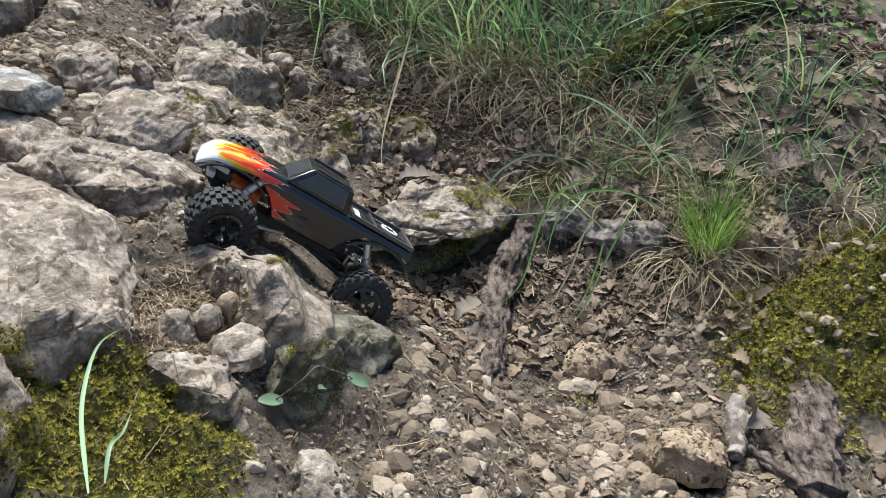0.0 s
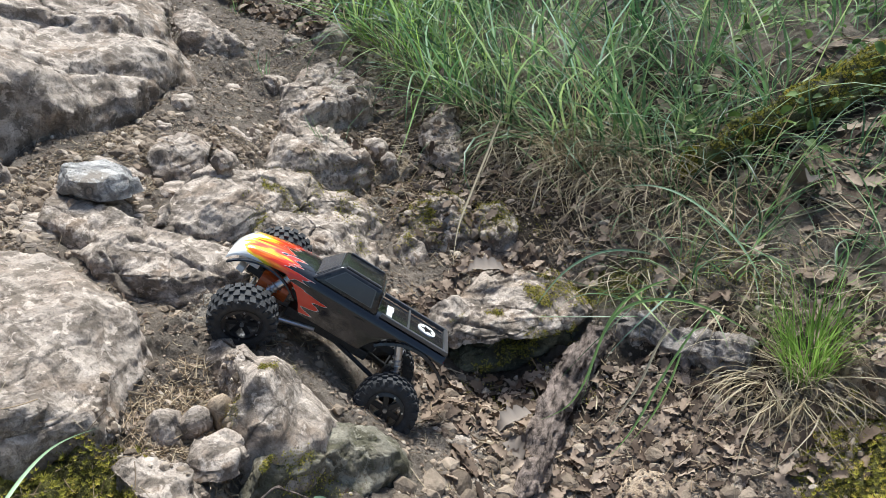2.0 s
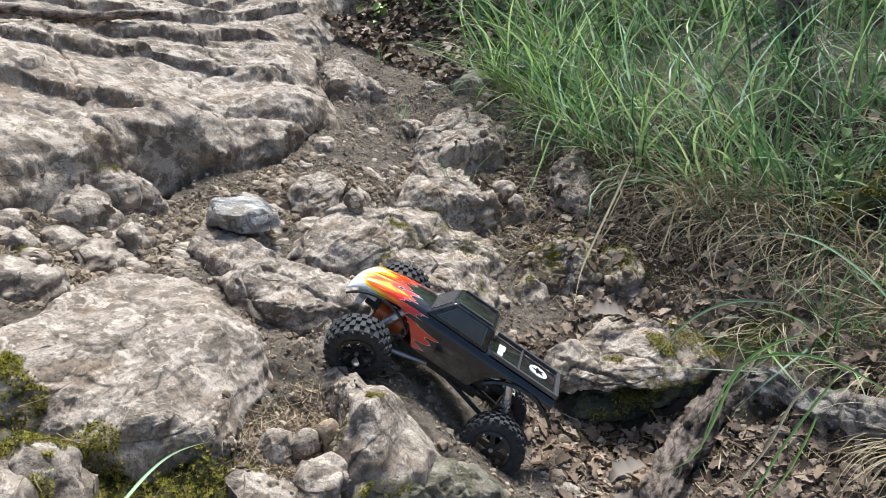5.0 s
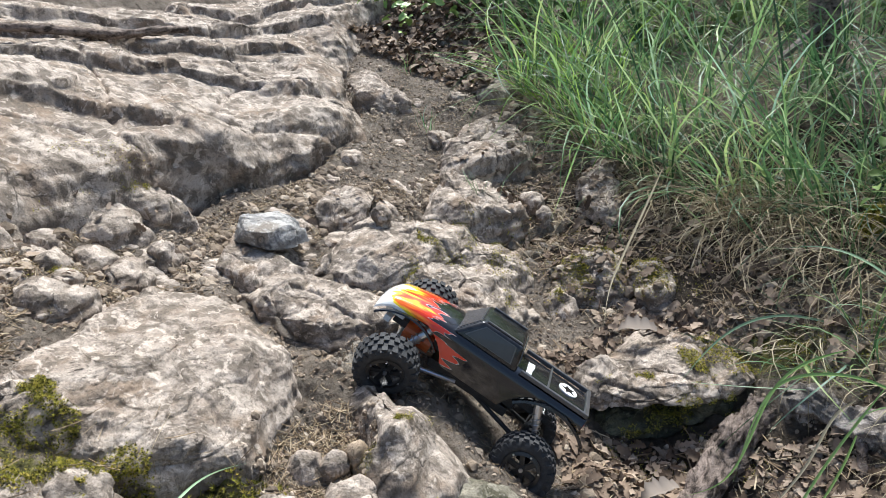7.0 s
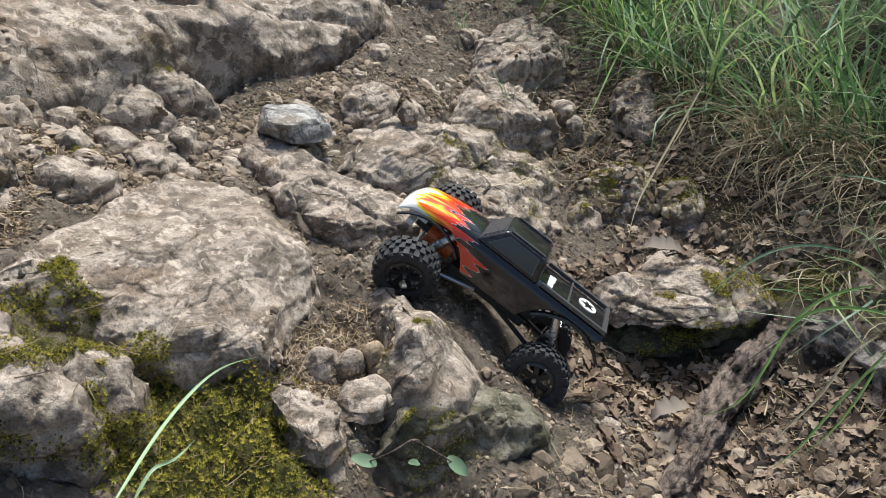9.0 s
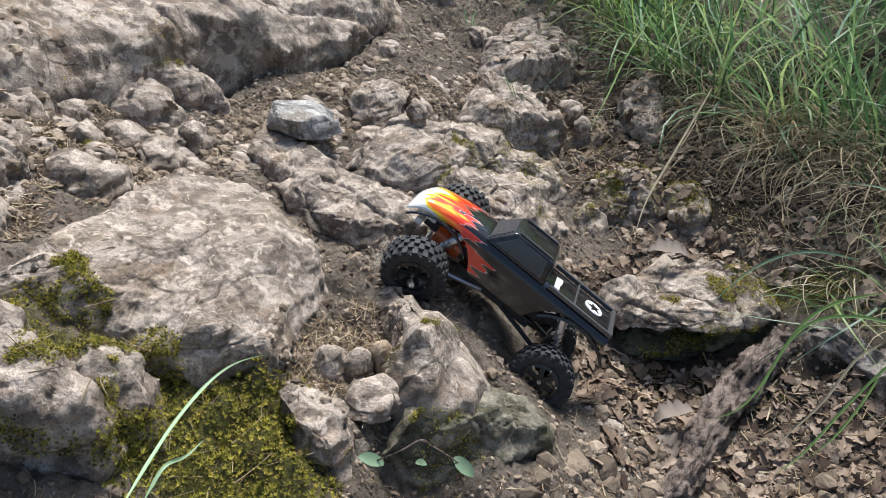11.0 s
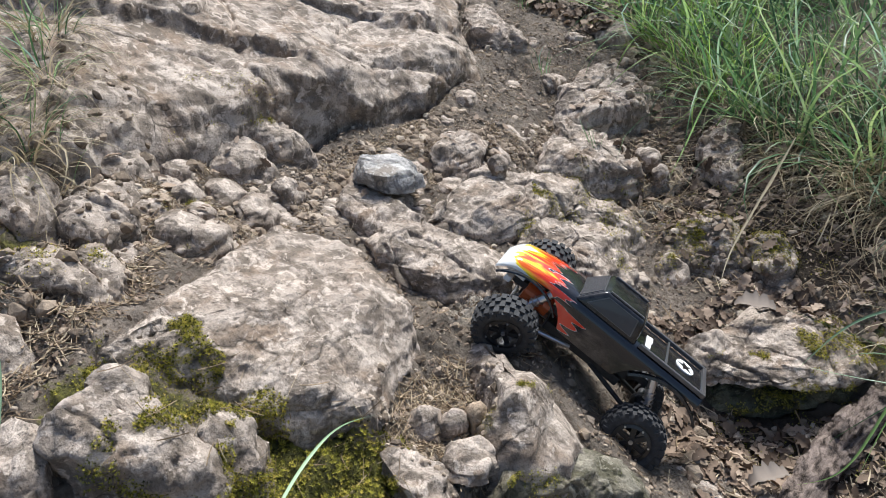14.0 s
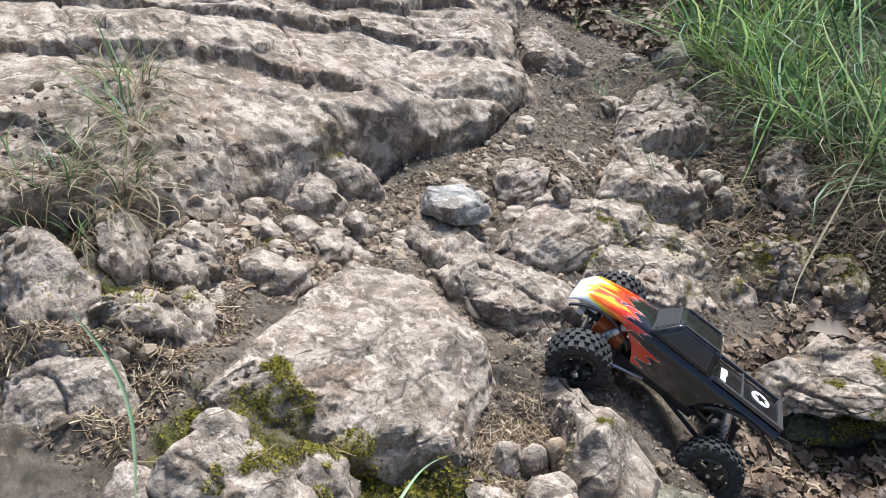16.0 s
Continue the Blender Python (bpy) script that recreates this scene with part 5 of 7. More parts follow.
def frames_on(nor, spin):
    """Axes on the surface: two along it, turned by spin, and its normal."""
    ref = np.where(np.abs(nor[:, [2]]) > 0.95, [[1.0, 0, 0]], [[0, 0, 1.0]])
    u = np.cross(ref, nor)
    u /= np.linalg.norm(u, axis=1, keepdims=True)
    v = np.cross(nor, u)
    c, s = np.cos(spin)[:, None], np.sin(spin)[:, None]
    return u * c + v * s, v * c - u * s, nor


def strew(name, template, faces, place, u, v, w, size, material, label, category, jitter=0.0, smooth=False):
    """Lays copies of a small shape out as one object: place + size * (u, v, w) * template."""
    t = np.asarray(template)
    n, m = len(place), len(t)
    tt = np.repeat(t[None], n, 0)
    if jitter:
        tt = tt * (1 + jitter * rng.uniform(-1, 1, (n, m, 1)))
    size = np.asarray(size)
    size = size[:, None] if size.ndim == 1 else size
    size = np.broadcast_to(size, (n, 3))
    co = place[:, None] + tt[..., 0:1] * (u * size[:, 0:1])[:, None] + tt[..., 1:2] * (v * size[:, 1:2])[:, None] + tt[..., 2:3] * (w * size[:, 2:3])[:, None]
    f = (np.asarray(faces)[None] + (np.arange(n) * m)[:, None, None]).reshape(-1, len(faces[0]))
    ob = put(name, co.reshape(-1, 3), f, material, smooth=smooth)
    return tagged(ob, label, category, kind="stuff")


def ico(sub):
    bm = bmesh.new()
    bmesh.ops.create_icosphere(bm, subdivisions=sub, radius=1)
    v = np.array([x.co[:] for x in bm.verts])
    f = [[x.index for x in y.verts] for y in bm.faces]
    bm.free()
    return v, f


# a chipped pebble shape
PEB_V, PEB_F = ico(2)
for nn, cut in (((0.9, 0.2, 0.4), 0.50), ((-0.5, 0.7, 0.5), 0.46), ((-0.3, -0.85, 0.42), 0.52), ((0.1, 0.1, 1.0), 0.48), ((0.5, -0.6, 0.6), 0.60), ((-0.9, -0.1, 0.2), 0.55), ((0.4, 0.85, -0.1), 0.62), ((0.6, -0.75, -0.2), 0.6), ((-0.75, 0.4, 0.75), 0.6)):
    nn = np.array(nn) / np.linalg.norm(nn)
    PEB_V = PEB_V - np.maximum(0, PEB_V @ nn - cut)[:, None] * nn
PEB_V = 1.45 * PEB_V


def pebbles(name, n, poly, small, large, label, lump=0.0, seed=0, material=None, sink=0.25, earth_only=False, power=2.2):
    c = spread(n, poly, lump, seed, earth_only)
    nor = normal_at(c[:, 0], c[:, 1])
    nor = nor + rng.normal(0, 0.25, nor.shape)
    nor /= np.linalg.norm(nor, axis=1, keepdims=True)
    s = small + (large - small) * rng.rand(len(c)) ** power
    size = np.column_stack([s * rng.uniform(0.8, 1.25, len(c)), s * rng.uniform(0.6, 1.0, len(c)), s * rng.uniform(0.35, 0.75, len(c))])
    z = height_at(c[:, 0], c[:, 1]) + size[:, 2] * (1 - 2 * sink) * 0.5
    u, v, w = frames_on(nor, rng.uniform(0, 6.28, len(c)))
    return strew(name, PEB_V, PEB_F, np.column_stack([c, z]), u, v, w, size, material or PEBBLE, label, "pebbles", 0.015)


def leaf_shape(lobes=0.80, rows=11):
    v, f = [], []
    for k in range(rows):
        t = k / (rows - 1)
        wide = 0.34 * max(0.05, math.sin(math.pi * (0.03 + 0.94 * t))) ** 0.6
        wide *= lobes + (1 - lobes) * (0.5 + 0.5 * math.sin(2.4 * k))
        bend = 0.10 * math.sin(3.4 * t) + 0.03 * math.sin(9 * t)
        v += [(t - 0.5, wide, 0.35 * wide + bend), (t - 0.5, 0, bend), (t - 0.5, -wide * 0.9, 0.55 * wide + bend)]
    for k in range(rows - 1):
        a = 3 * k
        f += [[a, a + 1, a + 4, a + 3], [a + 1, a + 2, a + 5, a + 4]]
    return np.array(v), f


def leaves(name, n, poly, small, large, label, lump=0.0, seed=0, material=None, tilt=0.26, lobes=0.50, earth_only=False):
    c = spread(n, poly, lump, seed, earth_only)
    nor = normal_at(c[:, 0], c[:, 1]) * [0.8, 0.8, 1] + rng.normal(0, tilt, (len(c), 3))
    nor /= np.linalg.norm(nor, axis=1, keepdims=True)
    s = rng.uniform(small, large, len(c))
    size = np.column_stack([s, s * rng.uniform(0.75, 1.2, len(c)), s * rng.uniform(-0.3, 1.3, len(c))])
    z = height_at(c[:, 0], c[:, 1]) + 0.003 + 0.08 * s * rng.rand(len(c))
    u, v, w = frames_on(nor, rng.uniform(0, 6.28, len(c)))
    t, f = leaf_shape(lobes)
    return strew(name, t, f, np.column_stack([c, z]), u, v, w, size, material or LEAF, label, "leaf litter", 0.09, True)


def needles(name, n, poly, small, large, label, lump=0.0, seed=0, thick=0.0009, material=None, earth_only=True):
    c = spread(n, poly, lump, seed, earth_only)
    nor = normal_at(c[:, 0], c[:, 1]) * [0.8, 0.8, 1] + rng.normal(0, 0.18, (len(c), 3))
    nor /= np.linalg.norm(nor, axis=1, keepdims=True)
    t, f = [], []
    for k, x in enumerate((-0.5, -0.17, 0.17, 0.5)):
        b = 0.10 * (x * x * 4)
        for a in (0, 2.09, 4.19):
            t.append((x, math.cos(a), math.sin(a) + b * 30))
    for k in range(3):
        for j in range(3):
            a, b = 3 * k + j, 3 * k + (j + 1) % 3
            f.append([a, b, b + 3, a + 3])
    s = rng.uniform(small, large, len(c))
    th = thick * rng.uniform(0.7, 1.6, len(c))
    u, v, w = frames_on(nor, rng.uniform(0, 6.28, len(c)))
    z = height_at(c[:, 0], c[:, 1]) + 0.003
    return strew(name, np.array(t), f, np.column_stack([c, z]), u, v, w, np.column_stack([s, th, th]), material or NEEDLE, label, "litter")


def blade_set(root, way, length, width, stiff, seg=7):
    """Folded grass blades from their roots: way is the plan direction they lean to, stiff how steeply they rise first."""
    n = len(root)
    t = np.linspace(0, 1, seg + 1)[None, :, None]
    az = way[:, None, None]
    rise = stiff[:, None, None]
    ang = rise - (0.6 + 1.05 * (1.5 - rise)) * t ** 1.3 * rng.uniform(0.6, 1.5, (n, 1, 1))
    step = (length[:, None, None] / seg)
    dx = np.cumsum(np.cos(ang) * step, 1) - np.cos(ang) * step
    dz = np.cumsum(np.sin(ang) * step, 1) - np.sin(ang) * step
    curl = az + 1.3 * (t - 0.3) * rng.uniform(-1, 1, (n, 1, 1))
    px = root[:, None, 0:1] + dx * np.cos(curl)
    py = root[:, None, 1:2] + dx * np.sin(curl)
    pz = root[:, None, 2:3] + dz
    spine = np.concatenate([px, py, pz], -1)
    w = width[:, None, None] * (1 - t ** 2.2) * (0.55 + 0.9 * np.minimum(t * 3, 0.5))
    tw = az + rng.uniform(-0.9, 0.9, (n, 1, 1))
    side = np.concatenate([-np.sin(tw) + 0 * t, np.cos(tw) + 0 * t, 0 * t + 0 * tw], -1)
    fold = np.concatenate([0 * t + 0 * az, 0 * t + 0 * az, 0.35 * w], -1)
    co = np.stack([spine + side * w + fold, spine, spine - side * w + fold], 2).reshape(n, -1, 3)
    f = []
    for k in range(seg):
        a = 3 * k
        f += [[a, a + 1, a + 4, a + 3], [a + 1, a + 2, a + 5, a + 4]]
    f = (np.array(f)[None] + (np.arange(n) * co.shape[1])[:, None, None]).reshape(-1, 4)
    return co.reshape(-1, 3), f


def tuft_points(tufts, blades):
    out, way = [], []
    for x, y, r in tufts:
        n = max(4, int(blades * (r / 0.1) ** 1.2))
        a, d = rng.uniform(0, 6.28, n), r * np.sqrt(rng.rand(n))
        out.append(np.column_stack([x + d * np.cos(a), y + d * np.sin(a)]))
        way.append(a + rng.normal(0, 0.5, n))
    return np.concatenate(out), np.concatenate(way)


def grass(name, tufts, blades, short, long, material, label, width=0.0016, stiff=(0.75, 1.5), lean=None, pull=0.0):
    c, way = tuft_points(tufts, blades)
    if lean is not None:
        way = way + pull * np.arctan2(np.sin(lean - way), np.cos(lean - way))
    root = np.column_stack([c, height_at(c[:, 0], c[:, 1]) - 0.004])
    n = len(c)
    length = rng.uniform(short, long, n) * rng.uniform(0.7, 1.0, n)
    co, f = blade_set(root, way, length, width * rng.uniform(0.6, 1.4, n), rng.uniform(*stiff, n))
    return tagged(put(name, co, f, material), label, "grass", kind="stuff")


# lay of the land, in plan
GRAVEL = [(-0.16, 0.72), (-0.05, 1.20), (-0.12, 1.42), (0.19, 1.52), (0.52, 1.38), (0.60, 1.0), (0.45, 0.70), (0.1, 0.6)]
LEAFY = [(-0.34, 1.62), (-0.16, 1.95), (0.02, 1.92), (-0.12, 1.66), (0.10, 1.66), (0.44, 1.56), (0.50, 1.36), (0.15, 1.3), (-0.02, 1.2), (-0.16, 1.4)]
BANK = [(-0.75, 2.75), (-0.30, 2.45), (0.30, 2.20), (0.30, 1.85), (0.02, 1.80), (-0.15, 1.85), (-0.42, 1.95), (-0.60, 2.15)]
LEFT = [(-1.45, 0.55), (-1.3, 1.1), (-1.0, 0.95), (-0.8, 0.75), (-0.7, 0.45), (-1.1, 0.40)]
SHELF = [(0.24, 1.40), (0.60, 1.36), (0.86, 1.46), (0.84, 1.72), (0.50, 1.74), (0.28, 1.66)]
MOUND = [(0.50, 1.42), (0.95, 1.50), (1.0, 0.95), (0.55, 0.85), (0.48, 1.1)]
SCRUB = [(0.10, 1.95), (0.40, 1.72), (0.60, 1.62), (0.72, 1.56), (1.42, 1.50), (1.42, 2.8), (0.3, 2.6), (0.1, 2.2)]
PIT = [(-0.50, 0.93), (-0.46, 1.12), (-0.36, 1.10), (-0.28, 0.95), (-0.30, 0.84), (-0.44, 0.85)]
PATHWAY = [(-1.10, 0.80), (-1.12, 1.15), (-1.02, 1.60), (-1.05, 1.9), (-0.85, 2.0), (-0.80, 2.6), (-0.60, 2.9), (-0.62, 2.2), (-0.80, 1.85), (-0.88, 1.35), (-0.86, 0.95), (-0.95, 0.78)]
WHOLE = [(-2.0, 0.4), (-2.0, 3.0), (-0.5, 3.2), (-0.1, 2.2), (-0.1, 0.6), (-0.5, 0.4)]
GRASSY = [(-0.85, 2.72), (-0.45, 2.48), (0.0, 2.28), (0.45, 2.10), (0.9, 2.0), (1.2, 2.4), (1.2, 3.4), (-1.0, 3.5)]

pebbles("gravel", 850, GRAVEL, 0.005, 0.028, "small tan and grey stones lying loose in the gully", 0.1, 1, power=2.4, sink=0.35, earth_only=True)
pebbles("grit", 2600, GRAVEL, 0.002, 0.006, "fine grit between the gully stones", 0.2, 2)
pebbles("path_stones", 750, PATHWAY, 0.005, 0.022, "small stones lying on the worn path", 0.3, 3, earth_only=True, sink=0.42)
pebbles("path_grit", 4200, PATHWAY, 0.0016, 0.005, "fine grit on the worn path", 0.2, 4, earth_only=True)
pebbles("crevice_stones", 350, WHOLE, 0.003, 0.016, "crumbs of limestone in the cracks of the outcrop", 0.35, 5, earth_only=True, power=3)
pebbles("pit_stones", 260, PIT, 0.003, 0.010, "small tan stones in a pocket of earth", 0.1, 6)
pebbles("slope_stones", 700, LEAFY, 0.004, 0.016, "small stones among fallen leaves", 0.3, 7, earth_only=True)

leaves("leaf_litter", 1050, LEAFY, 0.014, 0.05, "curled brown oak leaves lying in the hollow", 0.15, 11, earth_only=True)
leaves("gully_leaves", 150, GRAVEL, 0.012, 0.045, "dry brown leaves among the gully stones", 0.35, 12)
leaves("scrub_leaves", 820, SCRUB, 0.02, 0.07, "grey-brown fallen leaves under the scrub", 0.1, 13)
leaves("path_leaves", 90, PATHWAY, 0.012, 0.035, "a few dry leaves on the path", 0.3, 14)
leaves("leaf_crumbs", 2200, WHOLE, 0.005, 0.014, "crumbled leaf bits in the cracks", 0.4, 15, earth_only=True)
leaves("gully_crumbs", 1500, GRAVEL, 0.005, 0.014, "crumbled leaf bits in the gully", 0.2, 16)

needles("pit_needles", 700, PIT, 0.015, 0.05, "tan pine needles in the pocket of earth", 0.0, 21, 0.0007)
needles("path_needles", 1700, PATHWAY, 0.012, 0.04, "brown pine needles on the path", 0.2, 22, 0.0006)
needles("crack_needles", 1500, WHOLE, 0.01, 0.035, "brown pine needles caught between stones", 0.4, 23, 0.0006)
needles("gully_twigs", 260, GRAVEL, 0.02, 0.07, "thin dry twigs in the gully", 0.1, 24, 0.0009)
needles("litter_twigs", 700, SCRUB, 0.03, 0.14, "dry stalks and twigs under the scrub", 0.1, 25, 0.0016)
needles("hollow_twigs", 420, LEAFY, 0.02, 0.09, "thin dry stalks among the leaves", 0.1, 26, 0.0012)

pebbles("bank_stones", 700, BANK, 0.003, 0.018, "small stones in the dark earth under the grass", 0.3, 8, power=2.6)
pebbles("left_stones", 420, LEFT, 0.0025, 0.016, "crumbled stone and grit between outcrops", 0.2, 9, power=2.6)
pebbles("mound_stones", 320, MOUND, 0.003, 0.016, "small stones by the moss mound", 0.3, 10)
leaves("bank_leaves", 320, BANK, 0.015, 0.05, "dry leaves caught on the bank", 0.3, 17)
leaves("bank_crumbs", 1500, BANK, 0.005, 0.015, "dark leaf crumbs on the bank", 0.1, 18)
pebbles("shelf_crumbs", 1500, SHELF, 0.002, 0.012, "crumbs of earth and stone on the dark bank", 0.0, 60, power=3)
leaves("shelf_leaves", 260, SHELF, 0.012, 0.05, "dry leaves caught on the dark bank", 0.1, 61)
needles("shelf_straw", 420, SHELF, 0.03, 0.12, "dry stalks lying on the dark bank", 0.0, 62, 0.0008, None, False)
leaves("mound_leaves", 45, MOUND, 0.02, 0.06, "grey-brown leaves by the moss mound", 0.2, 19)
leaves("left_crumbs", 900, LEFT, 0.004, 0.014, "leaf crumbs between the outcrops", 0.2, 20, earth_only=True)
needles("bank_straw", 1300, BANK, 0.03, 0.12, "dry straw lying on the bank", 0.1, 27, 0.0009)
needles("left_needles", 1200, LEFT, 0.015, 0.06, "pale dry needles and stalks between outcrops", 0.1, 28, 0.0008)
needles("gully_crumbs_needles", 800, GRAVEL, 0.012, 0.035, "brown needles in the gully", 0.1, 29, 0.0005)

EVERYWHERE = [(-1.7, 0.4), (-1.7, 2.9), (-0.6, 3.1), (0.2, 2.3), (0.7, 1.7), (0.8, 0.9), (0.2, 0.6), (-0.5, 0.4)]
pebbles("earth_crumbs", 15000, EVERYWHERE, 0.0015, 0.006, "crumbs of earth and stone on the bare ground", 0.0, 55, earth_only=True)
pebbles("earth_stones", 900, EVERYWHERE, 0.004, 0.013, "small chips of stone on the bare ground", 0.2, 56, earth_only=True)
needles("earth_needles", 3500, EVERYWHERE, 0.01, 0.04, "brown needles and stalks on the bare ground", 0.0, 57, 0.0005)
leaves("earth_litter", 2500, EVERYWHERE, 0.004, 0.014, "crumbled leaf bits on the bare ground", 0.1, 58, earth_only=True)

needles("moss_needles", 90, [(-0.62, 0.55), (-0.60, 0.80), (-0.40, 0.88), (-0.25, 0.75), (-0.35, 0.55)], 0.02, 0.07, "brown needles and stalks fallen on the moss", 0.0, 59, 0.0006, None, False)

# moss: many small clumps on stone flanks and earth
# a tiny sprig: three short leaflets spreading from the foot
MOSS_V = np.array([(0, 0, -0.2)] + [((0.85 if j % 2 else 0.28) * math.cos(math.pi * j / 6), (0.85 if j % 2 else 0.28) * math.sin(math.pi * j / 6), 1.0 if j % 2 else 0.15) for j in range(12)])
MOSS_F = [[0, j + 1, (j + 1) % 12 + 1] for j in range(12)]
ALL_P, ALL_N = np.concatenate(STONE_POINTS), np.concatenate(STONE_NORMALS)
STONES = len(ALL_P)
core = (gx > -2) & (gx < 1.1) & (gy > 0.3) & (gy < 3.2)
GP = np.stack([gx, gy, ground_z], -1)
gn = np.stack([-np.gradient(ground_z, axis=1) / np.gradient(gx, axis=1), -np.gradient(ground_z, axis=0) / np.gradient(gy, axis=0), np.ones_like(gx)], -1)
gn /= np.linalg.norm(gn, axis=-1, keepdims=True)
ALL_P, ALL_N = np.concatenate([ALL_P, GP[core]]), np.concatenate([ALL_N, gn[core]])


def moss(name, n, area, label, thick=0.2, seed=0, small=0.003, large=0.009, earth=False):
    """area: an ellipsoid (x, y, z, rx, ry, rz) within which clumps grow in patches."""
    x, y, z, rx_, ry_, rz_ = area
    d = ((ALL_P[:, 0] - x) / rx_) ** 2 + ((ALL_P[:, 1] - y) / ry_) ** 2 + ((ALL_P[:, 2] - z) / rz_) ** 2
    ok = (d < 1) & (ALL_P[:, 2] > height_at(ALL_P[:, 0], ALL_P[:, 1]) - 0.10)
    if earth:
        ok[:STONES] = False
    ids = np.nonzero(ok)[0]
    patch = fbm(ALL_P[ids] * 15, 3, 300 + seed) + 0.6 * (1 - d[ids])
    ids = ids[patch > thick]
    if len(ids) == 0:
        return None
    ids = rng.choice(ids, min(n, 4 * len(ids)))
    p = ALL_P[ids] + rng.normal(0, 0.003, (len(ids), 3))
    cushion = np.clip(0.1 + fbm(p * 24, 3, 330 + seed), 0, 1.2) * (min(0.030, 6 * large) if earth else 0.005)
    p = p + ALL_N[ids] * (cushion * rng.rand(len(ids)) ** 0.4)[:, None]
    nor = ALL_N[ids] + [0, 0, 0.4] + rng.normal(0, 0.3, (len(ids), 3))
    nor /= np.linalg.norm(nor, axis=1, keepdims=True)
    s = small + (large - small) * rng.rand(len(ids)) ** 2
    u, v, w = frames_on(nor, rng.uniform(0, 6.28, len(ids)))
    return strew(name, MOSS_V, MOSS_F, p, u, v, w, np.column_stack([s, s * 0.8, s * 0.7]), MOSS, label, "moss", 0.35)


moss("bank_moss", 42000, (-0.43, 0.72, 0.34, 0.20, 0.17, 0.20), "yellow-green moss cushion on the shaded bank", -0.6, 1, 0.0024, 0.0085, True)
moss("low_bank_moss", 7000, (-0.40, 0.71, 0.27, 0.18, 0.16, 0.10), "moss climbing the stones of the bank", 0.65, 14, 0.0014, 0.004)
moss("outcrop_foot_moss", 16000, (-0.54, 0.60, 0.44, 0.16, 0.16, 0.16), "yellow-green moss on the outcrop's foot", 0.62, 2, 0.0016, 0.0045)
moss("boulder_moss", 2500, (-0.62, 0.66, 0.53, 0.07, 0.08, 0.07), "moss along the boulder's lower edge", 0.6, 3, 0.0014, 0.004)
moss("mound_moss", 42000, (0.82, 1.28, 0.06, 0.30, 0.26, 0.26), "bright moss over a mound of stones", -0.35, 4, 0.0024, 0.0085, True)
moss("ledge_moss", 4500, (0.18, 1.82, 0.18, 0.20, 0.16, 0.08), "thin moss among grass roots", 0.25, 5, 0.0015, 0.005)
moss("rock_moss", 4500, (-0.42, 2.0, 0.33, 0.2, 0.3, 0.16), "dark moss on shaded stone flanks", 0.5, 6, 0.0015, 0.005)
moss("bank_foot_moss", 16000, (-0.15, 2.05, 0.28, 0.30, 0.16, 0.16), "olive moss over the dark bank under the grass", 0.35, 18, 0.0014, 0.0045)
moss("ridge_moss", 2600, (-0.62, 1.74, 0.44, 0.14, 0.28, 0.10), "moss in the ridge's cracks", 0.6, 7, 0.0014, 0.0045)
moss("outcrop_moss", 2600, (-0.93, 0.62, 0.68, 0.14, 0.14, 0.10), "dull moss in the cracks of the outcrop", 0.5, 8, 0.0014, 0.0045)
moss("slab_moss", 1500, (-1.15, 1.2, 0.78, 0.14, 0.25, 0.12), "dull moss along a crack of the slab", 0.8, 9, 0.0014, 0.004)
moss("block_moss", 4500, (-0.20, 0.90, 0.20, 0.12, 0.13, 0.14), "dark moss on the block's shaded face", 0.7, 10, 0.0012, 0.0034)
moss("wedge_moss", 5000, (-0.29, 1.04, 0.33, 0.09, 0.09, 0.07), "thin olive moss on the wedge rock's shaded face", 0.80, 16, 0.0008, 0.0018)
moss("boulder_edge_moss", 9000, (-0.66, 0.62, 0.55, 0.13, 0.12, 0.10), "yellow moss between the boulder and the outcrop", 0.50, 17, 0.0016, 0.005)
moss("path_moss", 1500, (-0.90, 1.0, 0.64, 0.18, 0.14, 0.1), "small moss patches between stones", 0.8, 11, 0.0014, 0.004)
moss("bank_edge_moss", 12000, (0.0, 1.60, 0.06, 0.24, 0.12, 0.14), "dark green moss on the undercut bank", 0.2, 12, 0.0012, 0.004)
moss("gully_moss", 1200, (0.28, 1.30, -0.07, 0.06, 0.08, 0.06), "small moss cushion between gully stones", 0.4, 13, 0.0015, 0.005)

# the bank of long grass
MAIN = [(-0.79, 2.86, 0.09), (-0.64, 2.78, 0.10), (-0.42, 2.60, 0.11), (-0.20, 2.48, 0.11), (0.0, 2.38, 0.11), (0.16, 2.33, 0.10), (0.30, 2.26, 0.10), (0.44, 2.22, 0.10),
        (-0.68, 3.2, 0.12), (-0.42, 3.1, 0.12), (-0.09, 2.98, 0.13), (0.19, 2.83, 0.12), (0.38, 2.62, 0.12), (-0.83, 3.16, 0.1), (-0.31, 3.42, 0.12), (0.0, 3.36, 0.12),
        (0.31, 3.21, 0.12), (-0.20, 2.75, 0.12), (0.10, 2.60, 0.12), (-0.55, 2.98, 0.12), (0.55, 2.9, 0.12), (0.62, 2.4, 0.10)]
LOW = [(-0.36, 2.49, 0.08), (-0.15, 2.41, 0.08), (0.05, 2.33, 0.09), (0.22, 2.26, 0.09), (0.36, 2.22, 0.09), (0.50, 2.20, 0.09), (-0.52, 2.65, 0.08)]
grass("long_grass", MAIN, 36, 0.22, 0.75, GRASS, "dense tufts of long green grass hanging over the bank", 0.0040, (0.45, 1.4), -2.2, 0.12)
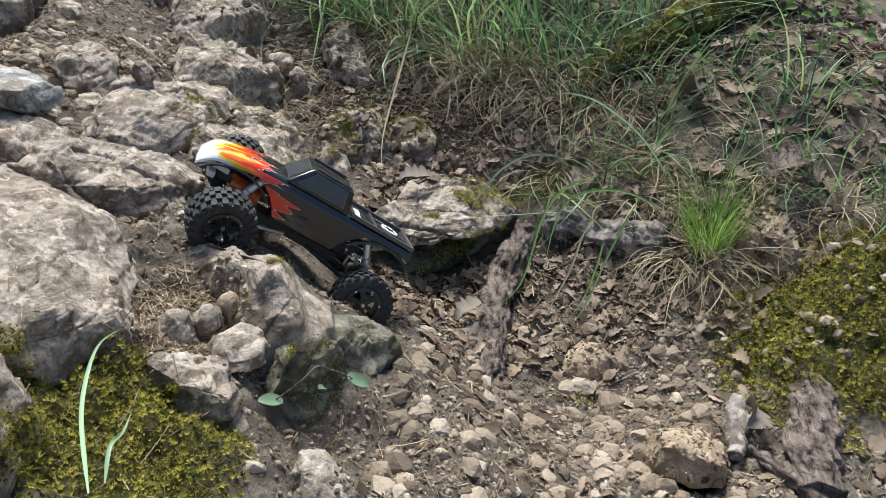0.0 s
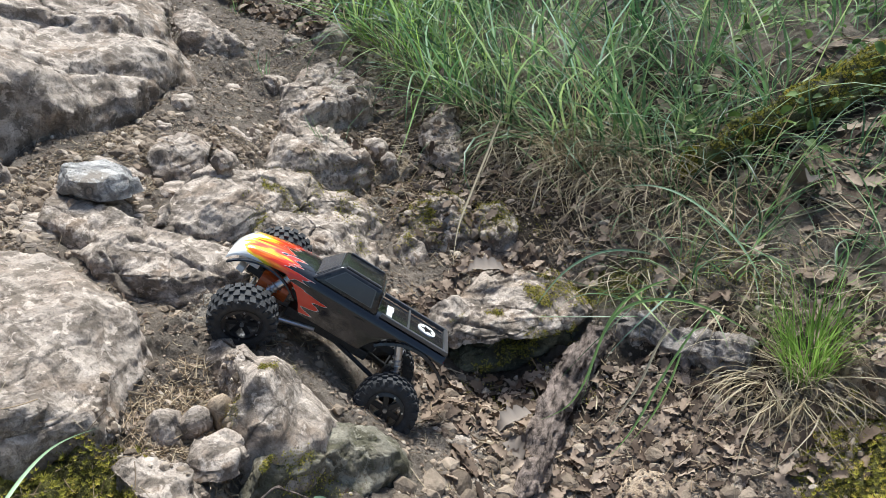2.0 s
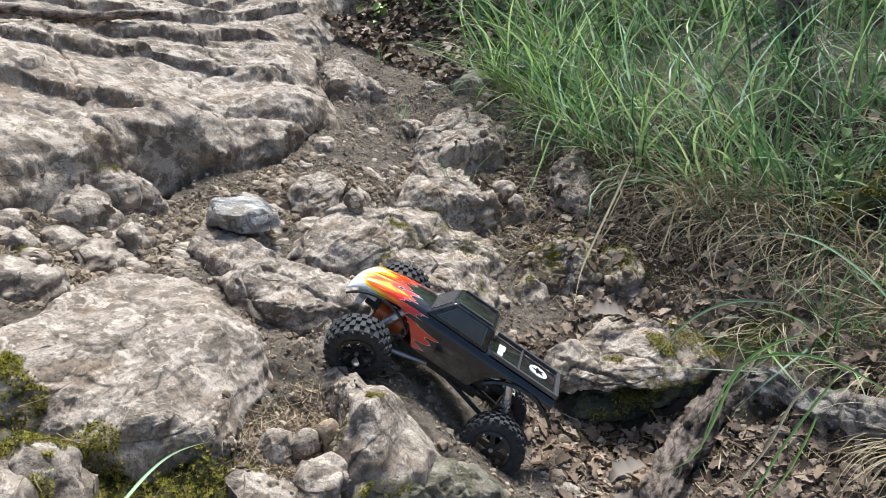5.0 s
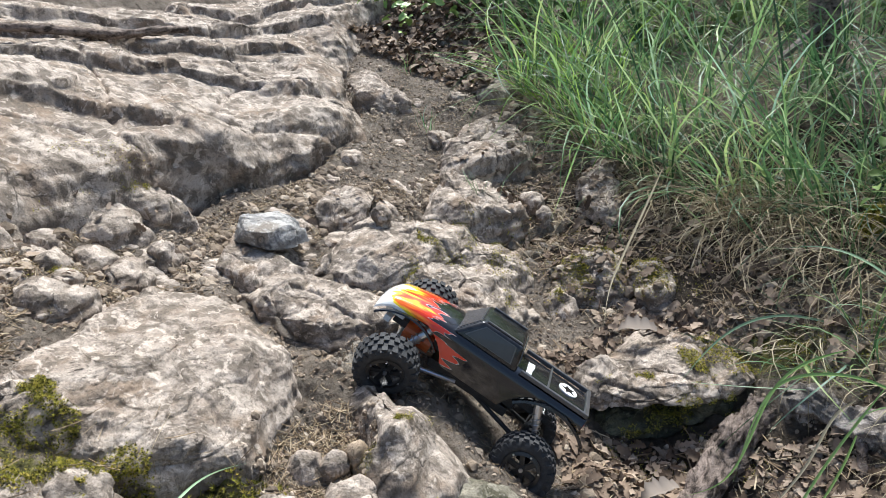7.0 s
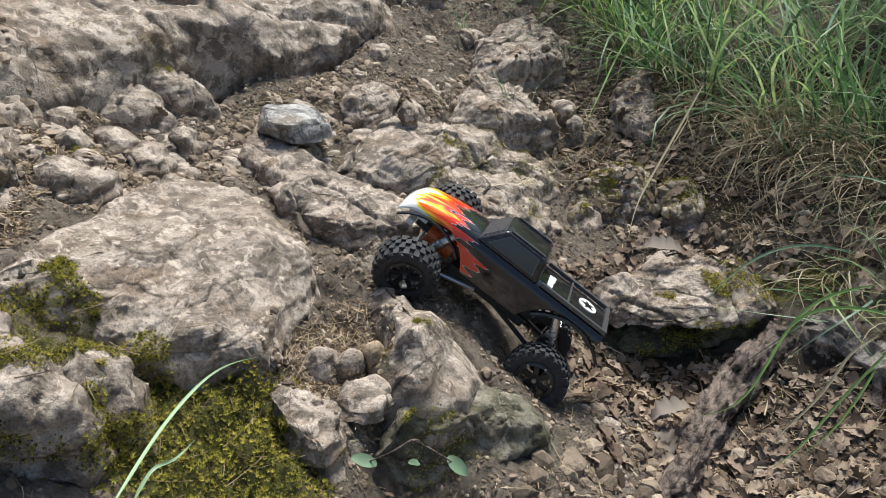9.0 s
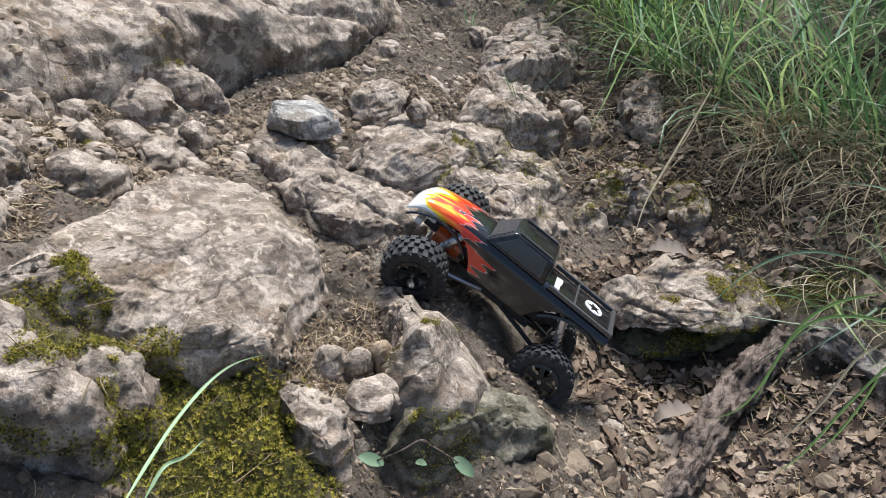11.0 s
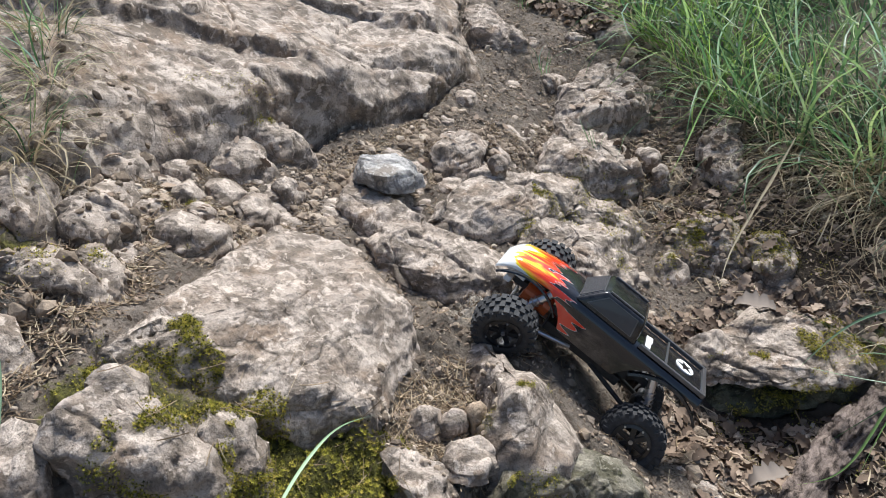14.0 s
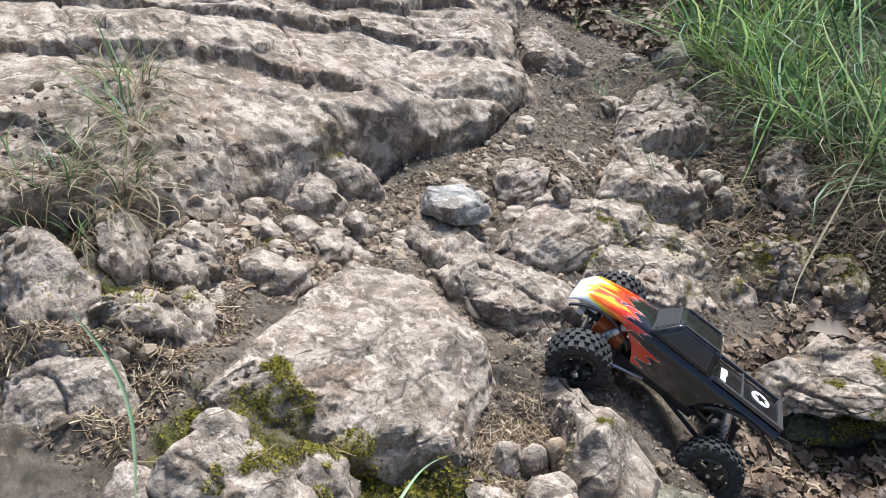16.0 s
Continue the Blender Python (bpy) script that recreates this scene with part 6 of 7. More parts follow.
# sunlight on this clump is put into its brighter blade colour
grass("sunlit_grass", [(-0.79, 2.86, 0.10), (-0.64, 2.78, 0.10), (-0.46, 2.64, 0.10), (-0.70, 3.05, 0.12), (-0.32, 2.72, 0.10), (-0.50, 2.90, 0.11)], 34, 0.18, 0.50, LIME_GRASS, "grass at the edge of the bank, sunlight painted in as bright yellow-green", 0.0030, (0.3, 1.4), -2.4, 0.15)
grass("front_grass", LOW, 20, 0.20, 0.50, GRASS, "long green blades arching down over the bank's edge", 0.0032, (0.2, 1.4), -2.1, 0.25)
grass("thin_grass", MAIN + LOW, 28, 0.12, 0.38, GRASS, "thin green blades among the tufts", 0.0020, (0.3, 1.5), -2.1, 0.15)
grass("dry_grass", MAIN + LOW, 26, 0.12, 0.42, STRAW, "dead straw blades hanging among the green grass", 0.0016, (-0.2, 1.3), -1.8, 0.25)
grass("hanging_straw", [(-0.20, 2.36, 0.05), (0.00, 2.27, 0.08), (0.14, 2.20, 0.08), (0.26, 2.14, 0.08), (0.36, 2.08, 0.07), (0.46, 2.04, 0.07), (0.08, 2.22, 0.06)], 190, 0.12, 0.40, STRAW, "straw-coloured dead grass hanging down the bank", 0.0015, (-0.5, 1.1), -1.7, 0.45)
grass("scrub_grass", [(0.31, 2.01, 0.07), (0.50, 1.95, 0.08), (0.82, 1.79, 0.08), (0.92, 1.66, 0.08), (0.93, 1.95, 0.1), (0.38, 1.80, 0.05), (0.73, 2.0, 0.08), (0.6, 2.15, 0.09), (0.66, 1.72, 0.07), (0.48, 1.82, 0.06), (1.0, 1.5, 0.08)], 48, 0.12, 0.36, GRASS, "loose green grass blades over fallen leaves", 0.0021, (0.5, 1.4))
grass("fine_grass", [(0.60, 1.565, 0.045)], 560, 0.13, 0.27, LIME_GRASS, "tuft of fine bright green grass", 0.0010, (1.05, 1.56))
grass("tuft_straw", [(0.56, 1.54, 0.05), (0.61, 1.53, 0.05), (0.52, 1.56, 0.04)], 150, 0.12, 0.30, STRAW, "withered straw round the foot of a tuft", 0.0012, (-0.3, 0.9), -1.9, 0.6)
grass("bank_grass", [(0.33, 1.74, 0.04), (0.40, 1.70, 0.04), (0.26, 1.77, 0.04)], 22, 0.2, 0.42, GRASS, "long blades arching over the gully's edge", 0.0024, (0.3, 1.2), -2.3, 0.7)
grass("path_grass", [(-0.95, 2.36, 0.03), (-1.2, 2.7, 0.03), (-0.62, 2.06, 0.02)], 60, 0.05, 0.12, GRASS, "small green grass tuft on the path", 0.0013, (0.9, 1.5))
grass("left_grass", [(-1.13, 0.78, 0.05), (-1.18, 0.68, 0.06), (-1.36, 1.0, 0.05), (-1.25, 0.9, 0.05)], 70, 0.10, 0.24, GRASS, "thin green and dry grass on the outcrop", 0.0016, (0.4, 1.4))
grass("left_straw", [(-1.12, 0.76, 0.06), (-1.17, 0.68, 0.07), (-1.36, 0.98, 0.06), (-1.24, 0.9, 0.05)], 150, 0.10, 0.26, STRAW, "thin dry straw lying over the outcrop", 0.0015, (0.1, 1.0), -0.5, 0.4)


grass("scrub_straw", [(0.36, 1.98, 0.08), (0.55, 1.86, 0.08), (0.75, 1.75, 0.08), (0.46, 1.74, 0.05), (0.9, 1.6, 0.08), (0.28, 1.86, 0.06)], 120, 0.10, 0.30, STRAW, "loose dry straw over fallen leaves", 0.0014, (-0.1, 0.8))
moss("scrub_moss", 9000, (0.42, 1.80, 0.24, 0.22, 0.16, 0.14), "yellow-green moss between straw and leaves", 0.2, 15, 0.001, 0.0036, True)

grass("foot_straw", [(-1.15, 0.63, 0.05), (-1.11, 0.70, 0.05), (-1.12, 0.78, 0.05), (-1.23, 0.65, 0.05)], 75, 0.08, 0.22, STRAW, "tuft of dry yellow straw at the foot of the bedrock", 0.0013, (0.1, 1.2), 0.3, 0.3)
grass("foot_grass", [(-1.15, 0.63, 0.05), (-1.11, 0.70, 0.05), (-1.12, 0.78, 0.05), (-1.23, 0.65, 0.05)], 22, 0.08, 0.20, GRASS, "thin green blades among the dry straw", 0.0013, (0.4, 1.4))


# ---- roots, wood and single things ----
def limb(name, pts, radii, material, seed=0, gnarl=0.18, parent=None, plates=0.0):
    """A gnarled round piece of wood along a smooth line, closed at both ends."""
    pts, radii = np.array(pts, float), np.array(radii, float)
    m = len(pts)
    length = np.linalg.norm(np.diff(pts, axis=0), axis=1).sum()
    rows = int(np.clip(length / (0.003 if plates else 0.005), 24, 160))
    t = np.linspace(0, m - 1, rows)
    k = np.clip(t.astype(int), 0, m - 2)
    f = (t - k)[:, None]
    ext = np.concatenate([[2 * pts[0] - pts[1]], pts, [2 * pts[-1] - pts[-2]]])
    p0, p1, p2, p3 = ext[k], ext[k + 1], ext[k + 2], ext[k + 3]
    line = 0.5 * (2 * p1 + (p2 - p0) * f + (2 * p0 - 5 * p1 + 4 * p2 - p3) * f ** 2 + (3 * p1 - p0 - 3 * p2 + p3) * f ** 3)
    rad = np.interp(t, np.arange(m), radii)
    tan = np.gradient(line, axis=0)
    tan /= np.linalg.norm(tan, axis=1, keepdims=True)
    ref = np.array([0.21, 0.33, 0.92])
    u = np.cross(tan, ref)
    u /= np.linalg.norm(u, axis=1, keepdims=True)
    v = np.cross(tan, u)
    n = 64 if plates else 28
    a = np.linspace(0, 2 * math.pi, n, endpoint=False)
    d = u[:, None] * np.cos(a)[None, :, None] + v[:, None] * np.sin(a)[None, :, None]
    co = line[:, None] + d * rad[:, None, None]
    q = co.reshape(-1, 3)
    rr = 1.0 / max(radii.max(), 0.004)
    stretch = np.stack([(np.repeat(t, n) * 0.6), np.tile(np.cos(a), rows) * 2.2, np.tile(np.sin(a), rows) * 2.2], -1)
    wig = gnarl * (fbm(q * 0.9 * rr, 3, seed) + 0.5 * ridged(stretch * [1.3, 2.6, 2.6], 3, seed + 3))
    co = co + d * (wig.reshape(rows, n) * rad[:, None])[..., None]
    if plates:
        # scales of bark, longer than wide, lifting at their edges
        q = facets(co.reshape(-1, 3), plates, seed + 50, 0.9, (1.7, 0.7, 1.7))
        co = (q + d.reshape(-1, 3) * (0.004 * crag(q * 45, seed + 51) + 0.003 * crag(q * 110, seed + 52))[:, None]).reshape(co.shape)
    verts = np.concatenate([co.reshape(-1, 3), line[:1], line[-1:]])
    quads = [tuple(r) for r in grid_faces(rows, n, wrap=True).tolist()]
    s0, e0 = rows * n, rows * n + 1
    quads += [(s0, j, (j + 1) % n) for j in range(n)] + [(e0, (rows - 1) * n + (j + 1) % n, (rows - 1) * n + j) for j in range(n)]
    bm = bmesh.new()
    me = bpy.data.meshes.new(name)
    me.from_pydata(verts.tolist(), [], quads)
    bm.from_mesh(me)
    bpy.data.meshes.remove(me)
    return part(name, bm, material, parent, smooth=True)


tagged(limb("tree_root", [(0.22, 1.715, 0.115), (0.28, 1.70, 0.118), (0.34, 1.665, 0.105), (0.42, 1.62, 0.115), (0.50, 1.58, 0.12)], [0.026, 0.034, 0.024, 0.036, 0.030], PALE_BARK, 3, 0.55, None, 0.022), "gnarled pale root at the gully's edge", "root")
tagged(limb("tree_root", [(0.19, 1.70, 0.085), (0.14, 1.61, 0.055), (0.105, 1.52, 0.015), (0.085, 1.40, -0.005), (0.07, 1.28, -0.015), (0.04, 1.14, -0.02)], [0.034, 0.038, 0.034, 0.036, 0.032, 0.022], BARK, 5, 0.32, None, 0.03), "brown root running down into the gully", "root")
tagged(limb("tree_root", [(0.37, 1.60, 0.10), (0.375, 1.53, 0.03), (0.37, 1.45, -0.03)], [0.010, 0.009, 0.010], BARK, 7, 0.2), "thin upright root under the bank", "root")
tagged(limb("bark_log", [(0.735, 1.24, -0.005), (0.70, 1.15, -0.02), (0.66, 1.03, -0.04), (0.64, 0.95, -0.05)], [0.028, 0.040, 0.042, 0.038], BARK, 9, 0.34, None, 0.026), "short length of flaking grey-brown bark", "log")
tagged(limb("bark_chip", [(0.565, 1.17, -0.01), (0.545, 1.10, -0.02), (0.52, 1.03, -0.03)], [0.012, 0.022, 0.012], PALE_BARK, 11, 0.4), "curled chip of weathered grey bark", "bark")
tagged(limb("bark_chip", [(0.55, 1.05, -0.03), (0.60, 0.99, -0.03), (0.66, 0.90, -0.04)], [0.010, 0.014, 0.010], BARK, 12, 0.3), "broken brown stick beside the bark", "stick")
branch = limb("fallen_branch", [(0.36, 2.08, 0.36), (0.43, 2.12, 0.395), (0.66, 2.23, 0.49), (0.82, 2.33, 0.53), (1.00, 2.44, 0.585), (1.25, 2.60, 0.66)], [0.018, 0.034, 0.048, 0.050, 0.052, 0.055], MOSSY_BARK, 13, 0.30)
tagged(branch, "thick mossy dark branch lying through the scrub", "branch")
bv = np.array([v.co[:] for v in branch.data.vertices])
bw = np.array([v.normal[:] for v in branch.data.vertices])
ids = np.nonzero((bw[:, 2] > -0.3) & (fbm(bv * 14, 2, 341) + 0.5 * bw[:, 2] > 0.1))[0]
ids = rng.choice(ids, 9000)
u, v, w = frames_on(bw[ids] + rng.normal(0, 0.2, (9000, 3)), rng.uniform(0, 6.28, 9000))
strew("branch_moss", MOSS_V, MOSS_F, bv[ids] + rng.normal(0, 0.003, (9000, 3)), u, v, w, rng.uniform(0.002, 0.006, 9000), MOSS, "thick green moss coating the fallen branch", "moss", 0.3)
tagged(limb("dead_stick", [(-1.78, 1.48, 1.165), (-1.73, 1.60, 1.14), (-1.69, 1.80, 1.10), (-1.68, 1.95, 1.095), (-1.69, 2.10, 1.09)], [0.010, 0.013, 0.012, 0.014, 0.010], BARK, 15, 0.2), "dead stick lying across the upper rocks", "stick")
tagged(limb("dead_stick", [(-1.05, 3.05, 0.98), (-0.95, 3.12, 1.00), (-0.80, 3.22, 1.06)], [0.005, 0.006, 0.005], PALE_BARK, 16, 0.2), "thin pale stick at the grass edge", "stick")
tagged(limb("dry_branch", [(0.11, 2.84, 0.69), (0.20, 2.97, 0.76), (0.30, 3.10, 0.83), (0.50, 3.34, 0.95), (0.66, 3.50, 1.06)], [0.012, 0.011, 0.011, 0.010, 0.008], PALE_BARK, 17, 0.15), "bare pale branch leaning through the grass", "branch")
tree = new("young_tree")
tagged(tree, "dark slender tree trunk rising out of the grass", "tree")
limb("trunk", [(0.235, 3.02, 0.58), (0.23, 3.03, 0.9), (0.225, 3.05, 1.4), (0.23, 3.08, 2.2), (0.20, 3.10, 3.2)], [0.046, 0.040, 0.036, 0.030, 0.02], BARK, 19, 0.14, tree)
for sx_, sy_, top_, sd in ((0.10, 0.02, 1.9, 21), (-0.12, 0.08, 2.4, 22)):
    limb("limb", [(0.228, 3.06, top_ - 0.25), (0.228 + 2 * sx_, 3.07 + 2 * sy_, top_), (0.228 + 5 * sx_, 3.1 + 4 * sy_, top_ + 0.35)], [0.016, 0.012, 0.006], BARK, sd, 0.1, tree)

# loose stones on the outcrop
LOOSE = [
    ("loose_stone", (-0.88, 1.475, 0.592), (-0.22, -0.08), 0.004, 0.045, [(-0.965, 1.42), (-0.93, 1.52), (-0.85, 1.565), (-0.80, 1.52), (-0.815, 1.43), (-0.89, 1.38)], GREY_STONE, "flat blue-grey stone lying loose on the rocks"),
    ("small_stone", (-0.413, 0.948, 0.344), (-0.1, 0.0), 0.024, 0.035, [(-0.443, 0.935), (-0.432, 0.968), (-0.405, 0.978), (-0.385, 0.957), (-0.395, 0.922), (-0.425, 0.915)], LIMESTONE, "small rounded pale stone in the earth pocket"),
    ("small_stone", (-0.373, 0.973, 0.338), (-0.1, 0.0), 0.022, 0.03, [(-0.394, 0.965), (-0.385, 0.99), (-0.362, 0.995), (-0.350, 0.975), (-0.36, 0.950), (-0.383, 0.945)], LIMESTONE, "small rounded pale stone in the earth pocket"),
    ("small_stone", (-0.347, 0.999, 0.342), (-0.1, 0.0), 0.022, 0.03, [(-0.363, 0.992), (-0.357, 1.015), (-0.34, 1.02), (-0.330, 1.002), (-0.34, 0.982)], TAN_STONE, "small pointed tan stone in the earth pocket"),
    ("flat_stone", (-0.31, 0.936, 0.318), (-0.12, 0.05), 0.004, 0.018, [(-0.35, 0.91), (-0.34, 0.955), (-0.30, 0.972), (-0.27, 0.955), (-0.28, 0.915), (-0.32, 0.895)], LIMESTONE, "flat pale stone chip at the pocket's lip"),
    ("upright_stone", (-0.715, 1.69, 0.555), (-0.1, 0.0), 0.012, 0.05, [(-0.735, 1.675), (-0.728, 1.71), (-0.705, 1.715), (-0.693, 1.69), (-0.705, 1.665)], LIMESTONE, "small pale stone standing upright on the ridge"),
    ("pale_stone", (-0.52, 2.20, 0.435), (-0.1, 0.1), 0.012, 0.04, [(-0.56, 2.19), (-0.54, 2.225), (-0.50, 2.23), (-0.48, 2.20), (-0.50, 2.17), (-0.54, 2.165)], LIMESTONE, "pale stone chip in the dark earth"),
    ("pale_stone", (-0.465, 2.15, 0.40), (-0.1, 0.1), 0.015, 0.04, [(-0.49, 2.14), (-0.475, 2.175), (-0.45, 2.175), (-0.44, 2.145), (-0.465, 2.12)], LIMESTONE, "rounded pale stone in the dark earth"),
]
for k, (name, centre, slope, crown, depth, plan, material, label) in enumerate(LOOSE):
    tagged(rock(name, centre, slope, crown, depth, plan, material, 900 + 7 * k, flare=-0.15, rough=0.55 if name == "loose_stone" else 0.9, edge=0.12 if name == "loose_stone" else 1.0, cuts=24), label, "stone")


def single_leaf(name, at, size, heading, pitch, roll, material, label, lobes=0.84, curl=1.0, wide=1.1):
    t, f = leaf_shape(lobes, 13)
    t = t * [1, wide, curl]
    m = pose(*at, pitch, roll, heading)
    co = np.array([m @ Vector(p * size) for p in t])
    back = co - np.array(m.to_3x3() @ Vector((0, 0, 0.0008)))
    n = len(co)
    f2 = [r for r in f] + [[n + i for i in r[::-1]] for r in f]
    ob = put(name, np.concatenate([co, back]), f2, material)
    return tagged(ob, label, "leaf") if label else ob


PALE_LEAF = plain("pale_dead_leaf", (0.20, 0.165, 0.135), 0.8, 0, 0.2, 0.6, 90)
single_leaf("dead_leaf", (0.035, 1.40, 0.052), 0.08, 40, 12, -10, PALE_LEAF, "large curled grey-brown dead leaf on a root", 0.55, 1.7)
single_leaf("dead_leaf", (0.055, 1.34, 0.025), 0.075, -70, 35, 20, PALE_LEAF, "folded grey-brown dead leaf hanging from a root", 0.55, 1.6)
single_leaf("dead_leaf", (-0.10, 1.40, 0.06), 0.05, 80, 50, 20, PALE_LEAF, "pale dead leaf standing on edge in the gully", 0.55, 1.4)
single_leaf("dead_leaf", (-0.10, 1.78, 0.215), 0.09, 10, 20, 0, PALE_LEAF, "grey dead leaf beside the ledge stone", 0.55, 1.4)
single_leaf("dead_leaf", (0.62, 1.95, 0.37), 0.13, 100, 40, 25, PALE_LEAF, "large curled dead leaf under the scrub", 0.55, 1.7)
single_leaf("dead_leaf", (0.80, 1.66, 0.27), 0.14, 20, 15, -10, BARK, "large brown dead leaf beside a pale rock", 0.55, 1.4)
single_leaf("dead_leaf", (0.56, 1.10, 0.01), 0.10, 70, 60, 15, PALE_LEAF, "upright curled grey leaf in the gully", 0.55, 1.6)

# a seedling with three round leaves on the block's face
SAGE = plain("sage_green_leaf", (0.15, 0.225, 0.13), 0.6, 0, 0.3, 0.5, 60)
seedling = new("seedling")
tagged(seedling, "small seedling with oval sage-green leaves over mossy stone", "plant")
limb("stem", [(-0.205, 0.92, 0.275), (-0.20, 0.895, 0.30), (-0.225, 0.875, 0.285), (-0.26, 0.862, 0.265)], [0.0016, 0.0014, 0.0012, 0.001], BARK, 31, 0.1, seedling)
limb("stem", [(-0.20, 0.895, 0.30), (-0.18, 0.905, 0.285), (-0.15, 0.925, 0.25)], [0.0013, 0.0012, 0.001], BARK, 32, 0.1, seedling)
for at, size, head, roll in (((-0.264, 0.858, 0.268), 0.038, 30, 25), ((-0.147, 0.922, 0.252), 0.038, -10, 25), ((-0.195, 0.885, 0.268), 0.024, 80, 35)):
    lf = single_leaf("leaf", at, size, head, 35, roll, SAGE, "", 1.0, 0.5, 0.78)
    lf.parent = seedling
seedling.location = (0.020, -0.030, 0.017)

# single long blades on the mossy bank
def long_blade(pts, width, material, label):
    pts = np.array(pts, float)
    n = 40
    t = np.linspace(0, 1, n)
    b = np.stack([np.interp(t, np.linspace(0, 1, len(pts)), pts[:, k]) for k in range(3)], -1)
    for _ in range(30):
        b[1:-1] = (b[:-2] + b[1:-1] * 2 + b[2:]) / 4
    side = np.cross(np.gradient(b, axis=0), [0.5, -0.7, 0.5])
    side /= np.linalg.norm(side, axis=1, keepdims=True)
    w = (width * np.clip(np.minimum(t * 4 + 0.4, (1 - t) * 2.2), 0.05, 1))[:, None]
    up_ = np.cross(side, np.gradient(b, axis=0))
    up_ /= np.linalg.norm(up_, axis=1, keepdims=True)
    co = np.stack([b + side * w + up_ * w * 0.4, b, b - side * w + up_ * w * 0.4], 1).reshape(-1, 3)
    f = []
    for k in range(n - 1):
        a = 3 * k
        f += [[a, a + 1, a + 4, a + 3], [a + 1, a + 2, a + 5, a + 4]]
    return tagged(put("grass_blade", co, f, material), label, "grass", "single grass blades")


BLADE = plain("blue_green_blade", (0.23, 0.33, 0.18), 0.5, 0, 0.4, 0.4, 40)
BRIGHT_BLADE = plain("bright_green_blade", (0.25, 0.38, 0.10), 0.45, 0, 0.4, 0.4, 40)
STRAW_BLADE = plain("straw_blade", (0.50, 0.42, 0.27), 0.6, 0, 0.3, 0.5, 40)
long_blade([(-0.324, 0.514, 0.439), (-0.360, 0.578, 0.438), (-0.395, 0.642, 0.437), (-0.417, 0.719, 0.442), (-0.438, 0.787, 0.430), (-0.437, 0.858, 0.397)], 0.0024, BLADE, "long blue-green grass blade bent over the mossy bank")
long_blade([(-0.321, 0.537, 0.428), (-0.329, 0.576, 0.446), (-0.329, 0.604, 0.432), (-0.333, 0.639, 0.435)], 0.0022, BLADE, "short green blade beside the long one")
long_blade([(0.341, 1.714, 0.238), (0.260, 1.653, 0.239), (0.212, 1.595, 0.208), (0.188, 1.536, 0.145), (0.164, 1.477, 0.082), (0.133, 1.436, 0.060), (0.084, 1.398, 0.063)], 0.0030, BRIGHT_BLADE, "long bright green blade hanging into the gully")
long_blade([(0.333, 1.890, 0.203), (0.258, 1.850, 0.248), (0.174, 1.793, 0.272), (0.100, 1.717, 0.252), (0.060, 1.654, 0.213), (0.029, 1.601, 0.180)], 0.0027, BLADE, "blue-green blade arching over the gully edge")
long_blade([(0.365, 1.602, 0.130), (0.341, 1.548, 0.079), (0.307, 1.488, 0.031), (0.265, 1.434, 0.002)], 0.0026, BRIGHT_BLADE, "green blade hanging in front of the root")
long_blade([(0.357, 1.674, 0.148), (0.316, 1.629, 0.137), (0.284, 1.557, 0.067), (0.230, 1.483, 0.019), (0.209, 1.446, -0.002)], 0.003, STRAW_BLADE, "straw blade hanging in front of the root")
long_blade([(-0.126, 2.215, 0.500), (-0.156, 2.095, 0.410), (-0.181, 1.987, 0.336), (-0.200, 1.892, 0.278), (-0.193, 1.808, 0.208)], 0.0028, STRAW_BLADE, "straw blade bent over the earth bank")
long_blade([(-0.368, 2.468, 0.653), (-0.403, 2.320, 0.550), (-0.410, 2.201, 0.464), (-0.419, 2.091, 0.396)], 0.0024, BRIGHT_BLADE, "green blade bent over the earth bank")
long_blade([(-0.982, 2.368, 0.630), (-0.932, 2.302, 0.569), (-0.889, 2.233, 0.512)], 0.0016, STRAW_BLADE, "thin pale stalk on the path")
long_blade([(-0.405, 0.360, 0.698), (-0.445, 0.401, 0.753), (-0.501, 0.420, 0.795), (-0.561, 0.426, 0.820), (-0.616, 0.434, 0.839)], 0.0022, BLADE, "pale green stalk leaning over the outcrop")
long_blade([(0.524, 1.713, 0.241), (0.472, 1.766, 0.324), (0.363, 1.811, 0.405), (0.281, 1.826, 0.423), (0.212, 1.826, 0.410)], 0.0027, BLADE, "blue-green blade arching over dead leaves")
long_blade([(0.474, 1.483, 0.247), (0.372, 1.480, 0.316), (0.249, 1.441, 0.321), (0.211, 1.382, 0.271), (0.186, 1.303, 0.182)], 0.0026, BRIGHT_BLADE, "green blade hanging beside the root")
long_blade([(0.402, 1.449, 0.304), (0.326, 1.357, 0.219), (0.275, 1.275, 0.147), (0.237, 1.223, 0.128)], 0.0024, BRIGHT_BLADE, "green blade leaning over the gully")

# dark scrub closing the slope behind
def scrub(name, n, poly, lift, small, large, material, label, seed):
    c = spread(n, poly, 0.2, seed)
    nor = rng.normal(0, 0.5, (len(c), 3)) + [0, -0.3, 1]
    nor /= np.linalg.norm(nor, axis=1, keepdims=True)
    u, v, w = frames_on(nor, rng.uniform(0, 6.28, len(c)))
    tpl, fcs = leaf_shape(1.0)
    z = np.where(c[:, 1] > 3.6, slope_height(c[:, 0], c[:, 1]), height_at(c[:, 0], c[:, 1]))
    strew(name, tpl, fcs, np.column_stack([c, z + lift * rng.rand(len(c)) ** 1.5]), u, v, w, rng.uniform(small, large, len(c)), material, label, "scrub", 0.05, True)


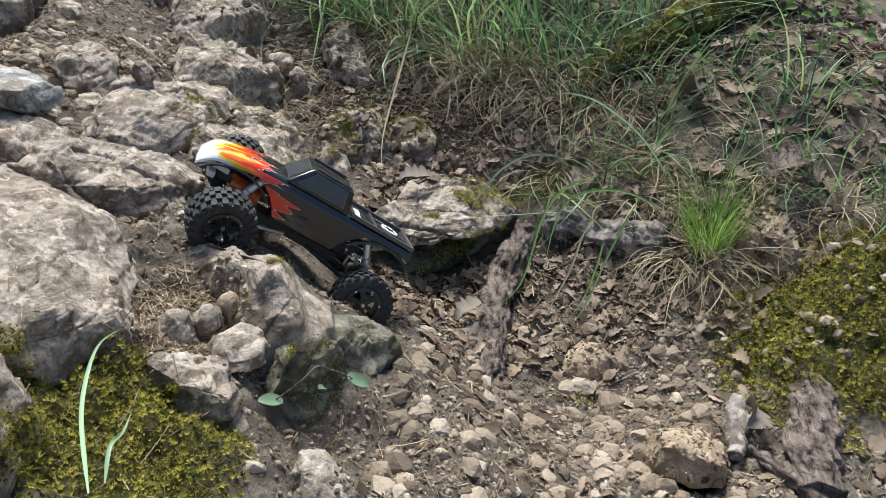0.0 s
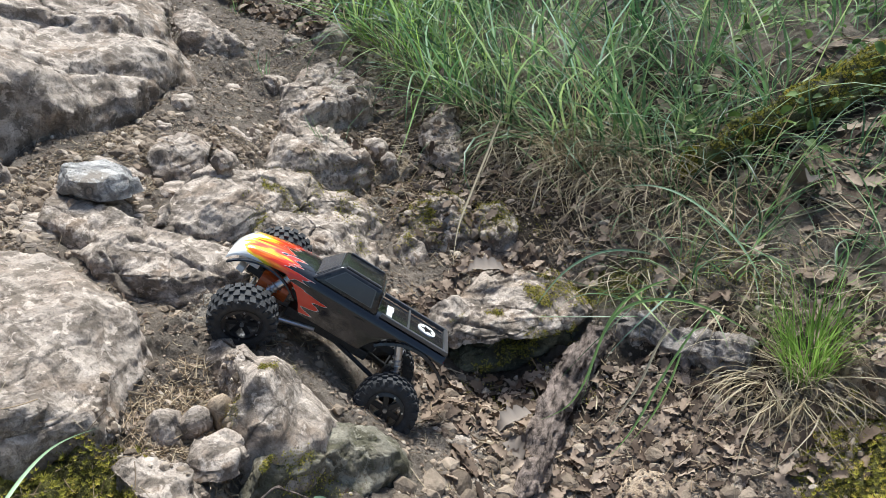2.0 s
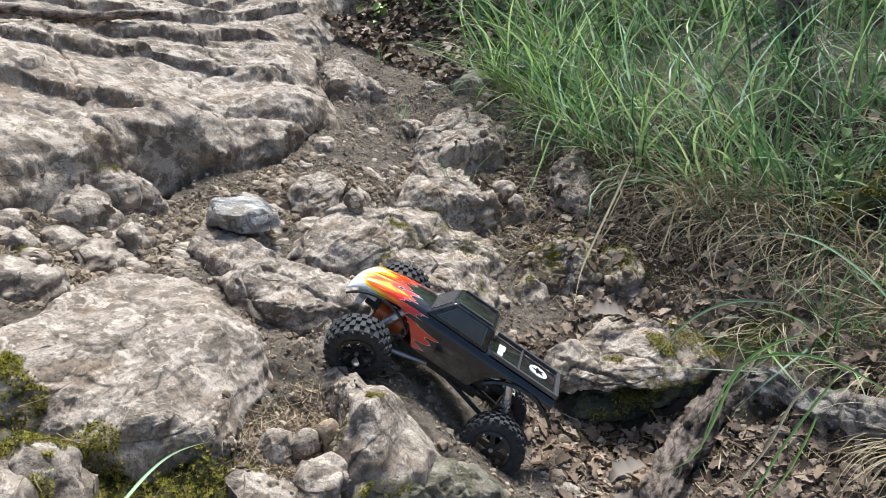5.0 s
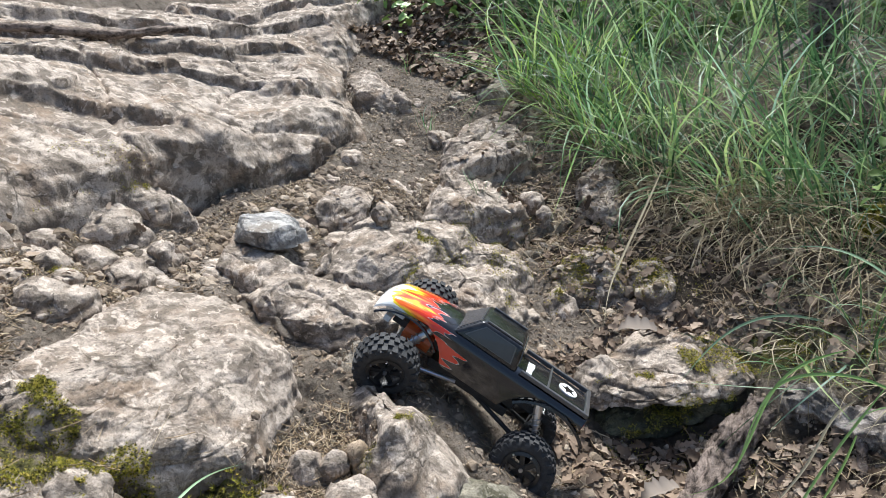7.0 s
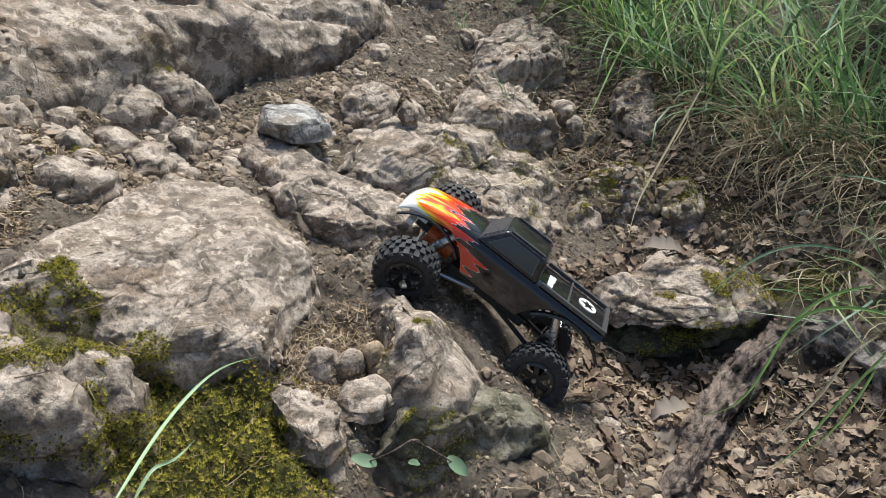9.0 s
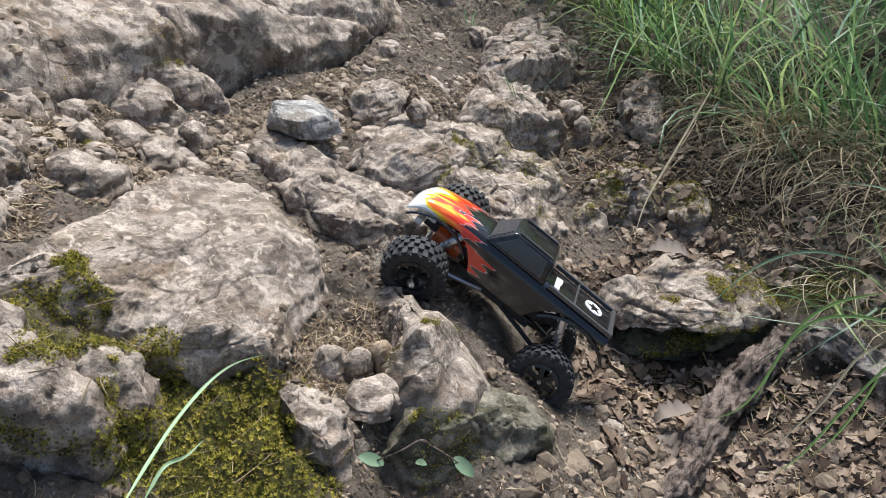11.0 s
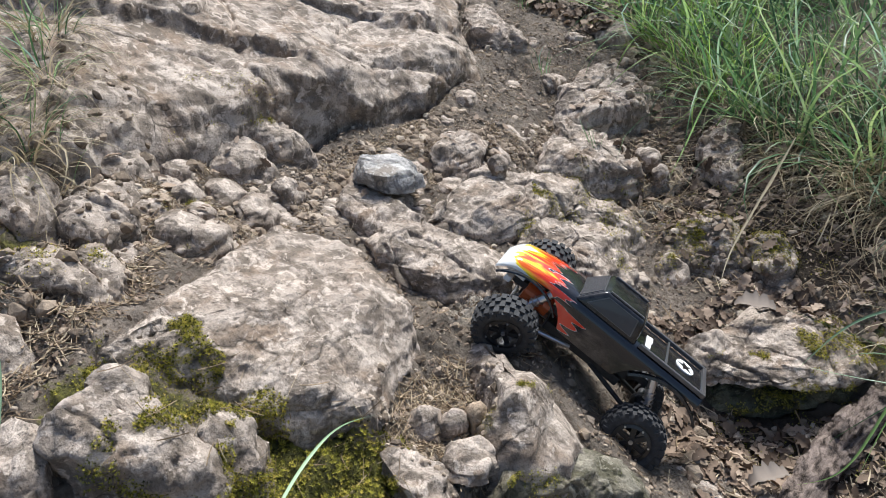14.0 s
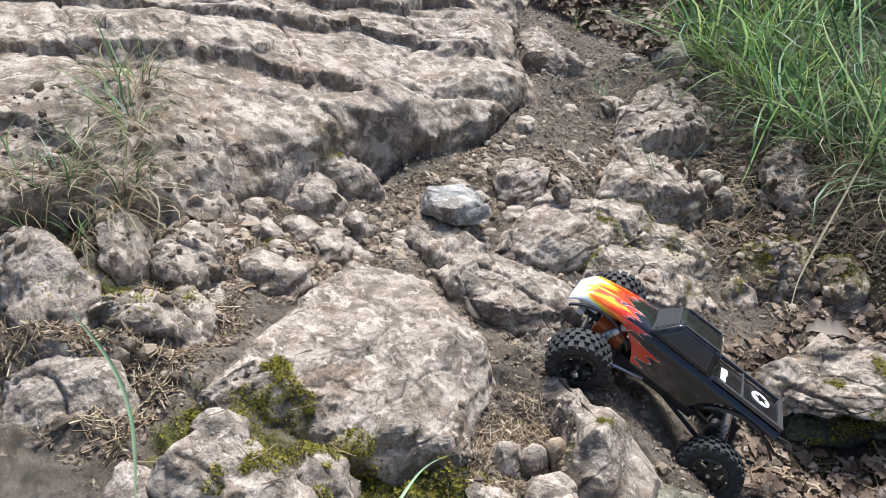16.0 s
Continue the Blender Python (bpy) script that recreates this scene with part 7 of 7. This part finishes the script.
scrub("back_scrub", 5000, [(-1.35, 3.2), (-0.9, 3.05), (0.2, 3.3), (1.3, 2.7), (1.5, 4.6), (-1.6, 4.6)], 0.45, 0.025, 0.06, LEAFLET, "dark green scrub closing the slope behind", 51)
scrub("slope_litter", 1600, [(-1.5, 2.75), (-0.85, 2.65), (-0.8, 3.3), (-1.5, 3.5)], 0.03, 0.02, 0.05, LEAF, "dark litter under the scrub", 52)
grass("back_grass", [(-0.9, 3.5, 0.14), (-0.5, 3.6, 0.15), (-0.1, 3.65, 0.15), (0.3, 3.6, 0.15), (0.6, 3.3, 0.15), (0.85, 2.9, 0.14), (0.75, 3.6, 0.15), (-1.15, 3.35, 0.08)], 45, 0.2, 0.55, GRASS, "long grass thinning out towards the scrub", 0.0038, (0.4, 1.5), -1.9, 0.2)

# low leafy scrub
c = spread(260, [(0.30, 2.05), (0.9, 1.75), (1.15, 1.5), (1.25, 2.6), (0.5, 2.7)], 0.3, 41)
nor = rng.normal(0, 0.5, (len(c), 3)) + [0, -0.3, 1]
nor /= np.linalg.norm(nor, axis=1, keepdims=True)
u, v, w = frames_on(nor, rng.uniform(0, 6.28, len(c)))
tpl, fcs = leaf_shape(1.0)
strew("scrub_foliage", tpl, fcs, np.column_stack([c, height_at(c[:, 0], c[:, 1]) + rng.uniform(0.02, 0.20, len(c))]), u, v, w, rng.uniform(0.016, 0.038, len(c)), LEAFLET, "small dark green leaves of low scrub", "scrub", 0.05, True)
c = np.array([[-1.42, 3.06]]) + rng.normal(0, 0.09, (60, 2))
nor = rng.normal(0, 0.5, (60, 3)) + [0, -0.3, 1]
nor /= np.linalg.norm(nor, axis=1, keepdims=True)
u, v, w = frames_on(nor, rng.uniform(0, 6.28, 60))
strew("bush_foliage", tpl, fcs, np.column_stack([c, height_at(c[:, 0], c[:, 1]) + rng.uniform(0.03, 0.2, 60)]), u, v, w, rng.uniform(0.03, 0.055, 60), BRIGHT_BLADE, "bright green leaves of a small bush", "bush", 0.05, True)
